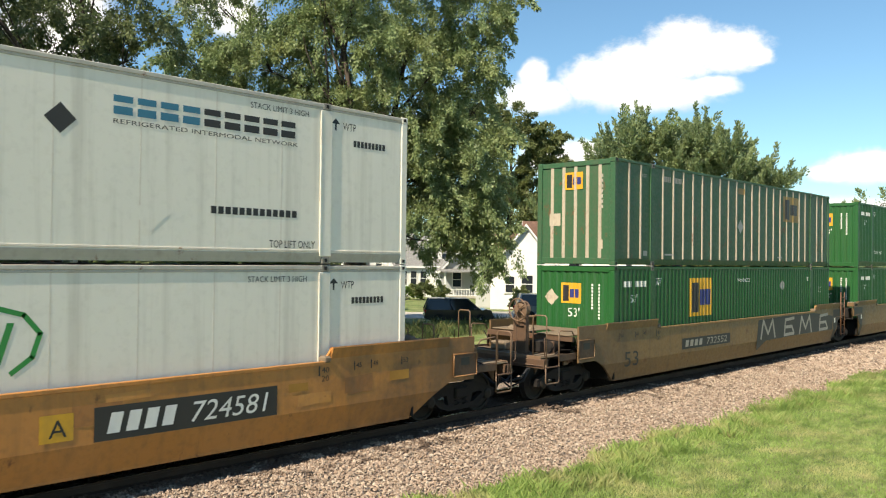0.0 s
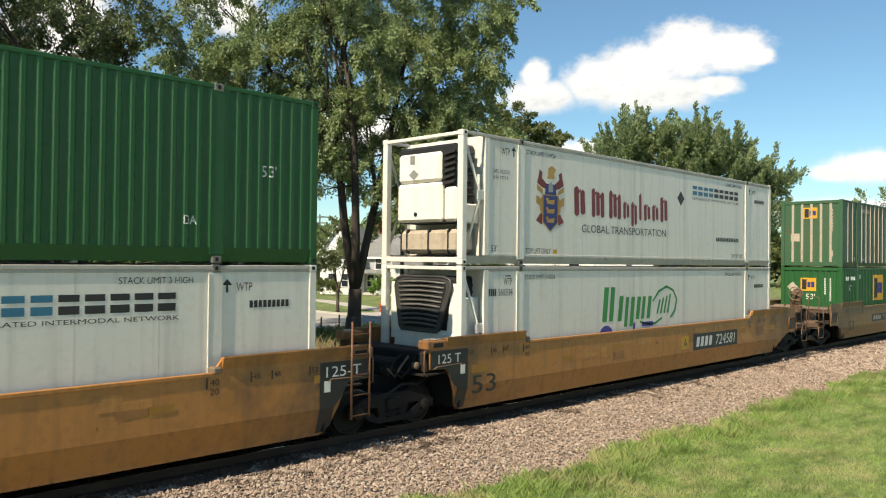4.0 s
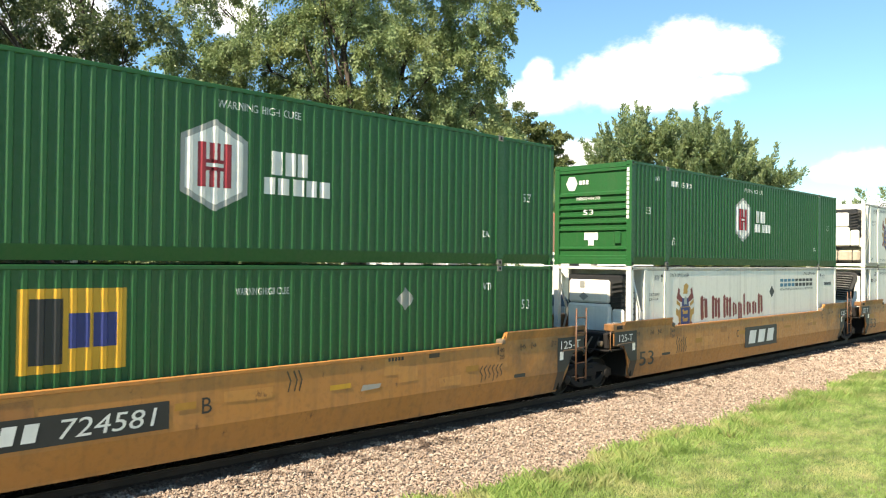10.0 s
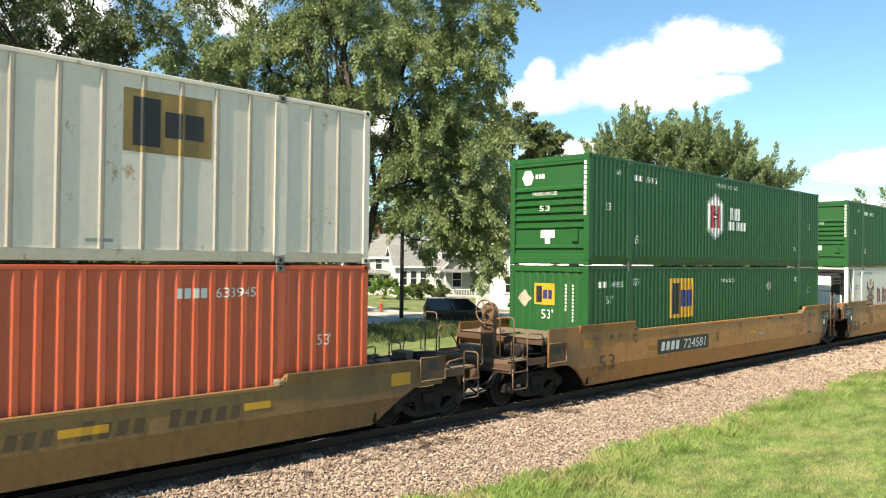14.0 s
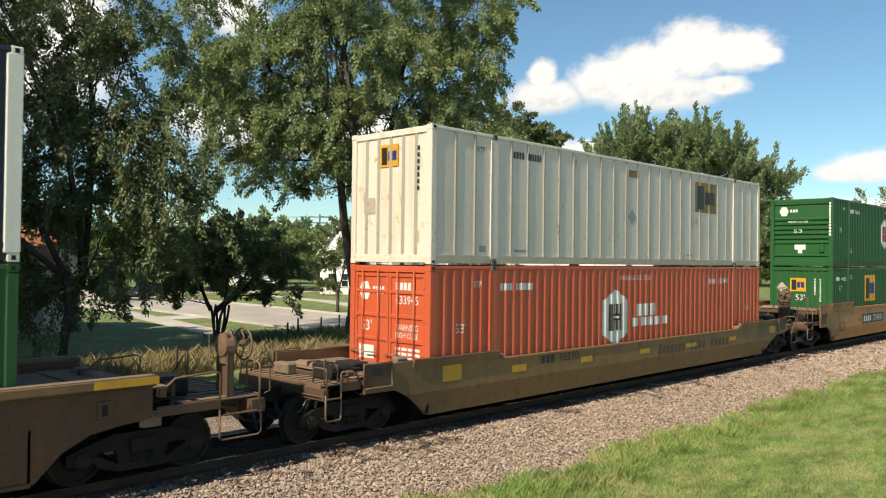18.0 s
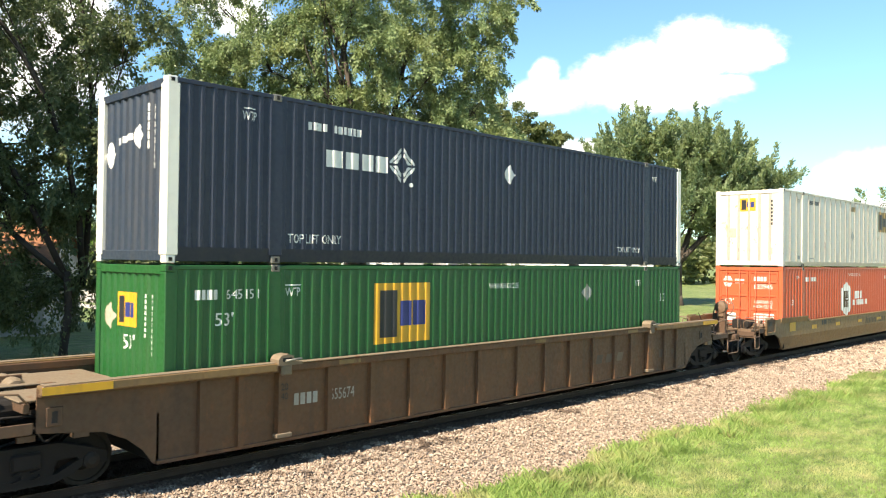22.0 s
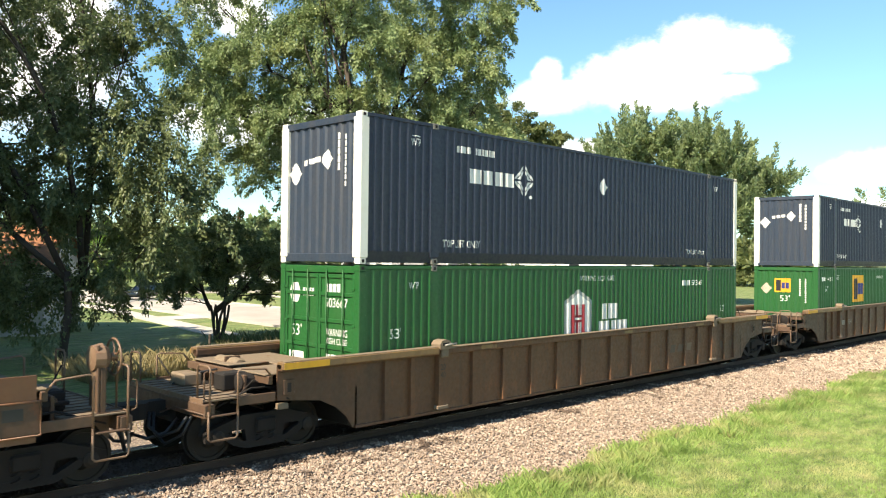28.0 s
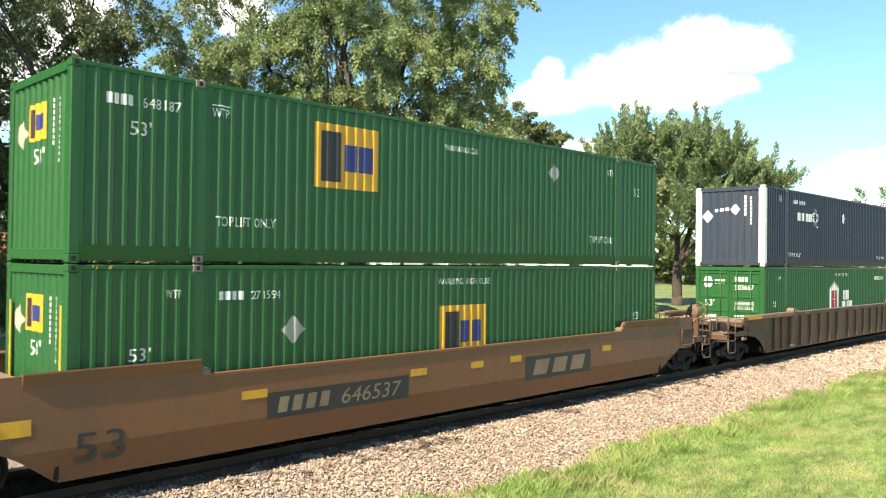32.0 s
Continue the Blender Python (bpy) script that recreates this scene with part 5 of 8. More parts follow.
def post_box(name, x, z, label, sheet_m, post_m, number_m):
    """Smooth-sided container with outside posts and a yellow badge."""
    c = rides(thing(name, label, "container", "containers on the train"), x, z)
    c["surface"], c["end"] = "posts", "posts"
    container_frame(c, sheet_m, sheet_m, sheet_m, 0.20)
    post_side(c, sheet_m, post_m, 0.61, 0.74)
    post_end(c, STAINWHITE if sheet_m is OLDWHITE else sheet_m, post_m, 0)
    post_end(c, sheet_m, post_m, CL)
    yellow_badge(c, 11.42, 12.86, 1.66, 2.60, "side", False, PAINTBLACK, WORNYELLOW)
    on_side(c, "serial_marking", bars(2.65, 3.06, 2.44, 2.60, 4), number_m, "", False)
    on_side(c, "serial_marking", bars(3.16, 3.7, 2.44, 2.60, 6), number_m, "", False)
    on_side(c, "placard", diamond(7.78, 1.33, 0.23, 0.23), PLACARD, "", False)
    on_side(c, "notice", flat_rects([(7.6, 8.05, 2.42, 2.62)]), WORNYELLOW, "", False)
    on_side(c, "notice", flat_rects([(2.7, 3.2, 0.3, 0.35), (10.9, 11.3, 0.3, 0.35), (1.5, 1.72, 0.28, 0.42)]), PLACARD, "", False)
    on_side(c, "lettering", flat_word("WTP", 1.36, 1.66, 2.45, 2.58), number_m, "", False)
    yellow_badge(c, 0.95, 1.55, 2.10, 2.58, "end")
    on_end(c, "serial_marking", flat_rects([(2.10, 2.20, 1.55 + 0.14 * i, 1.64 + 0.14 * i) for i in range(7)]), number_m, 0.03)
    on_end(c, "placard", flat_rects([(0.42, 0.80, 1.1, 1.45)]), TAN, 0.03)
    on_end(c, "small_plate", flat_rects([(2.05, 2.2, 0.45, 0.7)]), TAN, 0.03)
    return c


# ---- the train: well cars ----
def wheelset(parent, x):
    """An axle with two wheels; turns as the train rolls."""
    g = Geo().lathe([(-0.95, 0.07), (-0.86, 0.075), (-0.86, 0.1), (-0.80, 0.1), (-0.80, 0.082), (0.80, 0.082), (0.80, 0.1), (0.86, 0.1), (0.86, 0.075), (0.95, 0.07)], "y", (0, 0, 0), 10)
    for s in (-1, 1):
        rim = [(s * 0.79, 0.11), (s * 0.79, 0.16), (s * 0.765, 0.20), (s * 0.765, 0.35), (s * 0.79, 0.36), (s * 0.79, 0.415), (s * 0.685, 0.42), (s * 0.68, 0.445), (s * 0.655, 0.44), (s * 0.655, 0.36), (s * 0.72, 0.34), (s * 0.72, 0.2), (s * 0.66, 0.16), (s * 0.66, 0.11)]
        g.lathe(rim, "y", (0, 0, 0), 24)
    for a in range(3):
        g.box(0.045 * math.cos(2.1 * a) - 0.012, 0.045 * math.cos(2.1 * a) + 0.012, -0.975, -0.94, 0.045 * math.sin(2.1 * a) - 0.012, 0.045 * math.sin(2.1 * a) + 0.012)
    ob = part("wheelset", shared("wheelset", lambda: g), WHEELSTEEL, parent)
    ob.matrix_basis = pose(x, 0, 0.42)
    WHEELS.append((ob, x))
    return ob


WHEELS = []


def truck(car, x):
    """A two-axle truck: side frames, bolster, springs, wheelsets."""
    t = part("truck", shared("truck_bolster", lambda: Geo().box(-0.2, 0.2, -1.12, 1.12, 0.42, 0.66, 0.03)), UNDER, car, "grimy dark cast steel truck")
    t.matrix_basis = pose(x, 0, 0)
    for s in (-1, 1):
        y0, y1 = sorted((s * 1.06, s * 0.94))

        def frame_geo():
            g = Geo().prism([(-1.12, 0.36), (-1.12, 0.52), (-0.92, 0.60), (-0.45, 0.74), (0.45, 0.74), (0.92, 0.60), (1.12, 0.52), (1.12, 0.36), (0.80, 0.36), (0.68, 0.50), (0.40, 0.50), (0.34, 0.22), (-0.34, 0.22), (-0.40, 0.50), (-0.68, 0.50), (-0.80, 0.36)], "y", y0, y1)
            return g.prism([(-0.62, 0.26), (-0.36, 0.18), (0.36, 0.18), (0.62, 0.26), (0.85, 0.44), (0.70, 0.46), (0.40, 0.30), (-0.40, 0.30), (-0.70, 0.46), (-0.85, 0.44)], "y", y0 - 0.01, y1 + 0.01)
        part("side_frame", shared("side_frame" + str(s), frame_geo), UNDER, t)
        for dx in (-0.12, 0.12):
            part("spring", shared("spring%s%s" % (s, dx), lambda: Geo().tube([(dx + 0.055 * math.cos(k * 0.8), s * 1.07 + 0.055 * math.sin(k * 0.8), 0.24 + 0.012 * k) for k in range(17)], 0.014, 5)), UNDER, t)
        for dx in (-0.89, 0.89):
            part("bearing_box", shared("bearing%s%s" % (s, dx), lambda: Geo().lathe([(s * 0.93, 0.12), (s * 1.08, 0.12), (s * 1.10, 0.06)], "y", (dx, 0, 0.42), 12)), WHEELSTEEL, t)
    for dx in (-0.42, 0.42):
        part("brake_beam", shared("brake_beam%s" % dx, lambda: Geo().tube([(dx, -0.8, 0.34), (dx, 0.8, 0.34)], 0.04, 6)), UNDER, t)
    for dx in (-0.89, 0.89):
        wheelset(t, dx)
    return t


def car_wall(top, raised, left, right, y_out=1.47, fold=0.74, low=0.28):
    """Side sill of a smooth well car along x: stations with bottom and top heights. left, right: how far it reaches past the well."""
    def bottom(x):
        d = max(-0.15 - x, x - (CL + 0.15), 0)
        if d > 0 and (left if x < 0 else right) < 1.5:
            return low + float(np.interp(d, [0, 0.10, 0.32, 0.45, 1.2], [0, 0.10, 0.66, 0.88, 0.92]))
        return low + min(0.60, max(0, d) * 0.75 if d < 0.55 else 0.41 + (d - 0.55) * 0.5) if d > 0 else low

    def crest_z(x):
        d = min(x, CL - x)
        return raised if d < 1.94 else (top if d > 2.12 else raised + (top - raised) * (d - 1.94) / 0.18)
    xs = sorted(set([-left, CL + right, -0.15, CL + 0.15, 1.94, 2.12, CL - 1.94, CL - 2.12] + [float(v) for v in np.arange(-left, -0.1, 0.12)] + [float(v) for v in np.arange(CL + 0.15, CL + right, 0.12)] + [float(v) for v in np.arange(0.5, CL, 1.25)]))
    return xs, bottom, crest_z, y_out, fold


def smooth_sides(car, m, top, raised, left, right, lip_m=None):
    for s in (-1, 1):
        xs, bottom, crest_z, y_out, fold = car_wall(top, raised, left, right)
        g = Geo()
        cols = []
        for x in xs:
            zb, zt = bottom(x), crest_z(x)
            yb = y_out - 0.13 * max(0, (fold - zb)) / (fold - 0.28)
            col = [(x, s * yb, zb), (x, s * y_out, max(fold, zb + 0.02)), (x, s * y_out, zt), (x, s * (y_out - 0.05), zt), (x, s * (y_out - 0.05), max(fold, zb + 0.02)), (x, s * (yb - 0.05), zb)]
            cols += col
        n = len(xs)
        g.add(cols, [(i * 6 + k, i * 6 + (k + 1) % 6, i * 6 + 6 + (k + 1) % 6, i * 6 + 6 + k) for i in range(n - 1) for k in range(6)] + [tuple(range(6)), tuple((n - 1) * 6 + k for k in range(5, -1, -1))])
        part("side_sill", g, m, car)
        for a, b in ((-min(left, 0.62), 1.95), (CL - 1.95, CL + min(right, 1.05))):
            g = Geo().prism([(s * (y_out + 0.002), raised - 0.17), (s * (y_out + 0.05), raised + 0.015), (s * (y_out + 0.045), raised + 0.04), (s * (y_out - 0.06), raised + 0.012), (s * (y_out - 0.06), raised - 0.02)], "x", a, b)
            part("guide_lip", g, lip_m or m, car)
        part("top_chord", Geo().box(2.1, CL - 2.1, min(s * (y_out + 0.02), s * (y_out - 0.07)), max(s * (y_out + 0.02), s * (y_out - 0.07)), top - 0.05, top + 0.012, 0.008), m, car)
        part("bottom_chord", Geo().box(-0.1, CL + 0.1, min(s * 1.345, s * 1.2), max(s * 1.345, s * 1.2), 0.25, 0.30, 0.01), m, car)
        for x in (2.05, CL - 2.05):
            part("guide_block", Geo().box(x - 0.07, x + 0.09, min(s * 1.3, s * 1.5), max(s * 1.3, s * 1.5), top - 0.02, top + 0.10, 0.03), RUSTDECK, car)


def hook_casting(car, x, s, z):
    """A container guide: a cast hook with a hole, on the top of a car's side."""
    g = Geo().prism([(x - 0.17, z - 0.03), (x - 0.18, z + 0.07), (x - 0.12, z + 0.14), (x + 0.02, z + 0.16), (x + 0.12, z + 0.12), (x + 0.16, z + 0.03), (x + 0.30, z + 0.01), (x + 0.30, z - 0.03)], "y", min(s * 1.34, s * 1.60), max(s * 1.34, s * 1.60))
    g.box(x - 0.11, x + 0.11, min(s * 1.53, s * 1.58), max(s * 1.53, s * 1.58), z - 0.20, z - 0.02, 0.02)
    hook = part("guide_hook", g, RUSTDECK, car)
    part("hole_shade", Geo().box(x - 0.10, x + 0.08, min(s * 1.598, s * 1.604), max(s * 1.598, s * 1.604), z + 0.035, z + 0.10, 0.0), SHADEBLACK, hook)
    part("pin", Geo().tube([(x - 0.05, s * 1.62, z + 0.05), (x + 0.26, s * 1.63, z + 0.07)], 0.022, 6), CASTING, hook)


def ribbed_sides(car, m, left, right):
    ribs = [0.57, 1.25, 3.05, 4.05, 5.05, 6.05, 7.05, CL / 2 + 0.3, 9.4, 10.4, 11.4, 12.4, 13.2, 15.0, 15.7]
    for s in (-1, 1):
        lo = lambda p, q: (min(s * p, s * q), max(s * p, s * q))
        out = [(-left, 0.98), (-left, 1.5), (CL + right, 1.5), (CL + right, 0.98), (CL + 1.3, 0.92), (CL + 0.95, 0.86), (CL + 0.55, 0.66), (CL + 0.2, 0.30), (-0.2, 0.30), (-0.35, 0.52), (-0.6, 0.72), (-0.95, 0.88), (-1.3, 0.92)]
        part("side_sill", Geo().prism(out, "y", *lo(1.40, 1.37)), m, car)
        part("top_chord", Geo().box(-left, CL + right, *lo(1.525, 1.36), 1.47, 1.60, 0.015), m, car)
        part("cap_plate", Geo().box(2.3, CL - 2.3, *lo(1.555, 1.38), 1.603, 1.622, 0.005), RUSTDECK, car)
        for a, b in ((-left, 1.86), (CL - 1.86, CL + right)):
            part("end_walkway", Geo().box(a, b, *lo(1.60, 1.38), 1.505, 1.635, 0.014), OCHREOLD, car, "faded ochre end walkway edge")
            part("grip_plate", Geo().box(a + 0.04, b - 0.04, *lo(1.585, 1.40), 1.636, 1.648, 0.003), RUSTDECK, car)
        part("bottom_chord", Geo().box(-0.15, CL + 0.15, *lo(1.425, 1.30), 0.27, 0.335, 0.01), m, car)
        for x in ribs:
            part("rib", Geo().prism([(x - 0.065, s * 1.40), (x - 0.05, s * 1.468), (x + 0.05, s * 1.468), (x + 0.065, s * 1.40)], "z", 0.335, 1.47), m, car)
        for x in (2.05, CL - 2.05):
            rib = part("wide_rib", Geo().prism([(x - 0.13, s * 1.40), (x - 0.11, s * 1.51), (x + 0.11, s * 1.51), (x + 0.13, s * 1.40)], "z", 0.44, 1.47), m, car)
            part("rib_foot", Geo().box(x - 0.16, x + 0.16, *lo(1.53, 1.40), 0.36, 0.44, 0.015), RUSTDECK, rib)
            hook_casting(car, x, s, 1.62)
        for a, b in ((-left, -left + 0.95), (CL + right - 0.95, CL + right)):
            part("yellow_strip", Geo().box(a, b, *lo(1.606, 1.602), 1.515, 1.625), SAFEYELLOW, car)
            part("pull_eye", Geo().box(a + 0.12, a + 0.34, *lo(1.42, 1.40), 1.05, 1.32, 0.01), m, car)
            part("eye_shade", Geo().box(a + 0.19, a + 0.27, *lo(1.424, 1.418), 1.10, 1.26, 0.0), SHADEBLACK, car)


def well_floor(car):
    for x in (0.1, 1.98, 4.1, 8.07, 12.0, 14.17, 16.05):
        part("cross_member", Geo().box(x - 0.16, x + 0.16, -1.3, 1.3, 0.26, 0.384, 0.01), UNDER, car)
    for x in (-0.16, CL + 0.1):
        part("bulkhead", Geo().box(x, x + 0.06, -1.4, 1.4, 0.3, 1.05, 0.01), UNDER, car)


REACH = [1.0]         # how far the end platform under work reaches out, against the usual one


def flip(x, e):
    """A place at the low end, drawn out by REACH past the well's end frame and mirrored for the other end of the car."""
    x = x if x > -1.9 else -1.9 + (x + 1.9) * REACH[0]
    return x if e < 0 else CL - x


def ladder(car, m, e, x, y, z0, z1, w=0.4):
    a = part("ladder", Geo().tube([(flip(x, e), y, z0), (flip(x, e), y, z1)], 0.022, 6).tube([(flip(x - w, e), y, z0), (flip(x - w, e), y, z1)], 0.022, 6), m, car)
    k = z0 + 0.06
    while k < z1 - 0.1:
        part("rung", Geo().tube([(flip(x, e), y, k), (flip(x - w, e), y, k)], 0.014, 6), m, a)
        k += 0.37
    return a


def coupler_end(car, m, e, height, brake):
    """The end of a car with platform, handrails, steps and coupler. e: -1 low x, 1 high x. height: top of its side walls."""
    m = ENDS
    rise = 0.3 if brake and brake[1] > 2 else 0.0
    bx = lambda a, b, y0, y1, z0, z1, c=0.01: Geo().box(min(flip(a, e), flip(b, e)), max(flip(a, e), flip(b, e)), y0, y1, z0, z1, c)
    part("centre_sill", bx(-3.15, -0.1, -0.34, 0.34, 0.62, 1.0), UNDER, car)
    part("coupler", Geo().prism([(flip(-3.10, e), -0.11), (flip(-3.50, e), -0.10), (flip(-3.60, e), -0.22), (flip(-3.84, e), -0.24), (flip(-3.80, e), 0.02), (flip(-3.88, e), 0.20), (flip(-3.58, e), 0.20), (flip(-3.48, e), 0.10), (flip(-3.10, e), 0.11)], "z", 0.72, 0.98), UNDER, car, "grimy dark steel coupler head")
    part("air_hose", Geo().tube([(flip(-3.15, e), -0.45, 0.72), (flip(-3.35, e), -0.42, 0.50), (flip(-3.6, e), -0.3, 0.42), (flip(-3.8, e), -0.1, 0.50)], 0.028, 6), BLACKPLASTIC, car)
    part("uncoupling_lever", Geo().tube([(flip(-3.12, e), -1.45, 0.86), (flip(-3.22, e), -1.38, 0.92), (flip(-3.25, e), -0.5, 0.92), (flip(-3.35, e), -0.2, 0.80)], 0.014, 6), m, car)
    part("end_sill", bx(-3.20, -3.02, -1.42, 1.42, 0.84, 1.06), m, car)
    part("crossover_deck", bx(-3.16, -2.25, -1.3, 1.3, 1.08, 1.115), RUSTDECK, car, "weathered tan crossover platform")
    part("end_floor", bx(-2.2, -0.2, -1.2, 1.2, 0.98, 1.02), UNDER, car)
    deck = height - 0.12
    part("deck_plate", bx(-2.05, -1.15, -1.32, -0.30, deck, deck + 0.03), RUSTDECK, car)
    part("deck_plate", bx(-1.95, -1.1, 0.0, 1.30, deck + 0.02, deck + 0.05), RUSTDECK, car)
    part("deck_plate", bx(-1.10, -0.22, -1.34, 1.34, deck + 0.0, deck + 0.03), RUSTDECK, car)
    part("deck_beam", bx(-2.02, -1.94, -1.4, 1.4, deck - 0.14, deck - 0.004), m, car)
    for y in (-0.6, 0.55):
        part("deck_post", bx(-2.0, -1.92, y - 0.04, y + 0.04, 1.02, deck - 0.14), m, car)
    tank = part("air_reservoir", Geo().lathe([(-0.42, 0.02), (-0.40, 0.12), (-0.34, 0.155), (0.34, 0.155), (0.40, 0.12), (0.42, 0.02)], "y", (flip(-1.62, e), 0.55, deck - 0.02), 14), RUSTDECK, car, "tan steel air reservoir")
    part("strap", Geo().box(flip(-1.62, e) - 0.165, flip(-1.62, e) + 0.165, 0.42, 0.46, deck - 0.19, deck + 0.15, 0.01), m, tank)
    mesh_panel = Geo()
    for k in range(9):
        a = -1.85 + 0.07 * k
        mesh_panel.tube([(flip(a, e), -1.36, deck - 0.30), (flip(a + 0.14, e), -1.36, deck - 0.02)], 0.007, 4).tube([(flip(a + 0.14, e), -1.36, deck - 0.30), (flip(a, e), -1.36, deck - 0.02)], 0.007, 4)
    part("mesh_panel", mesh_panel, RUSTDECK, car)
    for k in range(4):
        y = -1.2 + 0.22 * k
        pipe = Geo().tube([(flip(-2.9, e), y, 0.95 - 0.03 * k), (flip(-2.2, e), y + 0.05, 1.2), (flip(-1.6, e), y, 1.18 - 0.05 * k), (flip(-1.0, e), y + 0.1, 1.1)], 0.018, 5)
        part("brake_pipe", pipe, UNDER, car)
    for s in (-1, 1):
        y = s * 1.43
        # upright handrail frames and the sill step under them
        r = part("handrail", Geo().tube([(flip(-3.12, e), y, 0.9), (flip(-3.12, e), y, height + 0.10 + rise), (flip(-3.12, e), y - s * 0.05, height + 0.14 + rise), (flip(-3.12, e), y - s * 0.34, height + 0.14 + rise), (flip(-3.12, e), y - s * 0.40, height + 0.10 + rise), (flip(-3.12, e), y - s * 0.40, 1.1)], 0.018, 6), HANDRAIL, car)
        part("handrail", Geo().tube([(flip(-2.62, e), y, 0.85), (flip(-2.62, e), y, height + 0.02), (flip(-2.56, e), y, height + 0.06), (flip(-2.1, e), y, height + 0.02), (flip(-1.98, e), y, deck)], 0.018, 6), HANDRAIL, car)
        step = part("sill_step", Geo().tube([(flip(-3.14, e), y, 0.95), (flip(-3.14, e), y, 0.52), (flip(-3.10, e), y, 0.48), (flip(-2.66, e), y, 0.48), (flip(-2.62, e), y, 0.52), (flip(-2.62, e), y, 0.95)], 0.018, 6), HANDRAIL, car)
        part("step_tread", bx(-3.1, -2.66, y - 0.04, y + 0.04, 0.86, 0.89), m, step)
        part("side_panel", bx(-2.62, -1.9, min(y, y - s * 0.02), max(y, y - s * 0.02), 0.98, 1.14), m, car)
        part("grab_iron", Geo().tube([(flip(-3.17, e), y + s * 0.02, 1.15), (flip(-3.24, e), y + s * 0.03, 1.18), (flip(-3.24, e), y + s * 0.03, 1.58), (flip(-3.17, e), y + s * 0.02, 1.6)], 0.012, 5), m, car)
    for k, (a, y, z, w, d, h) in enumerate(((-2.5, -0.75, 1.12, 0.5, 0.34, 0.30), (-2.75, 0.15, 1.12, 0.36, 0.5, 0.22), (-1.55, -0.75, 1.02, 0.42, 0.6, 0.34), (-0.75, -1.15, 1.02, 0.3, 0.2, 0.42))):
        part("valve_box", bx(a, a + w, y, y + d, z, z + h, 0.03), (UNDER, RUSTDECK)[k % 2], car)
    rig = part("brake_cylinder", Geo().lathe([(-0.30, 0.05), (-0.28, 0.15), (0.2, 0.15), (0.22, 0.05), (0.5, 0.03)], "x", (flip(-2.0, e), -0.85, 1.26), 12), UNDER, car, "dark brake cylinder with rod")
    part("hanger", bx(-2.25, -2.19, -1.0, -0.7, 1.02, 1.4), m, rig)
    for y in (-1.0, -0.3, 0.4, 1.0):
        part("gusset", Geo().prism([(flip(-3.02, e), 1.06), (flip(-2.7, e), 1.06), (flip(-3.02, e), 0.66)], "y", y - 0.02, y + 0.02), m, car)
    part("chain", Geo().tube([(flip(-2.95, e), 0.7, 1.6), (flip(-2.6, e), 0.55, 1.0), (flip(-2.0, e), 0.4, 0.62), (flip(-1.4, e), 0.35, 0.55)], 0.014, 5), UNDER, car)
    rg = np.random.default_rng(int(abs(car.matrix_basis.translation.x) * 7) + (e > 0))
    for k in range(9):
        x0, y0, z0 = -2.9 + 1.9 * rg.random(), -1.25 + 2.2 * rg.random(), 0.78 + 0.4 * rg.random()
        pts = [(flip(x0, e), y0, z0), (flip(x0 + 0.15 + 0.3 * rg.random(), e), y0 + 0.1 * rg.normal(), z0 + 0.14 * rg.normal()), (flip(x0 + 0.6 + 0.3 * rg.random(), e), y0 + 0.15 * rg.normal(), z0 + 0.14 * rg.normal()), (flip(x0 + 1.0, e), y0 + 0.2 * rg.normal(), z0 - 0.1)]
        part("brake_pipe", Geo().tube(pts, 0.012 + 0.014 * rg.random(), 5), (UNDER, ENDS, BLACKPLASTIC)[k % 3], car)
    for k in range(7):
        x0, y0, z0 = -2.3 + 1.9 * rg.random(), -1.38 + 0.5 * rg.random(), 0.80 + 0.5 * rg.random()
        part("bracket", bx(x0, x0 + 0.06 + 0.2 * rg.random(), y0, y0 + 0.05 + 0.1 * rg.random(), z0, z0 + 0.06 + 0.16 * rg.random(), 0.01), (ENDS, UNDER, RUSTDECK)[k % 3], car)
    for x0, sag in ((-3.2, 0.30), (-3.28, 0.22)):
        part("air_hose", Geo().tube([(flip(x0, e), -1.0, 0.84), (flip(x0 - 0.1, e), -0.9, 0.84 - sag), (flip(x0 - 0.25, e), -0.6, 0.84 - 1.6 * sag), (flip(x0 - 0.3, e), -0.3, 0.84 - sag), (flip(x0 - 0.2, e), -0.1, 0.80)], 0.026, 6), BLACKPLASTIC, car)
    grate = Geo()
    for k in range(11):
        y = -1.28 + 0.25 * k
        grate.box(min(flip(-3.16, e), flip(-2.25, e)), max(flip(-3.16, e), flip(-2.25, e)), y, y + 0.018, 1.1155, 1.128)
    tagged(part("tread", grate, ENDS, car), kind="stuff")
    part("deck_edge", bx(-3.175, -3.155, -1.3, 1.3, 1.03, 1.135, 0.004), HANDRAIL, car)
    if brake:
        # hand brake: housing on a stand, wheel facing the end
        x, (y, z) = flip(-2.85, e), brake
        st = part("brake_stand", Geo().box(x - 0.05, x + 0.05, y - 0.16, y + 0.16, 1.1, z + 0.05, 0.02).box(x - 0.09, x - 0.05, y - 0.16, y - 0.10, 1.1, z + 0.2, 0.01), m, car)
        g = Geo().lathe([(-0.14, 0.10), (-0.12, 0.19), (0.02, 0.22), (0.10, 0.16), (0.13, 0.08)], "x", (x, y, z), 14).box(x - 0.10, x + 0.08, y - 0.13, y + 0.13, z - 0.34, z - 0.1, 0.04)
        part("brake_housing", g, HANDRAIL, st, "rusty brake gear housing")
        w = Geo()
        wx = flip(-3.06, e)
        ring = [(wx, y + 0.27 * math.cos(a), z + 0.27 * math.sin(a)) for a in np.linspace(0, 2 * math.pi, 29)]
        w.tube(ring, 0.018, 6)
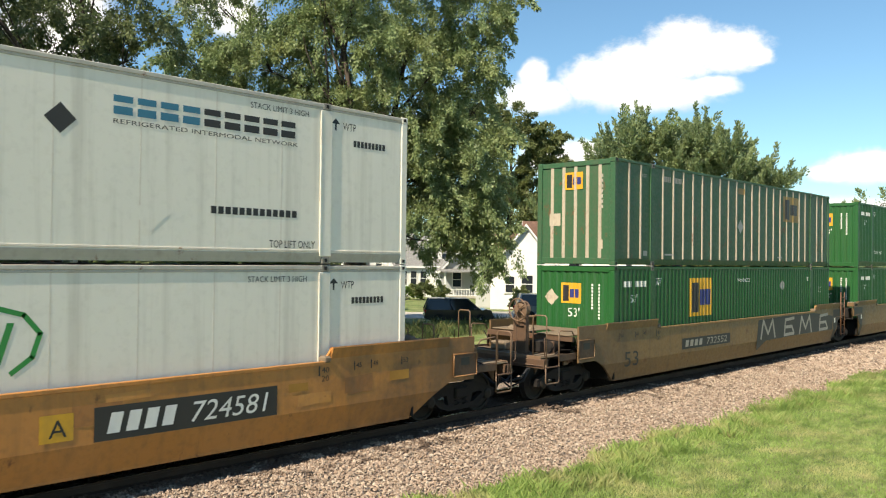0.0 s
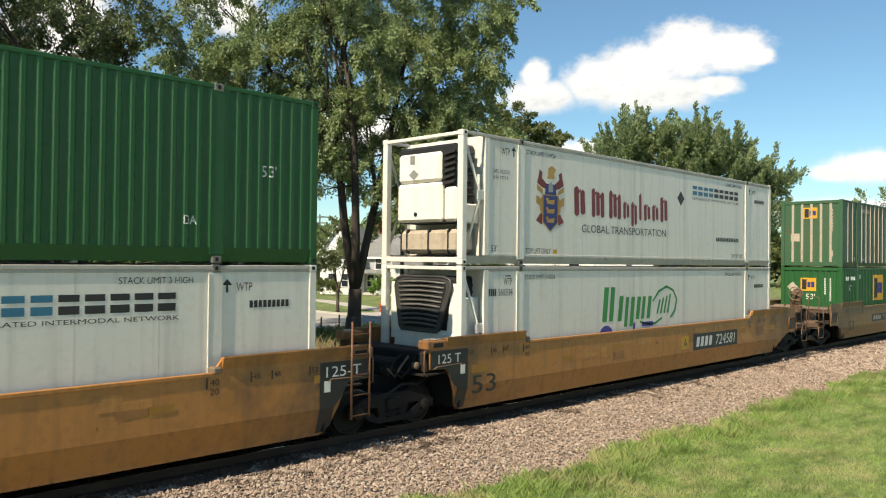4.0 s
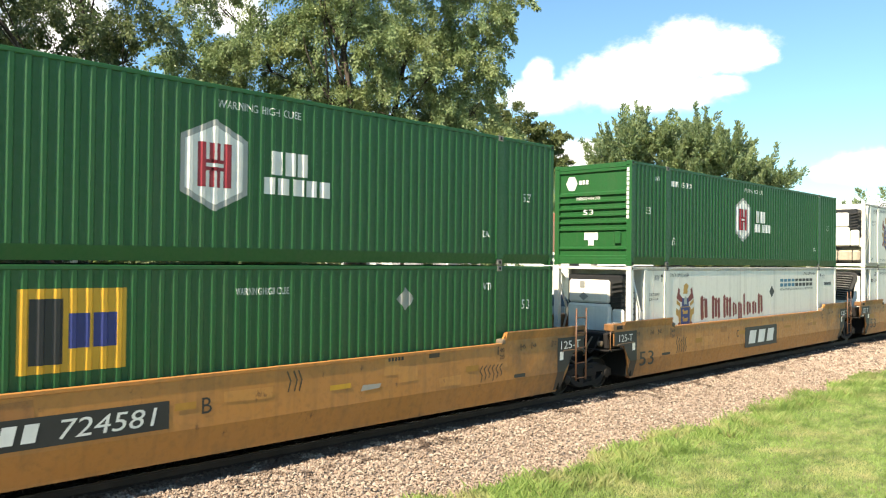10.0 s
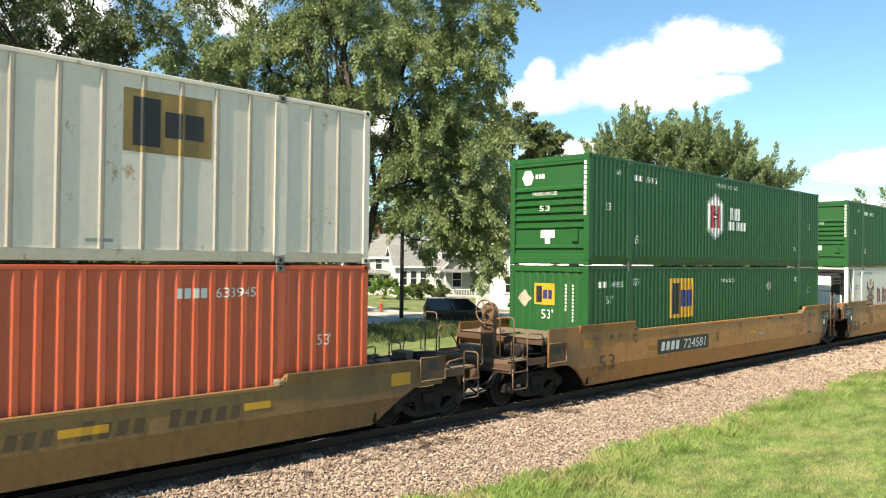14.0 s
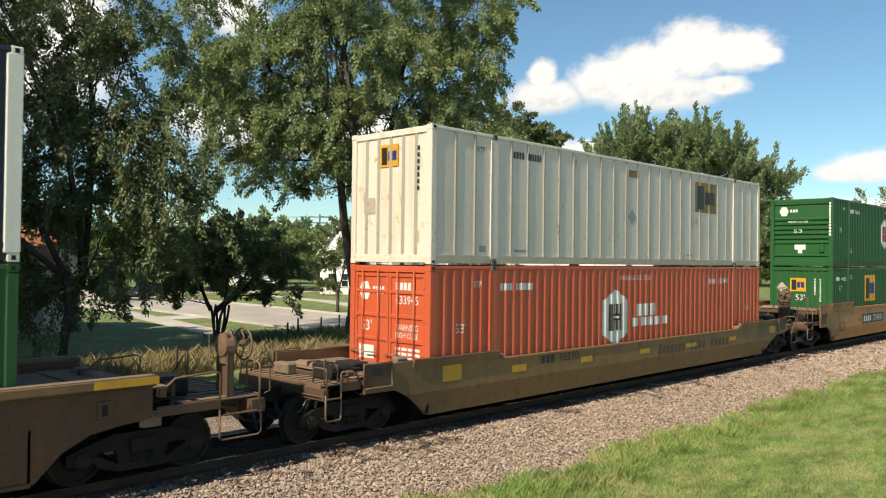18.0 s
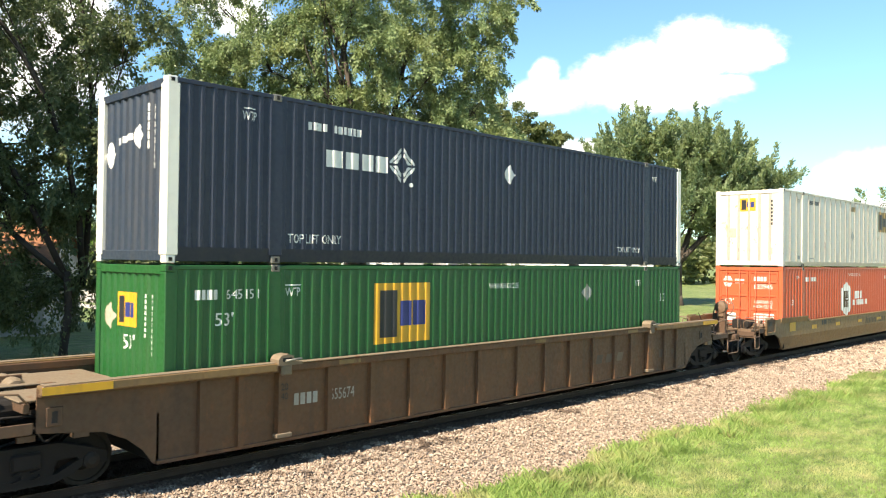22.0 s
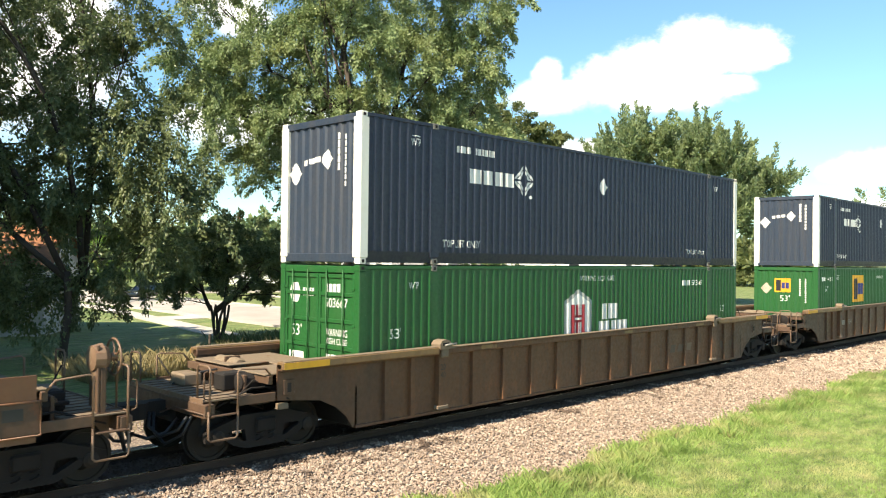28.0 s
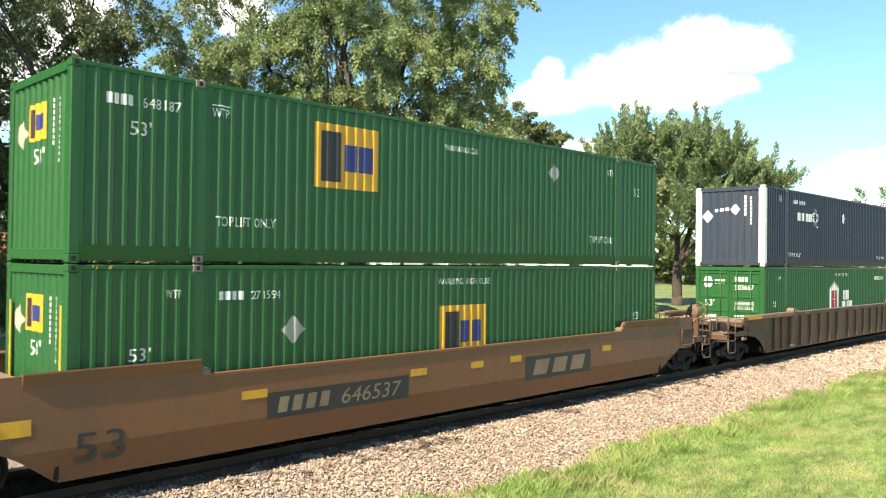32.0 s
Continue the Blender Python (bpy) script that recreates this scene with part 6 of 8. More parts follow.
        for a in range(5):
            w.tube([(wx, y, z), (wx + 0.03, y + 0.13 * math.cos(a * 1.2566), z + 0.13 * math.sin(a * 1.2566)), (wx, y + 0.27 * math.cos(a * 1.2566), z + 0.27 * math.sin(a * 1.2566))], 0.016, 5)
        w.lathe([(-0.05, 0.06), (0.05, 0.06)], "x", (wx, y, z), 10)
        part("brake_wheel", w, HANDRAIL, st, "rusty spoked hand brake wheel")
        part("lever", Geo().tube([(x + 0.05, y + 0.2, z + 0.1), (x, y + 0.28, z - 0.2), (x, y + 0.26, z - 0.6)], 0.02, 6), ENDS, st)
        part("chain_guard", Geo().box(x - 0.03, x + 0.03, y + 0.17, y + 0.3, 1.15, z - 0.2, 0.02), m, st)


def shared_end(car, m, e, lead):
    """The short end of an articulated unit: black side plates, truck between the units, ladder."""
    bx = lambda a, b, y0, y1, z0, z1, c=0.01: Geo().box(min(flip(a, e), flip(b, e)), max(flip(a, e), flip(b, e)), y0, y1, z0, z1, c)
    part("centre_sill", bx(-1.66, -0.1, -0.4, 0.4, 0.62, 1.0), UNDER, car)
    part("end_floor", bx(-1.1, -0.2, -1.3, 1.3, 1.02, 1.06), UNDER, car)
    part("end_casting", bx(-0.95, -0.3, -1.2, 1.2, 1.06, 1.50, 0.04), UNDER, car, "black cast end structure")
    part("bearing_arm", bx(-1.5, -0.9, -0.5, 0.5, 1.0, 1.32, 0.05), UNDER, car)
    for y in (-0.9, 0.2, 0.9):
        part("brake_pipe", Geo().tube([(flip(-0.4, e), y, 0.98), (flip(-0.8, e), y + 0.1, 0.8), (flip(-1.3, e), y, 0.86), (flip(-1.7, e), y, 0.7)], 0.03, 6), BLACKPLASTIC, car)
    for s in (-1, 1):
        y = s * 1.476
        edge = [(-1.07, 1.20), (-0.62, 1.17), (-0.48, 0.96), (-0.26, 0.40), (-0.14, 0.30), (0.03, 0.30)]
        skin = []
        for a, zb in edge:
            zm = max(0.74, zb + 0.01)
            for z in (zb, zm, 1.55):
                skin.append((flip(a, e), s * (1.478 - 0.13 * max(0.0, 0.74 - z) / 0.46), z))
        g = Geo().add(skin, [(3 * i + k, 3 * i + 3 + k, 3 * i + 4 + k, 3 * i + 1 + k) for i in range(len(edge) - 1) for k in range(2)])
        plate = part("black_plate", g, PANELBLACK, car, "black painted end plate")
        part("notice", Geo().box(min(flip(-0.2, e), flip(-0.06, e)), max(flip(-0.2, e), flip(-0.06, e)), min(y + s * 0.006, y + s * 0.008), max(y + s * 0.006, y + s * 0.008), 1.02, 1.22), POSTWHITE, plate)
        part("plate_rail", Geo().tube([(flip(-1.0, e), y + s * 0.02, 1.185), (flip(-0.92, e), y + s * 0.035, 1.23), (flip(-0.2, e), y + s * 0.035, 1.25), (flip(-0.14, e), y + s * 0.02, 1.21)], 0.011, 5), HANDRAIL, plate)
        for k in range(4):
            part("tread_bar", bx(-1.04 + 0.015 * k, -0.76, min(s * (1.22 + 0.065 * k), s * (1.25 + 0.065 * k)), max(s * (1.22 + 0.065 * k), s * (1.25 + 0.065 * k)), 1.762, 1.782, 0.0), POSTWHITE if k == 3 else RAILGREY, car)
        for k in range(3):
            hose = Geo().tube([(flip(-0.98, e), s * (0.5 + 0.22 * k), 1.38), (flip(-1.18, e), s * (0.52 + 0.22 * k), 1.30 - 0.08 * k), (flip(-1.34, e), s * (0.5 + 0.2 * k), 0.98), (flip(-1.5, e), s * (0.45 + 0.2 * k), 1.16)], 0.024, 6)
            part("hose", hose, (BLACKPLASTIC, RUSTDECK, UNDER)[k], car)
        part("valve", Geo().lathe([(-0.07, 0.03), (-0.05, 0.075), (0.05, 0.075), (0.07, 0.03)], "y", (flip(-1.05, e), s * 1.02, 1.22), 10), RUSTDECK, car)
        box = part("end_bracket", bx(-1.18, -0.62, min(s * 1.2, s * 1.5), max(s * 1.2, s * 1.5), 1.58, 1.76, 0.02), m, car)
        part("opening_shade", bx(-1.02, -0.74, min(s * 1.495, s * 1.505), max(s * 1.495, s * 1.505), 1.62, 1.71, 0.0), SHADEBLACK, box)
        part("grab_iron", Geo().tube([(flip(-1.12, e), s * 1.42, 1.05), (flip(-1.22, e), s * 1.44, 1.1), (flip(-1.22, e), s * 1.44, 1.55), (flip(-1.12, e), s * 1.42, 1.6)], 0.014, 5), m, car)
    if lead:
        ladder(car, REDBROWN, e, -0.62, -1.56, 0.48, 2.25, 0.42)


def well_car(name, x, label, m, style, low_end, high_end, brake_low=None, brake_high=None, reach=(1.0, 1.0), low_truck=True, high_truck=True, top=1.56, raised=1.78):
    """A well car or one unit of an articulated car. Ends: coupler or shared."""
    car = rides(thing(name, label, "rail car", "cars of the train"), x, 0.0)
    left, right = (1.85 if low_end == "coupler" else 1.08), (1.85 if high_end == "coupler" else 1.08)
    if style == "ribbed":
        ribbed_sides(car, m, left, right)
    else:
        smooth_sides(car, m, top, raised, left, right)
    well_floor(car)
    for e, kind, br in ((-1, low_end, brake_low), (1, high_end, brake_high)):
        if kind == "coupler":
            REACH[0] = reach[e > 0]
            coupler_end(car, m, e, 1.52 if style == "ribbed" else raised - 0.12, br)
            if style != "ribbed":
                for s in (-1, 1):
                    x0, x1 = sorted((flip(-1.9, e), flip(-1.2, e)))
                    fr = part("side_box", Geo().box(x0, x1, min(s * 1.475, s * 1.49), max(s * 1.475, s * 1.49), 1.0, 1.42, 0.004), ENDS, car)
                    part("box_rim", Geo().tube([(x0, s * 1.5, 0.98), (x1, s * 1.5, 0.98), (x1, s * 1.5, 1.44), (x0, s * 1.5, 1.44), (x0, s * 1.5, 0.98)], 0.016, 5), m, fr)
                    part("notice_frame", Geo().box(flip(-1.55, e) - 0.13, flip(-1.55, e) + 0.13, min(s * 1.492, s * 1.496), max(s * 1.492, s * 1.496), 1.2, 1.36), PANELBLACK, fr)
        else:
            shared_end(car, m, e, e > 0)
        REACH[0] = 1.0
    if low_truck:
        truck(car, -1.86 if low_end == "coupler" else -1.70)
    if high_truck:
        truck(car, CL + 1.86 if high_end == "coupler" else CL + 1.70)
    return car


def car_word(car, s, x0, x1, z0, z1, m, y=-1.474):
    return paint_on("lettering", flat_word(s, x0, x1, z0, z1), m, car, "side", lambda u: y)


def car_flat(car, name, flat, m, y=-1.474, label=""):
    return paint_on(name, flat, m, car, "side", lambda u: y, (), label)


def leaning(flat, k):
    """Slants a flat marking to the right by k for each metre of height."""
    low = min(b for a, b in flat[0])
    return [(a + k * (b - low), b) for a, b in flat[0]], flat[1]


def number_plate(car, x0, x1, z0, z1, digits, ground=PANELBLACK, ink=PAINTWHITE):
    """A dark band with four plain bars and the car's number."""
    if ground:
        car_flat(car, "number_band", flat_rects([(x0, x1, z0, z1)]), ground)
    w, h = x1 - x0, z1 - z0
    car_flat(car, "serial_marking", leaning(bars(x0 + 0.06 * w, x0 + 0.42 * w, z0 + 0.2 * h, z1 - 0.2 * h, 4, 0.34), 0.22), ink, -1.478)
    car_flat(car, "lettering", leaning(flat_word(digits, x0 + 0.48 * w, x0 + 0.92 * w, z0 + 0.18 * h, z1 - 0.18 * h), 0.22), ink, -1.478)


def maker_mark(car, x0, x1, z0, z1, ink=PAINTWHITE, ground=PANELBLACK):
    """A dark band with three broad plain blocks."""
    band = car_flat(car, "mark_band", flat_rects([(x0, x1, z0, z1)]), ground)
    w, h = x1 - x0, z1 - z0
    for a in (0.10, 0.38, 0.66):
        poly = [(x0 + w * p, z0 + h * q) for p, q in ((a, 0.18), (a + 0.20, 0.18), (a + 0.25, 0.82), (a + 0.05, 0.82))]
        car_flat(car, "mark_block", flat_polys([poly]), ink, -1.478).parent = band


def scale_marks(car, e):
    """The small black length marks along the top of the side."""
    for s, a in (("53", 0.05), ("48", 0.82), ("45", 1.22)):
        x = a if e < 0 else CL - a - 0.16
        car_flat(car, "mark", flat_rects([(x - 0.05, x - 0.025, 1.36, 1.52)]), PAINTBLACK)
        car_word(car, s, x, x + 0.13, 1.40, 1.49, PAINTBLACK)
    x = 1.92 if e < 0 else CL - 2.2
    car_word(car, "40", x + 0.04, x + 0.2, 1.37, 1.47, PAINTBLACK)
    car_word(car, "20", x + 0.04, x + 0.2, 1.22, 1.32, PAINTBLACK)
    car_flat(car, "mark", flat_rects([(x - 0.03, x, 1.32, 1.50)]), PAINTBLACK)


def yellow_marks(car, spots, m=SAFEYELLOW):
    car_flat(car, "reflector", flat_rects(spots), m)


def repaint_patches(car, seed, n):
    """Squares of fresher and older paint over former lettering."""
    rg = np.random.default_rng(seed)
    for k in range(n):
        x, z, w, h = 1.2 + 13.6 * rg.random(), 0.80 + 0.5 * rg.random(), 0.25 + 0.7 * rg.random(), 0.10 + 0.22 * rg.random()
        w = min(w, CL - 1.0 - x)
        car_flat(car, "paint_patch", flat_polys([[(x, z), (x + w, z + 0.02 * rg.normal()), (x + w + 0.03 * rg.normal(), min(1.5, z + h)), (x + 0.03 * rg.normal(), min(1.5, z + h + 0.02 * rg.normal()))]]), (OCHREFRESH, OCHRESTAIN, OCHREFRESH)[k % 3], -1.4725)


# the consist, from the front: places of the low end of each well
UNITS = (109.31, 89.51, 65.80, 45.86, 26.16, 2.71, -21.21, -44.87, -68.58)
TOPZ, LOWZ = 3.30, 0.384

unit = well_car("well_car", UNITS[0], "ochre articulated well car unit, dirty", OCHREOLD, "smooth", "shared", "shared", high_truck=True)
badge_box("freight_container", UNITS[0], LOWZ, "green steel container with a yellow badge, in a well car", True)
badge_box("freight_container", UNITS[0], TOPZ, "green steel container with a yellow badge, stacked on another", False)

unit = well_car("well_car", UNITS[1], "ochre articulated well car unit with graffiti on its side", OCHREOLD, "smooth", "coupler", "shared", brake_low=(-0.5, 2.2), high_truck=False)
scale_marks(unit, -1)
car_word(unit, "53", 0.25, 0.95, 0.60, 1.0, PANELBLACK)
number_plate(unit, 3.40, 6.6, 0.84, 1.16, "732552", PANELBLACK, PAINTDULL)
tag = car_flat(unit, "graffiti", flat_polys([[(8.6, 0.42), (9.4, 0.72), (12.5, 0.76), (16.0, 0.76), (16.1, 1.3), (14.0, 1.5), (11.0, 1.5), (8.8, 1.45)]]), PANELBLACK, -1.474, "dark spray-painted graffiti with pale strokes")
strokes = []
for k in range(4):
    a = 9.0 + 1.75 * k
    strokes += stroke([(a, 0.80), (a + 0.2, 1.42), (a + 0.6, 0.95), (a + 1.0, 1.42), (a + 1.2, 0.80)] if k % 2 == 0 else [(a + 1.2, 1.40), (a + 0.4, 1.36), (a + 0.3, 0.82), (a + 1.2, 0.84), (a + 1.0, 1.1), (a + 0.4, 1.1)], 0.11)
car_flat(unit, "graffiti_outline", flat_polys(strokes), PAINTDULL, -1.478).parent = tag
post_box("freight_container", UNITS[1], TOPZ, "worn dark green container with pale outside posts and rust", OLDGREEN, TAN, PAINTDULL)
badge_box("freight_container", UNITS[1], LOWZ, "green steel container with a yellow badge, in a well car", True)

unit = well_car("well_car", UNITS[2], "ochre smooth-sided articulated well car unit, dirty", OCHRE, "smooth", "shared", "coupler")
scale_marks(unit, -1)
scale_marks(unit, 1)
car_word(unit, "53", 0.17, 0.94, 0.56, 0.95, PANELBLACK)
car_word(unit, "125 T", -0.86, -0.20, 1.28, 1.47, PAINTWHITE, -1.484)
repaint_patches(unit, 31, 9)
number_plate(unit, 10.03, 13.07, 0.76, 1.25, "724581")
car_flat(unit, "mark_square", flat_rects([(9.3, 9.75, 0.84, 1.22)]), SAFEYELLOW)
car_word(unit, "A", 9.42, 9.66, 0.90, 1.14, PANELBLACK, -1.478)
yellow_marks(unit, [(0.15, 0.65, 1.0, 1.18), (3.4, 3.85, 1.0, 1.12), (5.6, 6.1, 1.10, 1.24), (13.3, 13.7, 1.1, 1.24), (15.6, 16.1, 1.08, 1.26)], WORNSAFE)
reefer("refrigerated_container", UNITS[2], TOPZ, "white refrigerated container with a painted crest and dark red name", "crest")
reefer("refrigerated_container", UNITS[2], LOWZ, "white refrigerated container with a green animal sign", "animal")

unit = well_car("well_car", UNITS[3], "ochre smooth-sided articulated well car unit, dirty", OCHRE, "smooth", "shared", "shared", high_truck=False)
scale_marks(unit, -1)
scale_marks(unit, 1)
car_word(unit, "53", 0.17, 0.94, 0.56, 0.95, PANELBLACK)
car_word(unit, "125-T", -0.86, -0.20, 1.28, 1.47, PAINTWHITE, -1.484)
car_word(unit, "125-T", CL + 0.1, CL + 0.9, 1.28, 1.47, PAINTWHITE, -1.484)
repaint_patches(unit, 32, 9)
maker_mark(unit, 6.89, 9.53, 0.58, 1.26)
car_word(unit, "C", 6.25, 6.42, 0.98, 1.22, PANELBLACK)
yellow_marks(unit, [(6.45, 6.9, 1.06, 1.18), (3.4, 3.85, 0.98, 1.12), (10.2, 10.8, 1.08, 1.16), (13.0, 13.4, 1.04, 1.16), (16.0, 16.3, 1.2, 1.34)], WORNSAFE)
car_flat(unit, "small_plate", flat_rects([(1.40, 1.86, 0.76, 0.83)]), PANELBLACK)
for k in range(5):
    a = 2.25 + 0.13 * k
    car_flat(unit, "scrawl", flat_polys(stroke([(a, 0.78), (a + 0.06, 0.9 + 0.05 * (k % 2)), (a - 0.02, 1.08), (a + 0.05, 1.24 - 0.05 * (k % 3))], 0.035)), GHOST)
hexagon_box("freight_container", UNITS[3], TOPZ, "green steel container with a white and red hexagon badge", DEEPGREEN, "louvre", "651890")
reefer("refrigerated_container", UNITS[3], LOWZ, "white refrigerated container with a painted crest, in a well car", "crest")

unit = well_car("well_car", UNITS[4], "ochre articulated well car unit with a braking platform", OCHRE, "smooth", "coupler", "shared", brake_low=(-0.5, 2.2), high_truck=False)
scale_marks(unit, -1)
scale_marks(unit, 1)
car_word(unit, "53", 0.25, 0.99, 0.60, 1.0, GHOST)
car_word(unit, "125-T", CL + 0.1, CL + 0.9, 1.28, 1.47, PAINTWHITE, -1.484)
repaint_patches(unit, 33, 9)
number_plate(unit, 3.20, 6.31, 0.80, 1.22, "724581")
car_word(unit, "B", 6.85, 7.02, 0.95, 1.2, PANELBLACK)
yellow_marks(unit, [(-0.42, 0.0, 1.22, 1.44), (2.7, 3.15, 0.95, 1.08), (6.4, 6.75, 1.05, 1.16), (12.9, 13.3, 1.04, 1.16)], WORNSAFE)
# stencils, faded patches and scrawls on the side
car_flat(unit, "serial_marking", bars(10.72, 11.14, 1.44, 1.52, 5, 0.3), PANELBLACK)
car_flat(unit, "small_plate", flat_rects([(11.81, 12.11, 1.42, 1.52)]), GHOST)
car_flat(unit, "faded_patch", flat_polys([[(10.05, 0.95), (10.5, 0.97), (10.55, 1.05), (10.1, 1.06)]]), PAINTDULL)
car_flat(unit, "faded_patch", flat_rects([(9.34, 9.81, 1.04, 1.13)]), SAFEYELLOW)
car_flat(unit, "small_plate", flat_rects([(14.5, 14.9, 0.76, 0.84)]), PANELBLACK)
for a in (8.45, 8.58, 8.68):
    car_flat(unit, "scrawl", flat_polys(stroke([(a, 1.12), (a + 0.05, 1.3), (a - 0.02, 1.46)], 0.03)), GHOST)
for k in range(6):
    a = 13.38 + 0.13 * k
    car_flat(unit, "scrawl", flat_polys(stroke([(a, 0.78 + 0.04 * (k % 3)), (a + 0.04, 0.92), (a - 0.03, 1.02 + 0.03 * (k % 2)), (a + 0.05, 1.12)], 0.03)), GHOST)
hexagon_box("freight_container", UNITS[4], TOPZ, "green steel container with a white and red hexagon badge", DEEPGREEN, "louvre", "650315")
badge_box("freight_container", UNITS[4], LOWZ, "green steel container with a yellow badge, in a well car", True, "647685")

unit = well_car("well_car", UNITS[5], "dull olive-ochre well car with yellow reflectors, weathered", OCHREOLD, "smooth", "coupler", "coupler", reach=(0.66, 0.88), top=1.24, raised=1.40)
car_word(unit, "78370", 4.2, 5.0, 1.0, 1.19, PANELBLACK)
car_flat(unit, "serial_marking", bars(3.5, 4.05, 1.0, 1.19, 3), PANELBLACK)
for a, b, n in ((8.9, 10.5, 7), (10.8, 11.8, 4), (12.1, 13.4, 5)):
    car_flat(unit, "name_marking", flat_polys([slant(a + (b - a) * k / n, a + (b - a) * (k + 0.62) / n, 0.80, 1.02 + 0.05 * (k == 0), 0.05) for k in range(n)]), GHOST)
yellow_marks(unit, [(0.2, 0.77, 0.91, 1.23), (2.43, 2.94, 0.89, 1.05), (5.1, 5.6, 0.89, 1.03), (7.9, 8.4, 0.89, 1.02), (10.5, 11.2, 0.88, 1.0), (13.4, 13.9, 0.9, 1.02), (16.6, 17.1, 0.96, 1.2)])
hexagon_box("freight_container", UNITS[5], LOWZ, "orange steel container with double doors and a white hexagon badge", ORANGE, "door", "633945")
post_box("freight_container", UNITS[5], TOPZ, "stained white container with outside posts, stacked on an orange one", OLDWHITE, SEAMGREY, PANELBLACK)

for k, (digits, low_box) in ((6, ("655674", "badge")), (7, ("", "hexagon"))):
    unit = well_car("well_car", UNITS[k], "dark brown well car with ribbed sides, weathered", BROWN, "ribbed", "coupler", "coupler", brake_high=(-1.05, 1.95) if k == 6 else None, reach=(1.0, 1.46 if k == 6 else 1.0))
    if digits:
        car_word(unit, digits, 3.1, 3.65, 0.86, 1.06, PAINTDULL, -1.404)
        car_flat(unit, "serial_marking", bars(2.32, 2.85, 0.86, 1.06, 4), PAINTDULL, -1.404)
    for a in (11.55, 12.0, 12.52):
        car_flat(unit, "mark_block", flat_polys([[(a, 0.78), (a + 0.28, 0.78), (a + 0.36, 1.0), (a + 0.08, 1.0)]]), WORNMARK, -1.404)
    car_word(unit, "20", 1.98, 2.12, 1.16, 1.28, PANELBLACK, -1.513)
    car_word(unit, "40", 1.98, 2.12, 1.0, 1.12, PANELBLACK, -1.513)
    car_flat(unit, "reflector", flat_rects([(3.2, 3.7, 1.50, 1.58), (8.9, 9.3, 1.50, 1.58), (12.9, 13.4, 1.50, 1.58)]), OCHREOLD, -1.528)
    car_flat(unit, "notice", flat_rects([(14.75, 15.2, 0.7, 0.92), (15.45, 15.6, 0.75, 0.9)]), WORNMARK, -1.404)
    if low_box == "badge":
        badge_box("freight_container", UNITS[k], LOWZ, "green steel container with a yellow badge, in a ribbed well car", True, "645151")
    else:
        hexagon_box("freight_container", UNITS[k], LOWZ, "green steel container with double doors and a hexagon badge", GREEN, "door", "503667")
    navy_box("freight_container", UNITS[k], TOPZ, "navy container with white corner posts and a white ring sign", k == 7)

unit = well_car("well_car", UNITS[8], "red-brown smooth-sided well car with faded markings", REDBROWN, "smooth", "coupler", "coupler", brake_high=(-1.05, 1.9))
car_word(unit, "53", 0.07, 0.79, 0.50, 0.92, PANELBLACK)
number_plate(unit, 3.18, 6.40, 0.70, 1.14, "646537", PANELBLACK, STAINEDINK)
maker_mark(unit, 10.05, 12.66, 0.66, 1.20, STAINEDINK)
yellow_marks(unit, [(2.69, 3.18, 1.08, 1.22), (6.45, 6.9, 1.10, 1.24), (8.2, 8.6, 1.1, 1.24), (9.5, 9.9, 1.12, 1.26), (13.2, 13.6, 1.1, 1.24), (-1.0, -0.5, 0.98, 1.2)])
badge_box("freight_container", UNITS[8], LOWZ, "green steel container with a low yellow badge, in a well car", "low", "271594")
badge_box("freight_container", UNITS[8], TOPZ, "green steel container with a yellow badge, stacked on another", False, "648187")


# ---- trees ----
def leaf_material(name, a, b, c3, trans=0.3):
    m, n, l, bs = shader(name)
    g = n.new("ShaderNodeNewGeometry")
    c = mix(n, l, "MIX", g.outputs["Random Per Island"], a, b)
    c = mix(n, l, "MIX", ramp(n, l, noise_at(n, l, 0.45, 3), [(0.45, 0.0), (0.7, 0.8)]), c, c3)
    l.new(c, bs.inputs["Base Color"])
    bs.inputs["Roughness"].default_value = 0.5
    t = n.new("ShaderNodeBsdfTranslucent")
    l.new(c, t.inputs["Color"])
    s = n.new("ShaderNodeMixShader")
    s.inputs[0].default_value = trans
    l.new(bs.outputs[0], s.inputs[1])
    l.new(t.outputs[0], s.inputs[2])
    l.new(s.outputs[0], n["Material Output"].inputs["Surface"])
    return m


LEAF = leaf_material("leaf_elm", (0.125, 0.185, 0.072), (0.29, 0.36, 0.165), (0.27, 0.31, 0.12), 0.40)
LEAFDARK = leaf_material("leaf_dark", (0.085, 0.12, 0.047), (0.24, 0.27, 0.11), (0.21, 0.235, 0.08), 0.46)
# darker leaf copy: the shade within dense crowns put into the colour
LEAFSHADE = leaf_material("leaf_shaded", (0.075, 0.11, 0.044), (0.20, 0.24, 0.105), (0.17, 0.20, 0.075), 0.38)
LEAFBLUE = leaf_material("leaf_poplar", (0.14, 0.20, 0.09), (0.31, 0.38, 0.20), (0.28, 0.34, 0.14), 0.46)
LEAFBRIGHT = leaf_material("leaf_bright", (0.10, 0.19, 0.03), (0.17, 0.27, 0.05), (0.16, 0.24, 0.05))
BARK = plain("bark", (0.085, 0.065, 0.05), 0.9, 0, 0.5, 7, 0.05)


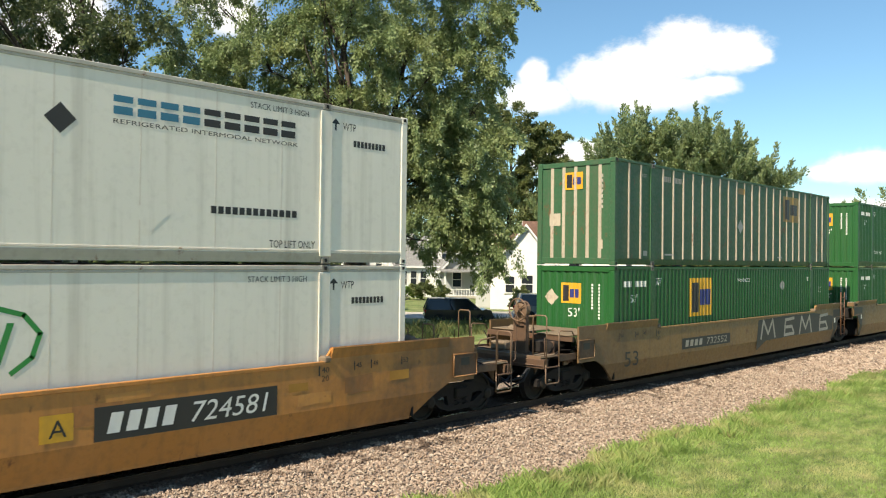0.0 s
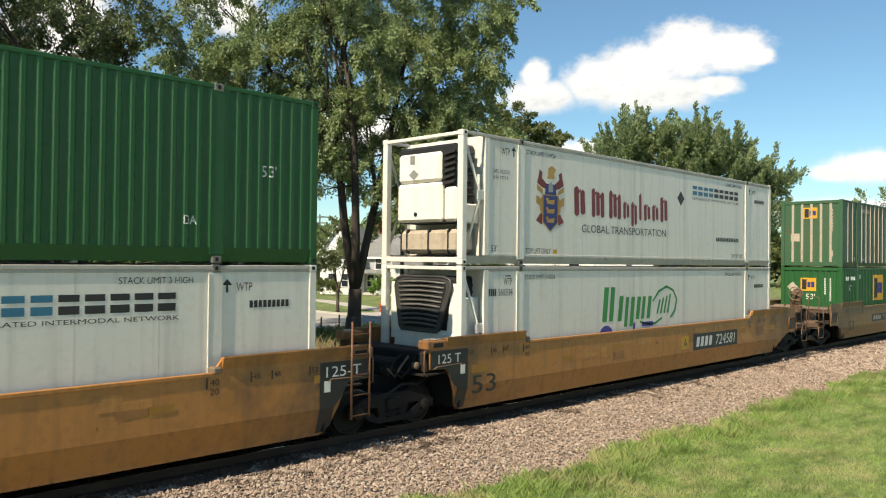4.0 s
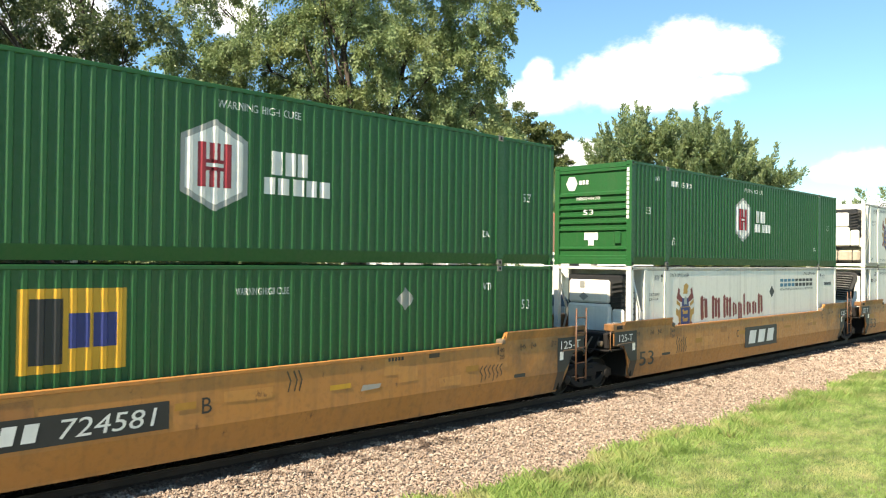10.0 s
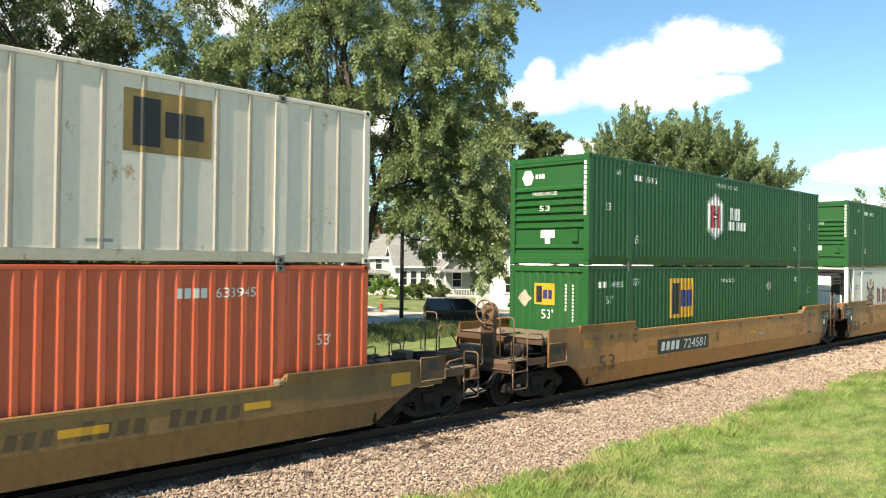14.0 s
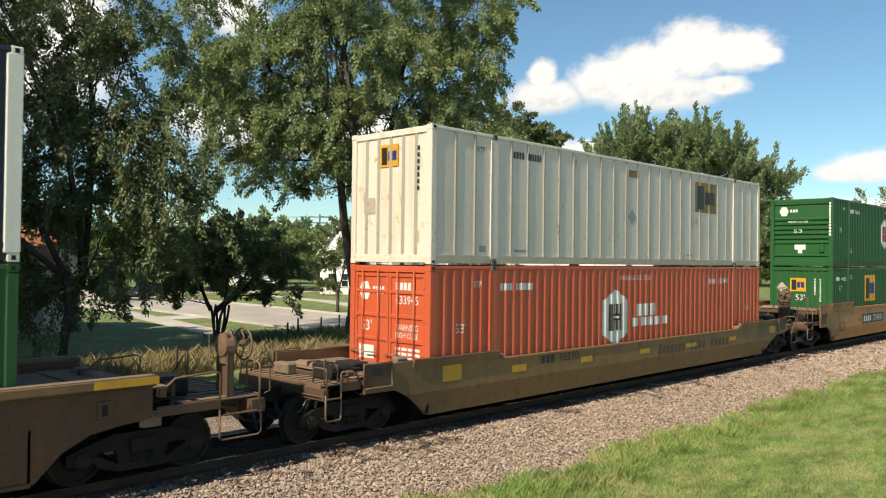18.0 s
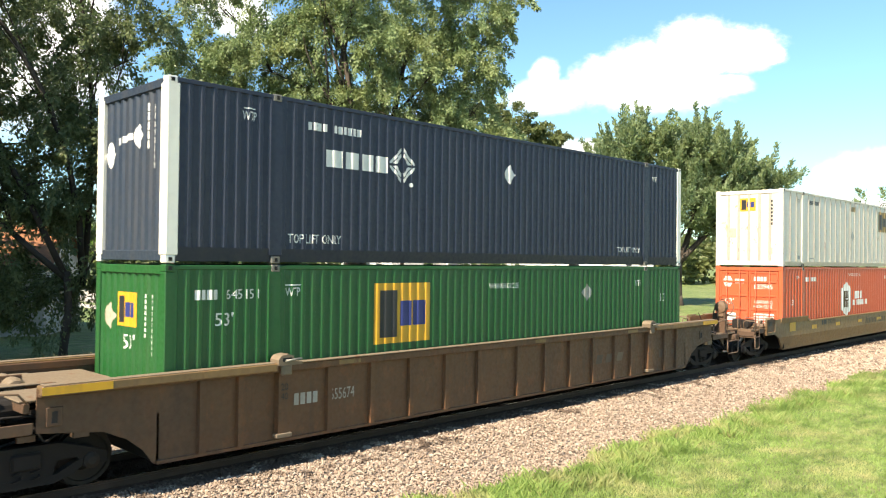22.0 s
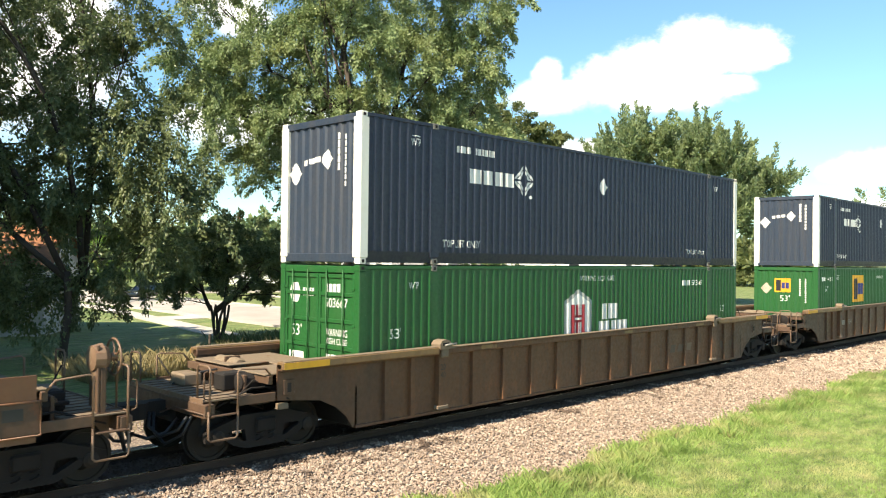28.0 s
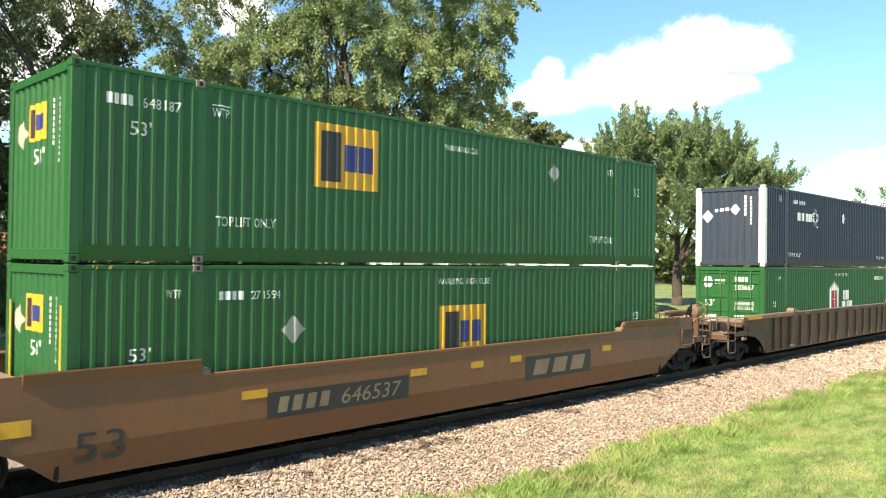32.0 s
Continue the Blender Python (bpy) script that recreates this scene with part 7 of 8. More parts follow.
def leaves(centres, axes, size, rg):
    n = len(centres)
    side = np.cross(axes, rg.normal(0, 1, (n, 3)))
    side /= np.linalg.norm(side, axis=1)[:, None] + 1e-9
    ln = (size * (0.6 + 0.8 * rg.random(n)))[:, None]
    w = ln * 0.25
    v = np.stack([centres, centres + axes * ln * 0.5 + side * w, centres + axes * ln, centres + axes * ln * 0.5 - side * w], 1).reshape(-1, 3)
    f = (np.arange(n) * 4)[:, None] + np.array([[0, 1, 2, 3]])
    return arrays_mesh("crown", v, f)


def crown_points(blobs, clumps, droop, rg, strand, per):
    """Leafy sprays spread through the blobs of a crown: each leaves its blob outwards, then hangs (or, with droop below 0, rises)
    and tapers to a point. strand: a spray's length; per: its leaves. The gaps between the sprays stay open."""
    cs, ax = [], []
    for x, y, z, rx, rz in blobs:
        k = max(4, int(clumps * rx * rz))
        d = rg.normal(0, 1, (k, 3))
        d /= np.linalg.norm(d, axis=1)[:, None]
        d[:, 2] = np.where(d[:, 2] < -0.6, -d[:, 2] * 0.5, d[:, 2])
        root = np.array([x, y, z]) + d * (0.30 + 0.62 * rg.random((k, 1)) ** 0.6) * np.array([rx, rx, rz])
        way = d * np.array([1.0, 1.0, 0.6]) + rg.normal(0, 0.45, (k, 3)) + np.array([0, 0, 0.25])
        way /= np.linalg.norm(way, axis=1)[:, None]
        length = strand * (0.55 + 0.8 * rg.random(k))
        wide = 0.17 * strand * (0.7 + 0.6 * rg.random(k))
        s = rg.random((k, per)) ** 0.8
        along = (s * length[:, None])[..., None]
        spread = (wide[:, None] * (1.0 - 0.75 * s))[..., None]
        p = root[:, None] + way[:, None] * along + np.array([0, 0, -1.0]) * droop * along ** 1.7 / strand ** 0.7
        off = rg.normal(0, 1, (k, per, 3)) * spread
        p = p + off
        a = way[:, None] * (1 - 0.5 * abs(droop)) + np.array([0, 0, -1.6 * droop]) * s[..., None] + off * 0.8 / (spread + 1e-6) * 0.35 + rg.normal(0, 0.35, (k, per, 3))
        a /= np.linalg.norm(a, axis=2)[..., None] + 1e-9
        cs.append(p.reshape(-1, 3))
        ax.append(a.reshape(-1, 3))
    return np.concatenate(cs), np.concatenate(ax)


def bend(a, b, sag, rg, n=6):
    a, b = Vector(a), Vector(b)
    mid = (a + b) / 2 + Vector((rg.normal(0, 0.12), rg.normal(0, 0.12), sag)) * (b - a).length
    return [(a * (1 - t) ** 2 + mid * 2 * t * (1 - t) + b * t * t) for t in [i / n for i in range(n + 1)]]


def tree(name, label, base, stems, blobs, leaf_m, size, per_m2, droop, seed, strand=0.9, per=300, lean=(0, 0), fork=3.0, trunk_r=0.4, group="", turn=0.6):
    """A tree: stems from the base to a fork, limbs to each part of the crown, twigs, leaves."""
    rg = np.random.default_rng(seed)
    t = thing(name, label, "tree", group, Matrix.Translation(base))
    loc = [(x - base[0], y - base[1], z - base[2], rx, rz) for x, y, z, rx, rz in blobs]
    c, a = crown_points(loc, per_m2, droop, rg, strand, per)
    wood = Geo()
    heads = []
    for s in range(stems):
        ang = 6.283 * s / stems + turn
        spread = 0.0 if stems == 1 else (0.32 if stems == 2 else 0.6)
        head = (lean[0] + spread * math.cos(ang) * fork * 0.45, lean[1] + spread * math.sin(ang) * fork * 0.45, fork * (0.9 + 0.2 * rg.random()))
        wood.tube(bend((0.12 * math.cos(ang) * (stems > 1), 0.12 * math.sin(ang) * (stems > 1), -0.1), head, 0.03, rg), trunk_r / (stems ** 0.5), 12, trunk_r / (stems ** 0.5) * 0.86)
        heads.append(head)
    if stems == 1:
        wood.tube([(0, 0, -0.15), (0, 0, 0.12), (0, 0, 0.4), (lean[0] * 0.3, lean[1] * 0.3, 0.9)], trunk_r * 1.35, 12, trunk_r * 0.98)
    # a few main limbs rise from the fork; the others branch off them
    order = sorted(loc, key=lambda q: -q[3] * q[4])
    joints = [Vector(h) for h in heads]
    for k, (x, y, z, rx, rz) in enumerate(order):
        main = k < 3 + (stems > 1)
        start = min(joints, key=lambda q: (q - Vector((x, y, z))).length + 1.5 * max(0.0, q.z - z + 0.3 * rz)) if not main else Vector(heads[k % stems]) - Vector((0, 0, 0.25))
        r = trunk_r * 0.62 if main else min(trunk_r * 0.22, 0.03 + 0.03 * rx)
        path = bend(start, (x, y, z + (0.2 if main else -0.2) * rz), 0.13 if main else 0.06, rg)
        limb = Geo().tube(path, r, 7, r * 0.4)
        joints += path[2:]
        for i in range(6):
            d = Vector((rg.normal(), rg.normal(), rg.normal() * 0.7 + 0.1)).normalized()
            limb.tube(bend(path[2 + i % 5], (x + d.x * rx * 0.75, y + d.y * rx * 0.75, z + d.z * rz * 0.75), 0.08, rg, 4), r * 0.35, 5, 0.01)
        part("limb", limb, BARK, t)
    part("trunk", wood, BARK, t)
    part("crown", leaves(c, a, size, rg), leaf_m, t)
    return t


# ---- the street beyond the track ----
CONCRETE = plain("concrete_pale", (0.50, 0.46, 0.40), 0.85, 0, 0.25, 3, 0.004)
ASPHALT = plain("street_worn", (0.42, 0.38, 0.33), 0.9, 0, 0.25, 2.5, 0.004)
BRICK = plain("red_roof", (0.30, 0.12, 0.075), 0.85, 0, 0.3, 4, 0.01)


def siding_material(name, color, pitch=0.16):
    m, n, l, b = shader(name)
    co = n.new("ShaderNodeTexCoord")
    w = n.new("ShaderNodeTexWave")
    w.wave_type, w.bands_direction, w.wave_profile = "BANDS", "Z", "SAW"
    w.inputs["Scale"].default_value = 0.314 / pitch
    l.new(co.outputs["Object"], w.inputs["Vector"])
    c = mix(n, l, "MULTIPLY", 0.25, color, ramp(n, l, noise_at(n, l, 2.0, 5), [(0.3, 0.7), (0.7, 1.0)]))
    l.new(c, b.inputs["Base Color"])
    b.inputs["Roughness"].default_value = 0.6
    bump(n, l, b, w.outputs["Fac"], 0.5, 0.02)
    return m


def shingle_material(name, color):
    m, n, l, b = shader(name)
    co = n.new("ShaderNodeTexCoord")
    br = n.new("ShaderNodeTexBrick")
    br.inputs["Scale"].default_value = 3.0
    br.inputs["Color1"].default_value, br.inputs["Color2"].default_value = (*color, 1), (*[k * 0.72 for k in color], 1)
    br.inputs["Mortar"].default_value = (*[k * 0.5 for k in color], 1)
    br.inputs["Mortar Size"].default_value = 0.03
    l.new(co.outputs["Object"], br.inputs["Vector"])
    c = mix(n, l, "MULTIPLY", 0.4, br.outputs["Color"], ramp(n, l, noise_at(n, l, 1.2, 5), [(0.3, 0.65), (0.7, 1.0)]))
    l.new(c, b.inputs["Base Color"])
    b.inputs["Roughness"].default_value = 0.9
    return m


SIDING = siding_material("white_siding", (0.72, 0.72, 0.69))
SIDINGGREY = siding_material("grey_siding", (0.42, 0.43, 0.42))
ROOFBROWN = shingle_material("brown_shingles", (0.17, 0.095, 0.065))
ROOFGREY = shingle_material("grey_shingles", (0.27, 0.27, 0.26))
ROOFORANGE = shingle_material("orange_shingles", (0.34, 0.14, 0.06))
TRIM = plain("white_trim", (0.75, 0.75, 0.72), 0.5, 0, 0.1)
WOODPOLE = plain("pole_wood", (0.10, 0.075, 0.055), 0.9, 0, 0.4, 9, 0.01)
m_glass, gn, gl, gb = shader("window_glass")
gb.inputs["Base Color"].default_value, gb.inputs["Roughness"].default_value = (0.02, 0.025, 0.03, 1), 0.05
GLASS = m_glass


def slab(name, label, corners, m, lift=0.0, depth=0.12):
    """A flat strip of paving on the ground."""
    z1 = GRASS_Z + lift
    g = Geo().prism(corners, "z", z1 - depth, z1)
    return tagged(part(name, g, m), label, kind="structure")


slab("road", "pale worn street that ends at the track", [(26.2, 37.0), (35.0, 38.0), (36.5, 62.0), (37.5, 90.0), (40.0, 135.0), (31.0, 135.0), (28.5, 90.0), (27.2, 62.0)], ASPHALT, 0.0)
slab("road_far", "pale cross street", [(-30.0, 84.0), (27.9, 84.0), (28.4, 91.0), (-30.0, 93.0)], ASPHALT, 0.004)
slab("road_side", "pale cross street", [(37.2, 82.0), (90.0, 70.0), (92.0, 77.0), (37.5, 89.0)], ASPHALT, 0.004)
slab("pavement", "pale concrete sidewalk", [(20.6, 36.6), (22.2, 36.4), (25.9, 60.0), (26.6, 83.0), (25.0, 83.0), (24.4, 60.0)], CONCRETE, 0.02)
slab("pavement", "pale concrete sidewalk across the lawn", [(39.3, 44.0), (40.9, 43.4), (46.4, 60.0), (47.6, 72.0), (46.0, 72.0), (44.8, 60.6)], CONCRETE, 0.02)
slab("driveway", "pale concrete driveway", [(22.3, 47.5), (26.7, 47.5), (26.9, 50.5), (22.9, 50.5)], CONCRETE, 0.01)
slab("driveway", "pale concrete driveway beside the brown-roofed house", [(35.3, 41.0), (46.0, 32.0), (52.0, 38.0), (36.0, 47.0)], CONCRETE, 0.008)
for pts in ([(26.0, 37.0), (26.2, 37.0), (27.2, 62.0), (28.4, 83.0), (28.2, 83.0), (27.0, 62.0)], [(35.0, 38.0), (35.2, 38.0), (36.7, 62.0), (37.4, 81.0), (37.2, 81.0), (36.5, 62.0)]):
    g = Geo().prism(pts, "z", GRASS_Z - 0.1, GRASS_Z + 0.12)
    tagged(part("kerb", g, CONCRETE), "pale concrete kerb", kind="structure")


def gable_block(house, x0, x1, y0, y1, z0, zw, zr, ridge, wall_m, roof_m, over=0.35):
    """A wing of a house: walls with gables and a two-sided roof. ridge: along x or y."""
    if ridge == "x":
        ym = (y0 + y1) / 2
        g = Geo().prism([(y0, z0), (y1, z0), (y1, zw), (ym, zr), (y0, zw)], "x", x0, x1)
        part("wall", g, wall_m, house)
        k = (zr - zw) / (ym - y0)
        for s, e in ((y0 - over, ym), (y1 + over, ym)):
            part("roof_slope", Geo().prism([(s, zw - k * over), (e, zr), (e, zr + 0.16), (s, zw - k * over + 0.16)], "x", x0 - over, x1 + over), roof_m, house)
            for x in (x0 - over - 0.03, x1 + over):
                part("rake_board", Geo().prism([(s, zw - k * over - 0.1), (e, zr - 0.1), (e, zr + 0.13), (s, zw - k * over + 0.13)], "x", x, x + 0.03), TRIM, house)
        for y in (y0 - over - 0.03, y1 + over):
            part("fascia", Geo().box(x0 - over, x1 + over, y, y + 0.03, zw - k * over - 0.08, zw - k * over + 0.14), TRIM, house)
    else:
        xm = (x0 + x1) / 2
        g = Geo().prism([(x0, z0), (x1, z0), (x1, zw), (xm, zr), (x0, zw)], "y", y0, y1)
        part("wall", g, wall_m, house)
        k = (zr - zw) / (xm - x0)
        for s, e in ((x0 - over, xm), (x1 + over, xm)):
            part("roof_slope", Geo().prism([(s, zw - k * over), (e, zr), (e, zr + 0.16), (s, zw - k * over + 0.16)], "y", y0 - over, y1 + over), roof_m, house)
            for y in (y0 - over - 0.03, y1 + over):
                part("rake_board", Geo().prism([(s, zw - k * over - 0.1), (e, zr - 0.1), (e, zr + 0.13), (s, zw - k * over + 0.13)], "y", y, y + 0.03), TRIM, house)
        for x in (x0 - over - 0.03, x1 + over):
            part("fascia", Geo().box(x, x + 0.03, y0 - over, y1 + over, zw - k * over - 0.08, zw - k * over + 0.14), TRIM, house)


def window(house, x, y, z, w, h, side="front"):
    """A sash window with frame, panes, sill; front faces -y, left faces -x."""
    turn = Matrix.Identity(4) if side == "front" else pose(0, 0, 0, 0, 0, -90)
    g = Geo()
    for a, b, c, d in ((-w / 2 - 0.09, -w / 2, 0, h), (w / 2, w / 2 + 0.09, 0, h), (-w / 2 - 0.09, w / 2 + 0.09, h, h + 0.1), (-w / 2, w / 2, h / 2 - 0.03, h / 2 + 0.03)):
        g.box(a, b, -0.05, 0.01, c, d)
    fr = part("window", g, TRIM, house)
    fr.matrix_basis = Matrix.Translation((x, y, z)) @ turn
    part("sill", Geo().box(-w / 2 - 0.13, w / 2 + 0.13, -0.09, 0.01, -0.08, 0.0), TRIM, fr)
    for c in (0.0, h / 2):
        part("pane", Geo().box(-w / 2, w / 2, -0.012, -0.006, c, c + h / 2), GLASS, fr)


def facing(right, deep, turn=0.0):
    """A pose on the ground: metres to the right of and along the camera's view, its front to the camera."""
    return Matrix.Translation((right * math.cos(YAW) + deep * math.sin(YAW), -right * math.sin(YAW) + deep * math.cos(YAW), GRASS_Z)) @ pose(0, 0, 0, 0, 0, -math.degrees(YAW) + turn)


# white two-storey house with a steep gable
h = thing("house", "white two-storey house with a steep grey gable roof", "house", "houses", facing(-13.9, 90.0, -22))
gable_block(h, 0.0, 4.6, 0.0, 9.0, 0.0, 4.7, 7.6, "y", SIDING, ROOFGREY)
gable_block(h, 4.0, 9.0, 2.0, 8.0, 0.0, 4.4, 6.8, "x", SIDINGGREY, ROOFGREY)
for x, z in ((1.5, 0.9), (3.2, 0.9), (2.35, 3.2), (3.4, 3.2)):
    window(h, x, 0.0, z, 0.8, 1.4)
for x, z in ((5.4, 0.9), (7.4, 0.9), (6.4, 2.9)):
    window(h, x, 2.0, z, 0.8, 1.3)
part("chimney", Geo().box(4.4, 5.0, 5.0, 5.6, 6.0, 8.6, 0.03), BRICK, h)
part("porch_roof", Geo().prism([(4.7, 2.4), (9.0, 2.4), (9.0, 2.6), (4.7, 2.9)], "y", 0.4, 2.0), ROOFGREY, h)
for x in (4.9, 6.9, 8.8):
    part("porch_post", Geo().box(x - 0.08, x + 0.08, 0.5, 0.66, 0.0, 2.4, 0.01), TRIM, h)
part("step", Geo().box(5.6, 7.2, -0.3, 0.5, 0.0, 0.3, 0.02), CONCRETE, h)

# white bungalow with a porch
h = thing("house", "white bungalow with a grey roof and a railed porch", "house", "houses", facing(-5.0, 84.0, 12))
gable_block(h, 0.0, 5.0, 0.0, 7.0, 0.0, 3.4, 5.4, "x", SIDING, ROOFGREY)
gable_block(h, 3.0, 5.2, 1.0, 5.0, 3.4, 5.6, 6.6, "y", SIDING, ROOFGREY, 0.25)
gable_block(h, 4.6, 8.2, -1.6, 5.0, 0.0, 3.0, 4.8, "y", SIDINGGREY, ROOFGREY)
for x in (0.9, 1.95, 3.0):
    window(h, x, 0.0, 1.3, 0.62, 1.45)
for x in (3.7, 4.5):
    window(h, x, 1.0, 4.1, 0.5, 1.0)
window(h, 6.3, -1.6, 1.2, 0.9, 1.5)
rail = part("porch_rail", Geo().box(4.7, 8.1, -2.9, -2.8, 0.9, 1.0).box(4.7, 8.1, -2.9, -2.8, 0.25, 0.33), TRIM, h)
for k in range(12):
    part("baluster", Geo().box(4.8 + 0.28 * k, 4.88 + 0.28 * k, -2.88, -2.82, 0.33, 0.9), TRIM, rail)
part("porch_floor", Geo().box(4.6, 8.2, -3.0, -1.6, 0.0, 0.28, 0.02), CONCRETE, h)
for x in (4.7, 8.0):
    part("porch_post", Geo().box(x, x + 0.16, -2.95, -2.79, 0.25, 2.7, 0.01), TRIM, h)
part("porch_roof", Geo().prism([(-3.2, 2.7), (-1.6, 3.0), (-1.6, 3.12), (-3.2, 2.82)], "x", 4.4, 8.4), ROOFGREY, h)

# white house with brown roofs
h = thing("house", "white sided house with brown shingle roofs and a brick chimney", "house", "houses", facing(12.1, 63.0, -8))
gable_block(h, 0.0, 4.5, 0.0, 8.0, 2.6, 5.1, 7.1, "y", SIDING, ROOFBROWN, 0.3)
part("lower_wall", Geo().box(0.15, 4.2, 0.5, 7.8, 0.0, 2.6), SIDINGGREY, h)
gable_block(h, -5.6, 0.4, 2.2, 8.6, 0.0, 4.9, 7.3, "x", SIDING, ROOFBROWN, 0.4)
gable_block(h, -8.4, -2.6, 1.0, 7.0, 0.0, 3.2, 6.9, "y", SIDING, ROOFBROWN, 0.35)
gable_block(h, -9.8, -6.6, 3.0, 8.0, 0.0, 4.6, 6.2, "x", SIDINGGREY, ROOFBROWN, 0.3)
window(h, 2.6, 0.0, 3.7, 0.45, 1.2)
window(h, -1.6, 2.2, 3.2, 0.8, 1.3)
window(h, -5.4, 1.0, 1.4, 0.9, 1.4)
window(h, -6.8, 1.0, 1.4, 0.7, 1.3)
part("chimney", Geo().box(-3.6, -2.9, 5.6, 6.3, 6.6, 8.2, 0.03), BRICK, h)
window(h, 2.9, 0.5, 0.9, 0.7, 0.9)

# garage behind the dark tree, with an orange-brown roof
h = thing("garage", "pale sided garage with an orange-brown roof", "garage", "houses", facing(-25.5, 38.0, 10))
gable_block(h, 0.0, 6.0, 0.0, 6.5, 0.0, 3.4, 5.4, "x", SIDINGGREY, ROOFORANGE, 0.4)
window(h, 4.4, 0.0, 1.2, 0.8, 1.0)
part("garage_door", Geo().box(0.6, 3.2, -0.05, 0.0, 0.05, 2.3, 0.01), TRIM, h)

# far house with a red roof
h = thing("house", "distant white house with a red hipped roof", "house", "houses", facing(-32.0, 118.0, 15))
gable_block(h, 0.0, 8.0, 0.0, 8.0, 0.0, 5.4, 9.0, "x", SIDING, BRICK, 0.5)
part("chimney", Geo().box(1.2, 1.9, 3.0, 3.7, 7.5, 10.4, 0.03), BRICK, h)
for x in (1.4, 4.0, 6.6):
    window(h, x, 0.0, 1.0, 1.0, 1.5)
    window(h, x, 0.0, 3.4, 1.0, 1.4)

def shrub(right, deep, r, h, seed, leaf_m, label):
    """A garden bush: a few short stems under a low crown of leaves."""
    rg = np.random.default_rng(seed)
    t = thing("garden_shrub", label, "shrub", "shrubs by the houses", facing(right, deep))
    blobs = [(rg.normal(0, 0.25 * r), rg.normal(0, 0.25 * r), h * (0.45 + 0.2 * rg.random()), r * 0.7, h * 0.38) for k in range(4)]
    c, a = crown_points(blobs, 26.0 / (r * h), 0.1, rg, 0.5 * min(1.6, h), 90)
    for k in range(4):
        ang = 1.57 * k + 0.4
        part("stem", Geo().tube([(0.05 * math.cos(ang), 0.05 * math.sin(ang), -0.1), (0.3 * r * math.cos(ang), 0.3 * r * math.sin(ang), h * 0.5)], 0.03, 5, 0.012), WOODPOLE, t)
    part("crown", leaves(c, a, 0.26, rg), leaf_m, t)


for right, deep, r, h, seed, m, label in ((-5.9, 80.0, 1.3, 2.0, 51, LEAFBRIGHT, "tall yellow-green garden shrub beside a white house"), (-1.9, 79.0, 1.1, 1.4, 52, LEAFDARK, "rounded dark green garden shrub at a house wall"), (-0.4, 78.0, 1.0, 1.2, 53, LEAFDARK, "rounded dark green garden shrub at a house wall"),
                                          (-3.6, 79.5, 1.2, 1.1, 54, LEAFBRIGHT, "low bright green garden shrub on the lawn"), (-13.0, 87.0, 1.2, 1.5, 55, LEAFDARK, "dark green shrub beside a white gabled house"), (6.2, 61.5, 1.0, 1.3, 56, LEAFDARK, "dark green shrub beside a white house"), (13.2, 61.5, 1.1, 0.9, 57, LEAFBRIGHT, "low green shrub at a driveway"), (15.6, 62.0, 0.9, 1.1, 58, LEAFDARK, "dark green shrub at a house wall")):
    shrub(right, deep, r, h, seed, m, label)

# utility poles, posts, hydrant
pole = thing("utility_pole", "dark wooden utility pole beside the street", "utility pole", "", Matrix.Translation((36.75, 40.0, GRASS_Z)))
part("pole", Geo().tube([(0, 0, -0.3), (0, 0, 9.0)], 0.15, 10, 0.11), WOODPOLE, pole)
part("crossarm", Geo().box(-1.1, 1.1, -0.06, 0.06, 8.3, 8.42, 0.01), WOODPOLE, pole)
pole = thing("utility_pole", "distant wooden utility pole with crossarms", "utility pole", "", facing(-19.0, 122.0))
part("pole", Geo().tube([(0, 0, -0.3), (0, 0, 10.8)], 0.16, 8, 0.11), WOODPOLE, pole)
for z in (9.4, 10.3):
    part("crossarm", Geo().box(-1.3, 1.3, -0.07, 0.07, z, z + 0.14), WOODPOLE, pole)
for k in (-1, 1):
    tagged(part("power_line", Geo().tube(bend(tuple(pole.matrix_basis @ Vector((k * 1.1, 0, 10.5))), (20.0 + 3 * k, 190.0, 10.5), -0.02, np.random.default_rng(2), 10), 0.02, 4), BLACKPLASTIC), "thin black overhead power line", "power line")
for x, y, hgt in ((23.6, 33.4, 1.15), (26.4, 35.2, 0.95), (28.5, 36.3, 0.9), (22.7, 33.0, 0.95), (16.5, 29.5, 1.0)):
    b = tagged(part("fence_post", Geo().tube([(0, 0, -0.2), (0, 0, hgt * 0.85)], 0.05, 8, 0.045), WOODPOLE), "short dark wooden post at the end of the street", "post", "posts at the street's end")
    b.matrix_basis = Matrix.Translation((x, y, GRASS_Z))
hyd = thing("fire_hydrant", "orange-red fire hydrant on the lawn", "hydrant", "", Matrix.Translation((39.6, 45.4, GRASS_Z)))
HYDRANT = plain("hydrant_red", (0.50, 0.10, 0.04), 0.45, 0, 0.2)
part("barrel", Geo().lathe([(0.0, 0.17), (0.05, 0.17), (0.06, 0.11), (0.55, 0.11), (0.57, 0.15), (0.60, 0.15)], "z", (0, 0, 0), 14), HYDRANT, hyd)
part("bonnet", Geo().lathe([(0.60, 0.13), (0.70, 0.10), (0.76, 0.03), (0.80, 0.03)], "z", (0, 0, 0), 14), HYDRANT, hyd)
for s in (-1, 1):
    part("nozzle", Geo().lathe([(0.10, 0.06), (0.18, 0.06), (0.20, 0.04)], "x", (0, 0, 0.44), 10).moved(pose(0, 0, 0, 0, 0, 90 + 90 * s)), HYDRANT, hyd)

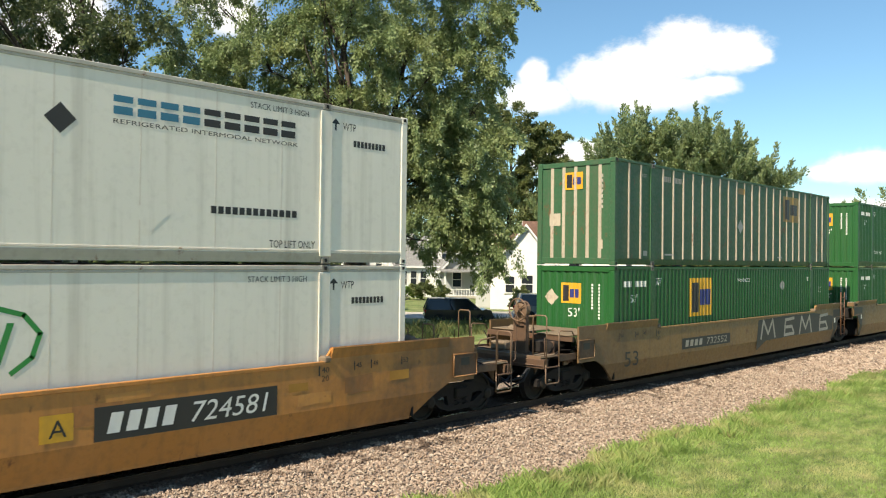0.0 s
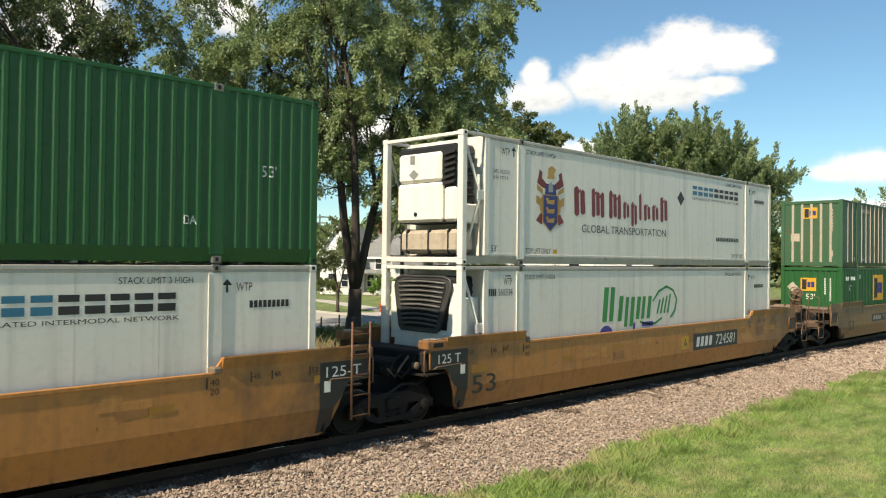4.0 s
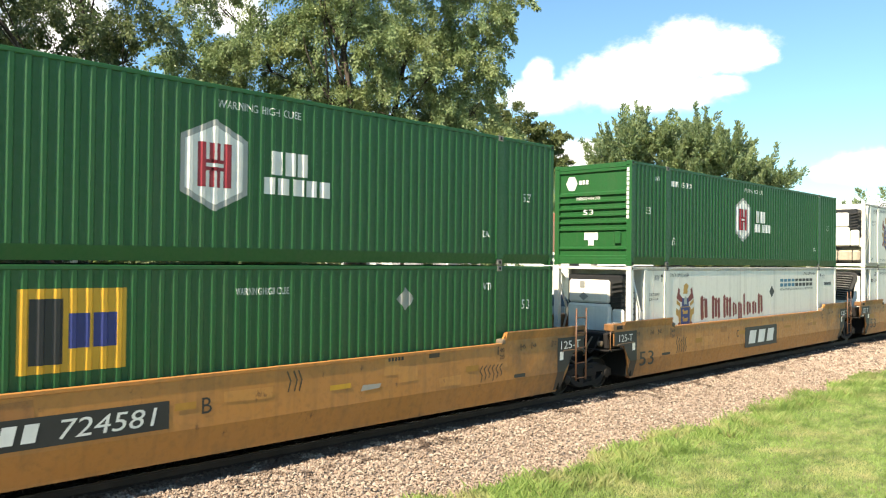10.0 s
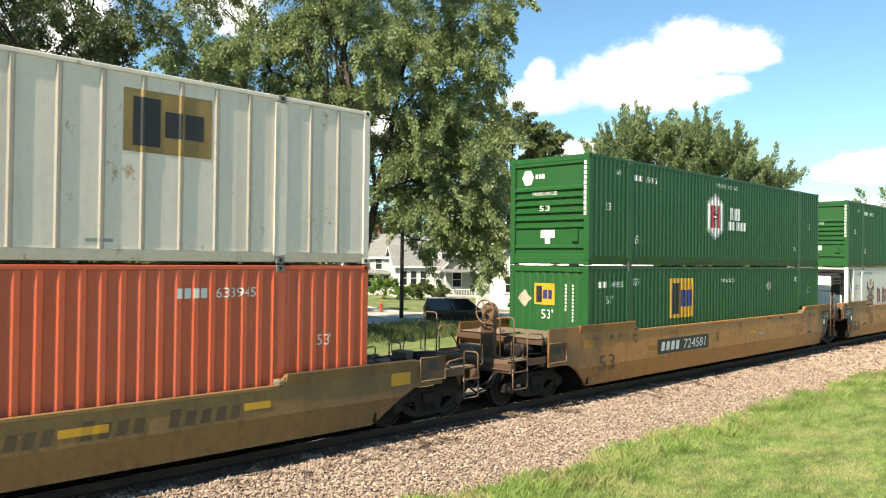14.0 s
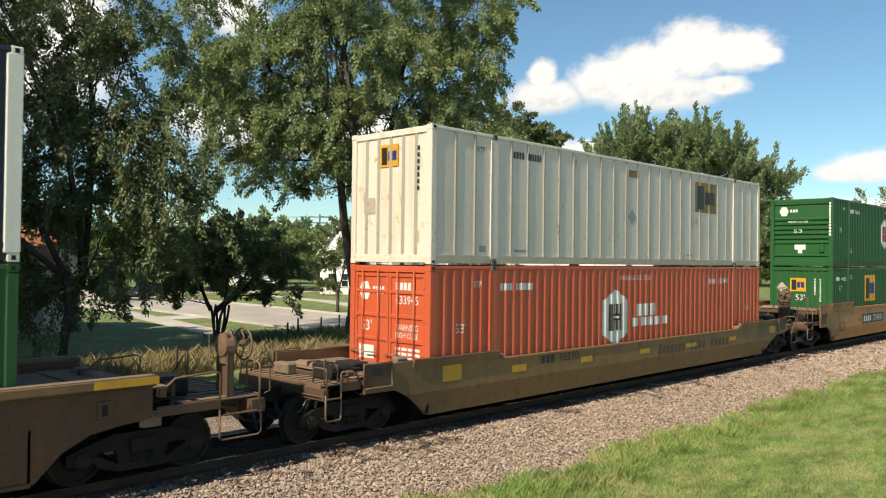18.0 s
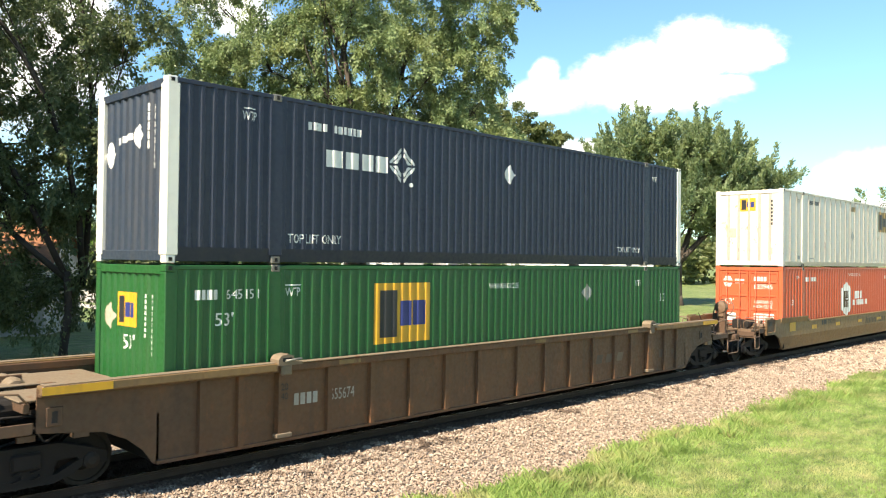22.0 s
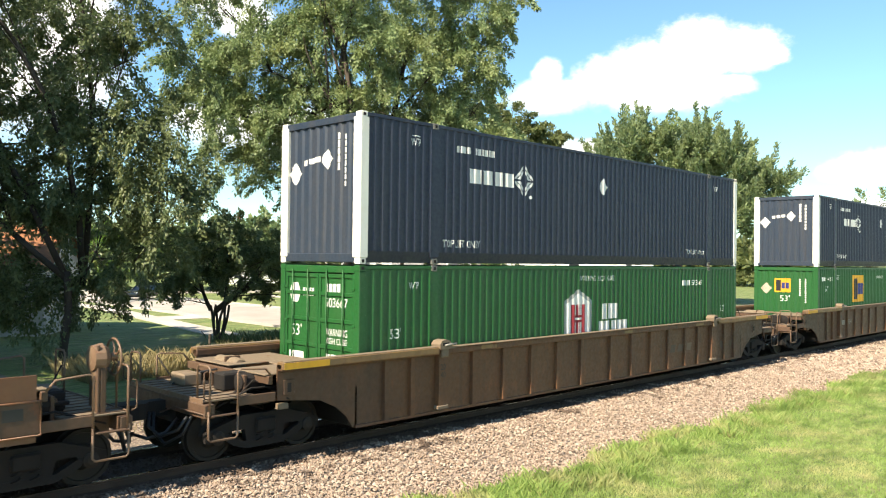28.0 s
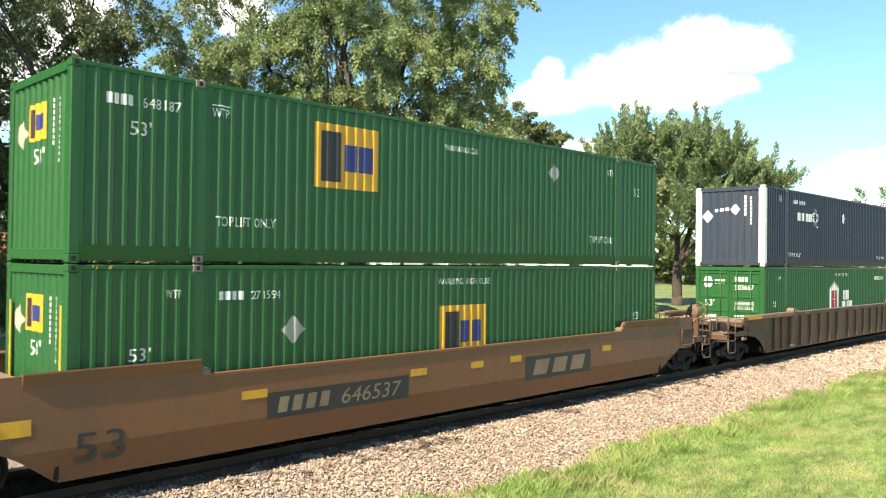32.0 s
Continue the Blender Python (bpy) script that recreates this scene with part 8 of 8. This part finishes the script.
TYRE = plain("tyre_rubber", (0.02, 0.02, 0.02), 0.85, 0, 0.3, 20)
RIM = plain("alloy_rim", (0.45, 0.45, 0.46), 0.35, 0.8, 0.2)
LAMPRED = plain("lamp_red", (0.35, 0.02, 0.02), 0.25, 0, 0.1)
LAMPCLEAR = plain("lamp_clear", (0.75, 0.75, 0.72), 0.15, 0, 0.1)


def vehicle(name, label, at, color, length, height, nose, glass_from, glass_to, boot):
    """A parked car: body, glasshouse, wheels, lamps. The nose points to -x."""
    car = thing(name, label, "car", "parked cars", at)
    body = bpy.data.materials.new("car_paint")
    body.use_nodes = True
    b = body.node_tree.nodes["Principled BSDF"]
    b.inputs["Base Color"].default_value, b.inputs["Roughness"].default_value, b.inputs["Coat Weight"].default_value = (*color, 1), 0.35, 0.6
    L, belt, w = length / 2, height * 0.56, 0.90
    side = [(-L, 0.34), (-L + 0.04, 0.62), (-L + 0.14, nose - 0.08), (-L + 0.5, nose), (glass_from - 0.1, belt), (boot, belt + 0.02), (L - 0.12, belt - 0.02), (L, 0.62), (L - 0.03, 0.34), (L - 0.25, 0.24), (-L + 0.25, 0.24)]
    part("body", Geo().prism(side, "y", -w, w), body, car)
    roof0, roof1 = glass_from + 0.85, glass_to - 0.3
    tw = w - 0.17
    top = height
    v = [(glass_from, -w + 0.03, belt), (glass_to, -w + 0.03, belt), (roof1, -tw, top), (roof0, -tw, top), (glass_from, w - 0.03, belt), (glass_to, w - 0.03, belt), (roof1, tw, top), (roof0, tw, top)]
    part("glasshouse", Geo().add(v, [(0, 1, 2, 3), (4, 7, 6, 5), (0, 3, 7, 4), (1, 5, 6, 2), (3, 2, 6, 7), (0, 4, 5, 1)]), GLASS, car)
    part("roof", Geo().box(roof0 - 0.02, roof1 + 0.02, -tw - 0.01, tw + 0.01, top - 0.035, top + 0.02, 0.02), body, car)
    for s in (-1, 1):
        for x, t in ((glass_from, roof0), (glass_to, roof1), ((glass_from + glass_to) / 2, (roof0 + roof1) / 2)):
            part("pillar", Geo().tube([(x, s * (w - 0.02), belt), (t, s * (tw + 0.01), top)], 0.045, 6), body, car)
        part("side_mirror", Geo().box(glass_from + 0.25, glass_from + 0.42, min(s * w, s * (w + 0.2)), max(s * w, s * (w + 0.2)), belt, belt + 0.15, 0.03), body, car)
        part("headlamp", Geo().box(-L - 0.005, -L + 0.25, min(s * 0.55, s * 0.86), max(s * 0.55, s * 0.86), 0.60, 0.74, 0.03), LAMPCLEAR, car)
        part("tail_lamp", Geo().box(L - 0.1, L + 0.008, min(s * 0.62, s * 0.88), max(s * 0.62, s * 0.88), 0.68, 0.95, 0.03), LAMPRED, car)
        for x in (-L * 0.62, L * 0.60):
            wh = part("wheel", Geo().lathe([(s * 0.70, 0.22), (s * 0.70, 0.31), (s * 0.73, 0.33), (s * 0.90, 0.33), (s * 0.93, 0.30), (s * 0.93, 0.21)], "y", (x, 0, 0.33), 18), TYRE, car)
            part("rim", Geo().lathe([(s * 0.88, 0.21), (s * 0.925, 0.19), (s * 0.93, 0.06), (s * 0.94, 0.03)], "y", (x, 0, 0.33), 14), RIM, wh)
    part("bumper", Geo().box(-L - 0.04, -L + 0.2, -0.86, 0.86, 0.34, 0.54, 0.04), body, car)
    part("bumper", Geo().box(L - 0.2, L + 0.05, -0.86, 0.86, 0.36, 0.58, 0.04), body, car)
    return car


vehicle("parked_car", "dark grey parked estate car on the driveway", facing(1.0, 50.3, 184), (0.018, 0.02, 0.022), 4.3, 1.58, 0.95, -1.35, 2.15, 2.0)
vehicle("parked_minivan", "silver-blue parked minivan in front of a house", facing(7.3, 54.0, 182), (0.20, 0.24, 0.26), 4.8, 1.75, 0.98, -1.55, 2.3, 2.15)
vehicle("parked_car", "dark sedan parked in the street", facing(-28.0, 75.0, 72), (0.008, 0.008, 0.01), 4.6, 1.45, 0.85, -1.0, 1.7, 1.5)


CENTRE_TREE = [(24.1, 36.9, 14.0, 2.8, 2.4), (26.6, 34.3, 15.6, 3.4, 2.8), (29.2, 31.6, 14.4, 3.2, 2.4), (31.4, 29.4, 14.6, 2.2, 2.6), (31.9, 28.9, 17.2, 2.2, 2.2), (22.2, 38.6, 17.2, 1.8, 1.6), (25.8, 35.1, 11.6, 2.4, 1.8), (28.6, 32.3, 11.4, 2.8, 2.1), (30.4, 30.4, 10.2, 2.4, 2.0),
               (23.4, 37.5, 11.3, 2.1, 1.8), (22.6, 38.3, 8.8, 1.4, 1.6), (25.0, 35.9, 8.8, 1.4, 0.8), (30.4, 30.4, 6.6, 1.4, 1.6), (31.4, 29.4, 7.8, 1.5, 1.7), (27.7, 33.2, 19.0, 5.0, 2.6), (31.5, 29.3, 4.8, 0.9, 1.3), (29.6, 31.2, 7.9, 1.1, 1.4)]
CENTRE_LOW = [(21.6, 39.2, 11.6, 1.6, 1.6), (23.6, 37.2, 9.6, 1.5, 1.2), (24.2, 36.6, 7.4, 0.9, 0.9), (27.0, 34.0, 8.4, 1.5, 1.1), (28.0, 33.0, 9.2, 1.8, 1.3), (28.8, 32.2, 6.6, 1.0, 1.1), (25.9, 35.1, 7.2, 1.0, 0.9), (30.9, 29.8, 5.4, 1.1, 1.3), (22.2, 38.6, 13.2, 1.6, 1.4),
              (29.9, 30.5, 8.3, 2.0, 1.5), (31.2, 29.2, 6.2, 1.6, 1.8), (32.0, 28.6, 8.8, 1.6, 2.2), (30.6, 29.9, 4.4, 1.1, 1.2), (29.0, 31.4, 9.6, 1.8, 1.3), (31.7, 29.0, 11.8, 1.6, 1.6), (28.6, 32.0, 5.2, 0.8, 1.2), (29.4, 31.2, 4.8, 0.9, 1.4), (21.0, 39.8, 14.2, 1.5, 1.6),
              (32.4, 28.4, 5.4, 1.2, 1.5), (32.5, 28.3, 3.8, 0.9, 1.2), (32.3, 28.5, 2.6, 0.6, 0.8), (31.6, 29.0, 4.0, 0.8, 1.0), (25.2, 35.6, 10.1, 1.5, 1.1), (26.4, 34.5, 9.8, 1.3, 1.0), (24.4, 36.4, 10.4, 1.2, 1.0)]
tree("elm_tree", "tall elm with drooping leafy twigs and a forked trunk", (27.1, 33.3, GRASS_Z), 1, CENTRE_TREE + CENTRE_LOW, LEAF, 0.155, 9.4, 0.75, 3, 1.6, 340, (0.05, -0.05), 2.5, 0.40)
LEFT_TREE = [(11.2, 33.1, 11.9, 2.5, 2.5), (13.6, 30.7, 11.6, 2.3, 2.1), (10.9, 33.4, 8.2, 2.5, 2.5), (13.1, 31.2, 8.0, 2.1, 2.1), (14.5, 29.7, 9.0, 1.4, 1.6), (14.7, 29.5, 6.9, 1.2, 1.1), (11.0, 33.3, 4.6, 2.2, 2.0), (12.8, 31.3, 5.0, 1.9, 1.7), (11.7, 32.5, 15.6, 5.0, 2.7)]
LEFT_LOW = [(13.7, 30.4, 3.4, 1.4, 1.2), (10.5, 33.7, 2.2, 1.6, 1.6), (12.2, 32.2, 2.2, 1.3, 1.2), (14.8, 29.4, 4.9, 1.0, 0.9), (8.6, 33.6, 6.0, 2.6, 2.6), (8.0, 33.4, 10.5, 3.0, 3.0), (6.5, 32.0, 14.0, 3.0, 2.6), (9.4, 33.8, 1.4, 1.2, 1.4), (10.4, 33.0, 1.5, 1.6, 1.2), (12.0, 31.9, 1.6, 1.4, 1.1), (14.9, 29.2, 5.8, 1.3, 1.3), (13.8, 30.3, 6.3, 1.6, 1.5), (14.2, 30.0, 4.2, 1.3, 1.0), (12.0, 32.3, 6.6, 1.8, 1.6)]
tree("elm_tree", "dark spreading elm with hanging twigs beside the track", (11.36, 31.2, GRASS_Z), 2, LEFT_TREE + LEFT_LOW, LEAFSHADE, 0.15, 7.2, 0.85, 4, 1.5, 270, (0.4, 0.0), 3.4, 0.21)
# unseen elms left of the view, added to shade the lawn beyond the track
SHADE = [(4.6, 31.0, 8.0, 2.8, 2.6), (2.2, 30.4, 10.0, 3.0, 3.0), (3.6, 31.5, 12.5, 3.2, 2.4), (1.5, 32.0, 6.5, 3.0, 2.4), (4.2, 30.4, 5.0, 2.0, 1.6), (3.0, 33.6, 7.5, 2.6, 2.4), (4.4, 34.2, 10.0, 2.4, 2.2)]
tree("elm_tree", "unseen dark elm added to shade the lawn", (3.0, 31.2, GRASS_Z), 1, SHADE, LEAFDARK, 0.34, 7.0, 0.4, 14, 1.4, 100, (0, 0), 3.6, 0.4)
SHADE = [(-2.2, 21.6, 8.0, 3.4, 3.2), (-4.6, 23.2, 10.5, 3.4, 3.0), (-1.6, 24.0, 5.4, 2.8, 2.2), (-3.2, 20.6, 4.6, 2.6, 2.0), (-4.5, 21.0, 13.0, 3.0, 2.4), (-2.0, 22.8, 11.4, 2.6, 2.2)]
tree("elm_tree", "unseen dark elm added to shade the lawn", (-3.2, 22.2, GRASS_Z), 1, SHADE, LEAFDARK, 0.40, 7.0, 0.4, 16, 1.4, 80, (0, 0), 3.6, 0.42)
SHADE = [(-5.6, 29.6, 9.0, 3.6, 3.4), (-3.2, 31.4, 12.0, 3.2, 2.8), (-7.4, 31.6, 12.6, 3.4, 3.0), (-4.6, 28.4, 5.6, 2.8, 2.2), (-5.2, 32.6, 6.6, 3.0, 2.6)]
tree("elm_tree", "unseen tall dark elm added to shade the lawn", (-5.2, 30.4, GRASS_Z), 1, SHADE, LEAFDARK, 0.40, 7.0, 0.4, 18, 1.4, 80, (0, 0), 3.8, 0.45)
SHADE = [(-10.5, 23.0, 8.0, 3.6, 3.4), (-12.0, 25.0, 12.0, 3.4, 3.0), (-9.4, 24.6, 14.6, 3.4, 2.8), (-10.0, 21.4, 11.4, 3.0, 2.6), (-9.0, 26.0, 10.0, 3.0, 2.6)]
tree("elm_tree", "unseen tall dark elm added to shade the lawn", (-10.2, 24.0, GRASS_Z), 1, SHADE, LEAFDARK, 0.40, 7.0, 0.4, 17, 1.4, 80, (0, 0), 3.8, 0.45)
SHADE = [(4.6, 37.4, 6.8, 2.8, 2.6), (3.0, 38.6, 10.0, 3.2, 3.0), (5.2, 39.4, 12.6, 2.8, 2.4), (1.6, 36.4, 12.2, 3.0, 2.6), (4.0, 36.0, 4.6, 2.2, 1.8), (2.2, 39.2, 14.6, 2.8, 2.2)]
tree("elm_tree", "unseen dark elm added to shade the lawn", (3.2, 37.8, GRASS_Z), 1, SHADE, LEAFDARK, 0.40, 8.0, 0.4, 19, 1.4, 80, (0, 0), 3.6, 0.42)
SHADE = [(-0.5, 42.0, 6.5, 3.6, 3.2), (2.5, 44.0, 9.0, 3.6, 3.0), (-1.5, 44.5, 10.0, 3.4, 3.0), (2.0, 40.5, 4.5, 2.4, 2.0), (-4.0, 43.0, 7.0, 3.0, 2.6)]
tree("elm_tree", "unseen dark elm added to shade the ground by the garage", (-0.5, 43.0, GRASS_Z), 1, SHADE, LEAFDARK, 0.34, 6.0, 0.4, 15, 1.4, 90, (0, 0), 3.6, 0.4)
SHRUB = [(20.3, 34.8, 4.1, 2.1, 1.4), (19.3, 35.8, 2.7, 1.6, 1.1), (21.7, 33.4, 3.0, 1.8, 1.4), (20.9, 34.2, 2.3, 1.5, 0.7), (18.9, 36.2, 1.4, 1.0, 0.6), (22.2, 32.9, 1.7, 1.0, 0.6)]
tree("crabapple_tree", "small dark multi-stemmed crabapple tree on the lawn", (20.07, 35.1, GRASS_Z), 6, SHRUB, LEAFSHADE, 0.15, 20.0, 0.3, 5, 0.85, 200, (0.1, 0.0), 1.6, 0.17)
POPLAR = [(65.4, 40.4, 13.4, 2.4, 2.4), (67.2, 38.6, 13.7, 2.4, 2.2), (69.8, 36.0, 13.0, 3.6, 3.0), (72.4, 33.3, 11.6, 3.5, 2.7), (74.6, 31.0, 10.2, 2.4, 1.8), (69.1, 36.7, 8.0, 6.0, 4.1), (64.9, 41.0, 9.8, 2.4, 3.2), (62.7, 43.3, 8.4, 2.2, 2.4), (61.4, 44.6, 6.4, 2.2, 2.2), (72.8, 32.9, 7.5, 4.1, 3.0)]
tree("maple_tree", "broad silver-green maple behind the houses", (69.0, 36.7, GRASS_Z), 1, POPLAR, LEAFBLUE, 0.27, 9.5, -0.5, 6, 1.7, 230, (0, 0), 4.0, 0.5)
BEHIND = [(x * 1.35, y * 1.35, 3.4 + (z - 3.4) * 1.35, r * 1.35, h * 1.35) for x, y, z, r, h in ((46.5, 38.3, 12.5, 2.4, 2.4), (48.3, 36.4, 12.4, 1.3, 1.0), (48.0, 36.7, 9.9, 2.0, 2.4), (46.3, 38.5, 6.9, 2.4, 3.2), (44.8, 39.9, 14.0, 1.8, 1.8))]
tree("elm_tree", "dark elm behind the brown-roofed house", (62.9, 51.3, GRASS_Z), 1, BEHIND, LEAFDARK, 0.28, 9.0, 0.3, 7, 1.4, 180, (0, 0), 3.6, 0.35)
FARTREE = [(121.1, 33.7, 11.5, 3.1, 2.0), (118.3, 36.5, 9.0, 3.6, 2.4), (120.0, 35.0, 5.0, 4.0, 3.0)]
tree("maple_tree", "distant green tree beyond the train", (120.0, 35.0, GRASS_Z), 1, FARTREE, LEAFBLUE, 0.35, 2.2, 0.0, 8, 1.8, 140, (0, 0), 3.0, 0.3)
SMALL = [(37.2, 47.6, 4.4, 1.3, 1.3), (37.6, 47.1, 3.2, 1.2, 1.1), (36.9, 47.9, 2.6, 1.0, 0.9), (37.2, 47.6, 5.6, 0.9, 0.9)]
tree("young_maple", "small dark green tree in front of a gabled house", (37.2, 47.6, GRASS_Z), 1, SMALL, LEAFSHADE, 0.2, 9.0, 0.2, 12, 1.0, 120, (0, 0), 1.8, 0.12)
MID = [(27.8, 71.6, 4.0, 3.0, 2.0), (30.6, 68.8, 4.6, 2.5, 2.0), (29.6, 69.8, 2.1, 1.5, 1.2)]
tree("maple_tree", "bright green young tree along the street", (29.0, 70.0, GRASS_Z), 1, MID, LEAFBRIGHT, 0.24, 3.5, 0.1, 9, 1.2, 160, (0, 0), 1.8, 0.2)


def far_woods(name, label, spots, leaf_m, size, seed, clumps=1.6):
    """A far belt of trees as one mass of leaf clumps."""
    rg = np.random.default_rng(seed)
    c, a = crown_points(spots, clumps, 0.05, rg, 2.0, 46)
    tagged(part(name, leaves(c, a, size, rg), leaf_m), label, "trees", kind="stuff")


rw = np.random.default_rng(21)
belt = []
for k in range(46):
    az = radians(12 + 1.35 * k)
    far = 150 + 25 * rw.random()
    belt.append((far * math.sin(az), far * math.cos(az), 2.5 + 2 * rw.random(), 5.5 + 2 * rw.random(), 4.5 + 2.0 * rw.random()))
far_woods("far_woods", "distant belt of green trees", belt, LEAFDARK, 1.1, 22, 1.5)
street_trees = []
for k in range(26):
    az = radians(14 + 1.15 * k)
    far = 96 + 14 * rw.random()
    street_trees.append((far * math.sin(az), far * math.cos(az), 2.6 + 2.2 * rw.random(), 3.6, 3.4))
far_woods("far_woods", "green trees behind the houses along the street", street_trees, LEAF, 0.75, 23, 2.6)


# ---- what moves ----
def motions():
    times = RUN_T
    for ob, x, z in TRAIN:
        walk(ob, [(t, pose(x + run(t), TRACK_Y, z)) for t in times])
    fine = [0.1 * k for k in range(321)]
    turn = [(t, math.degrees((run(t) - run(0)) / 0.42)) for t in fine]
    for ob, x in WHEELS:
        walk(ob, [(t, pose(x, 0, 0.42, 0, a, 0)) for t, a in turn])
    for ob, start, end in CLOUDS:
        walk(ob, [(0.0, start), (SECONDS, end)])


motions()
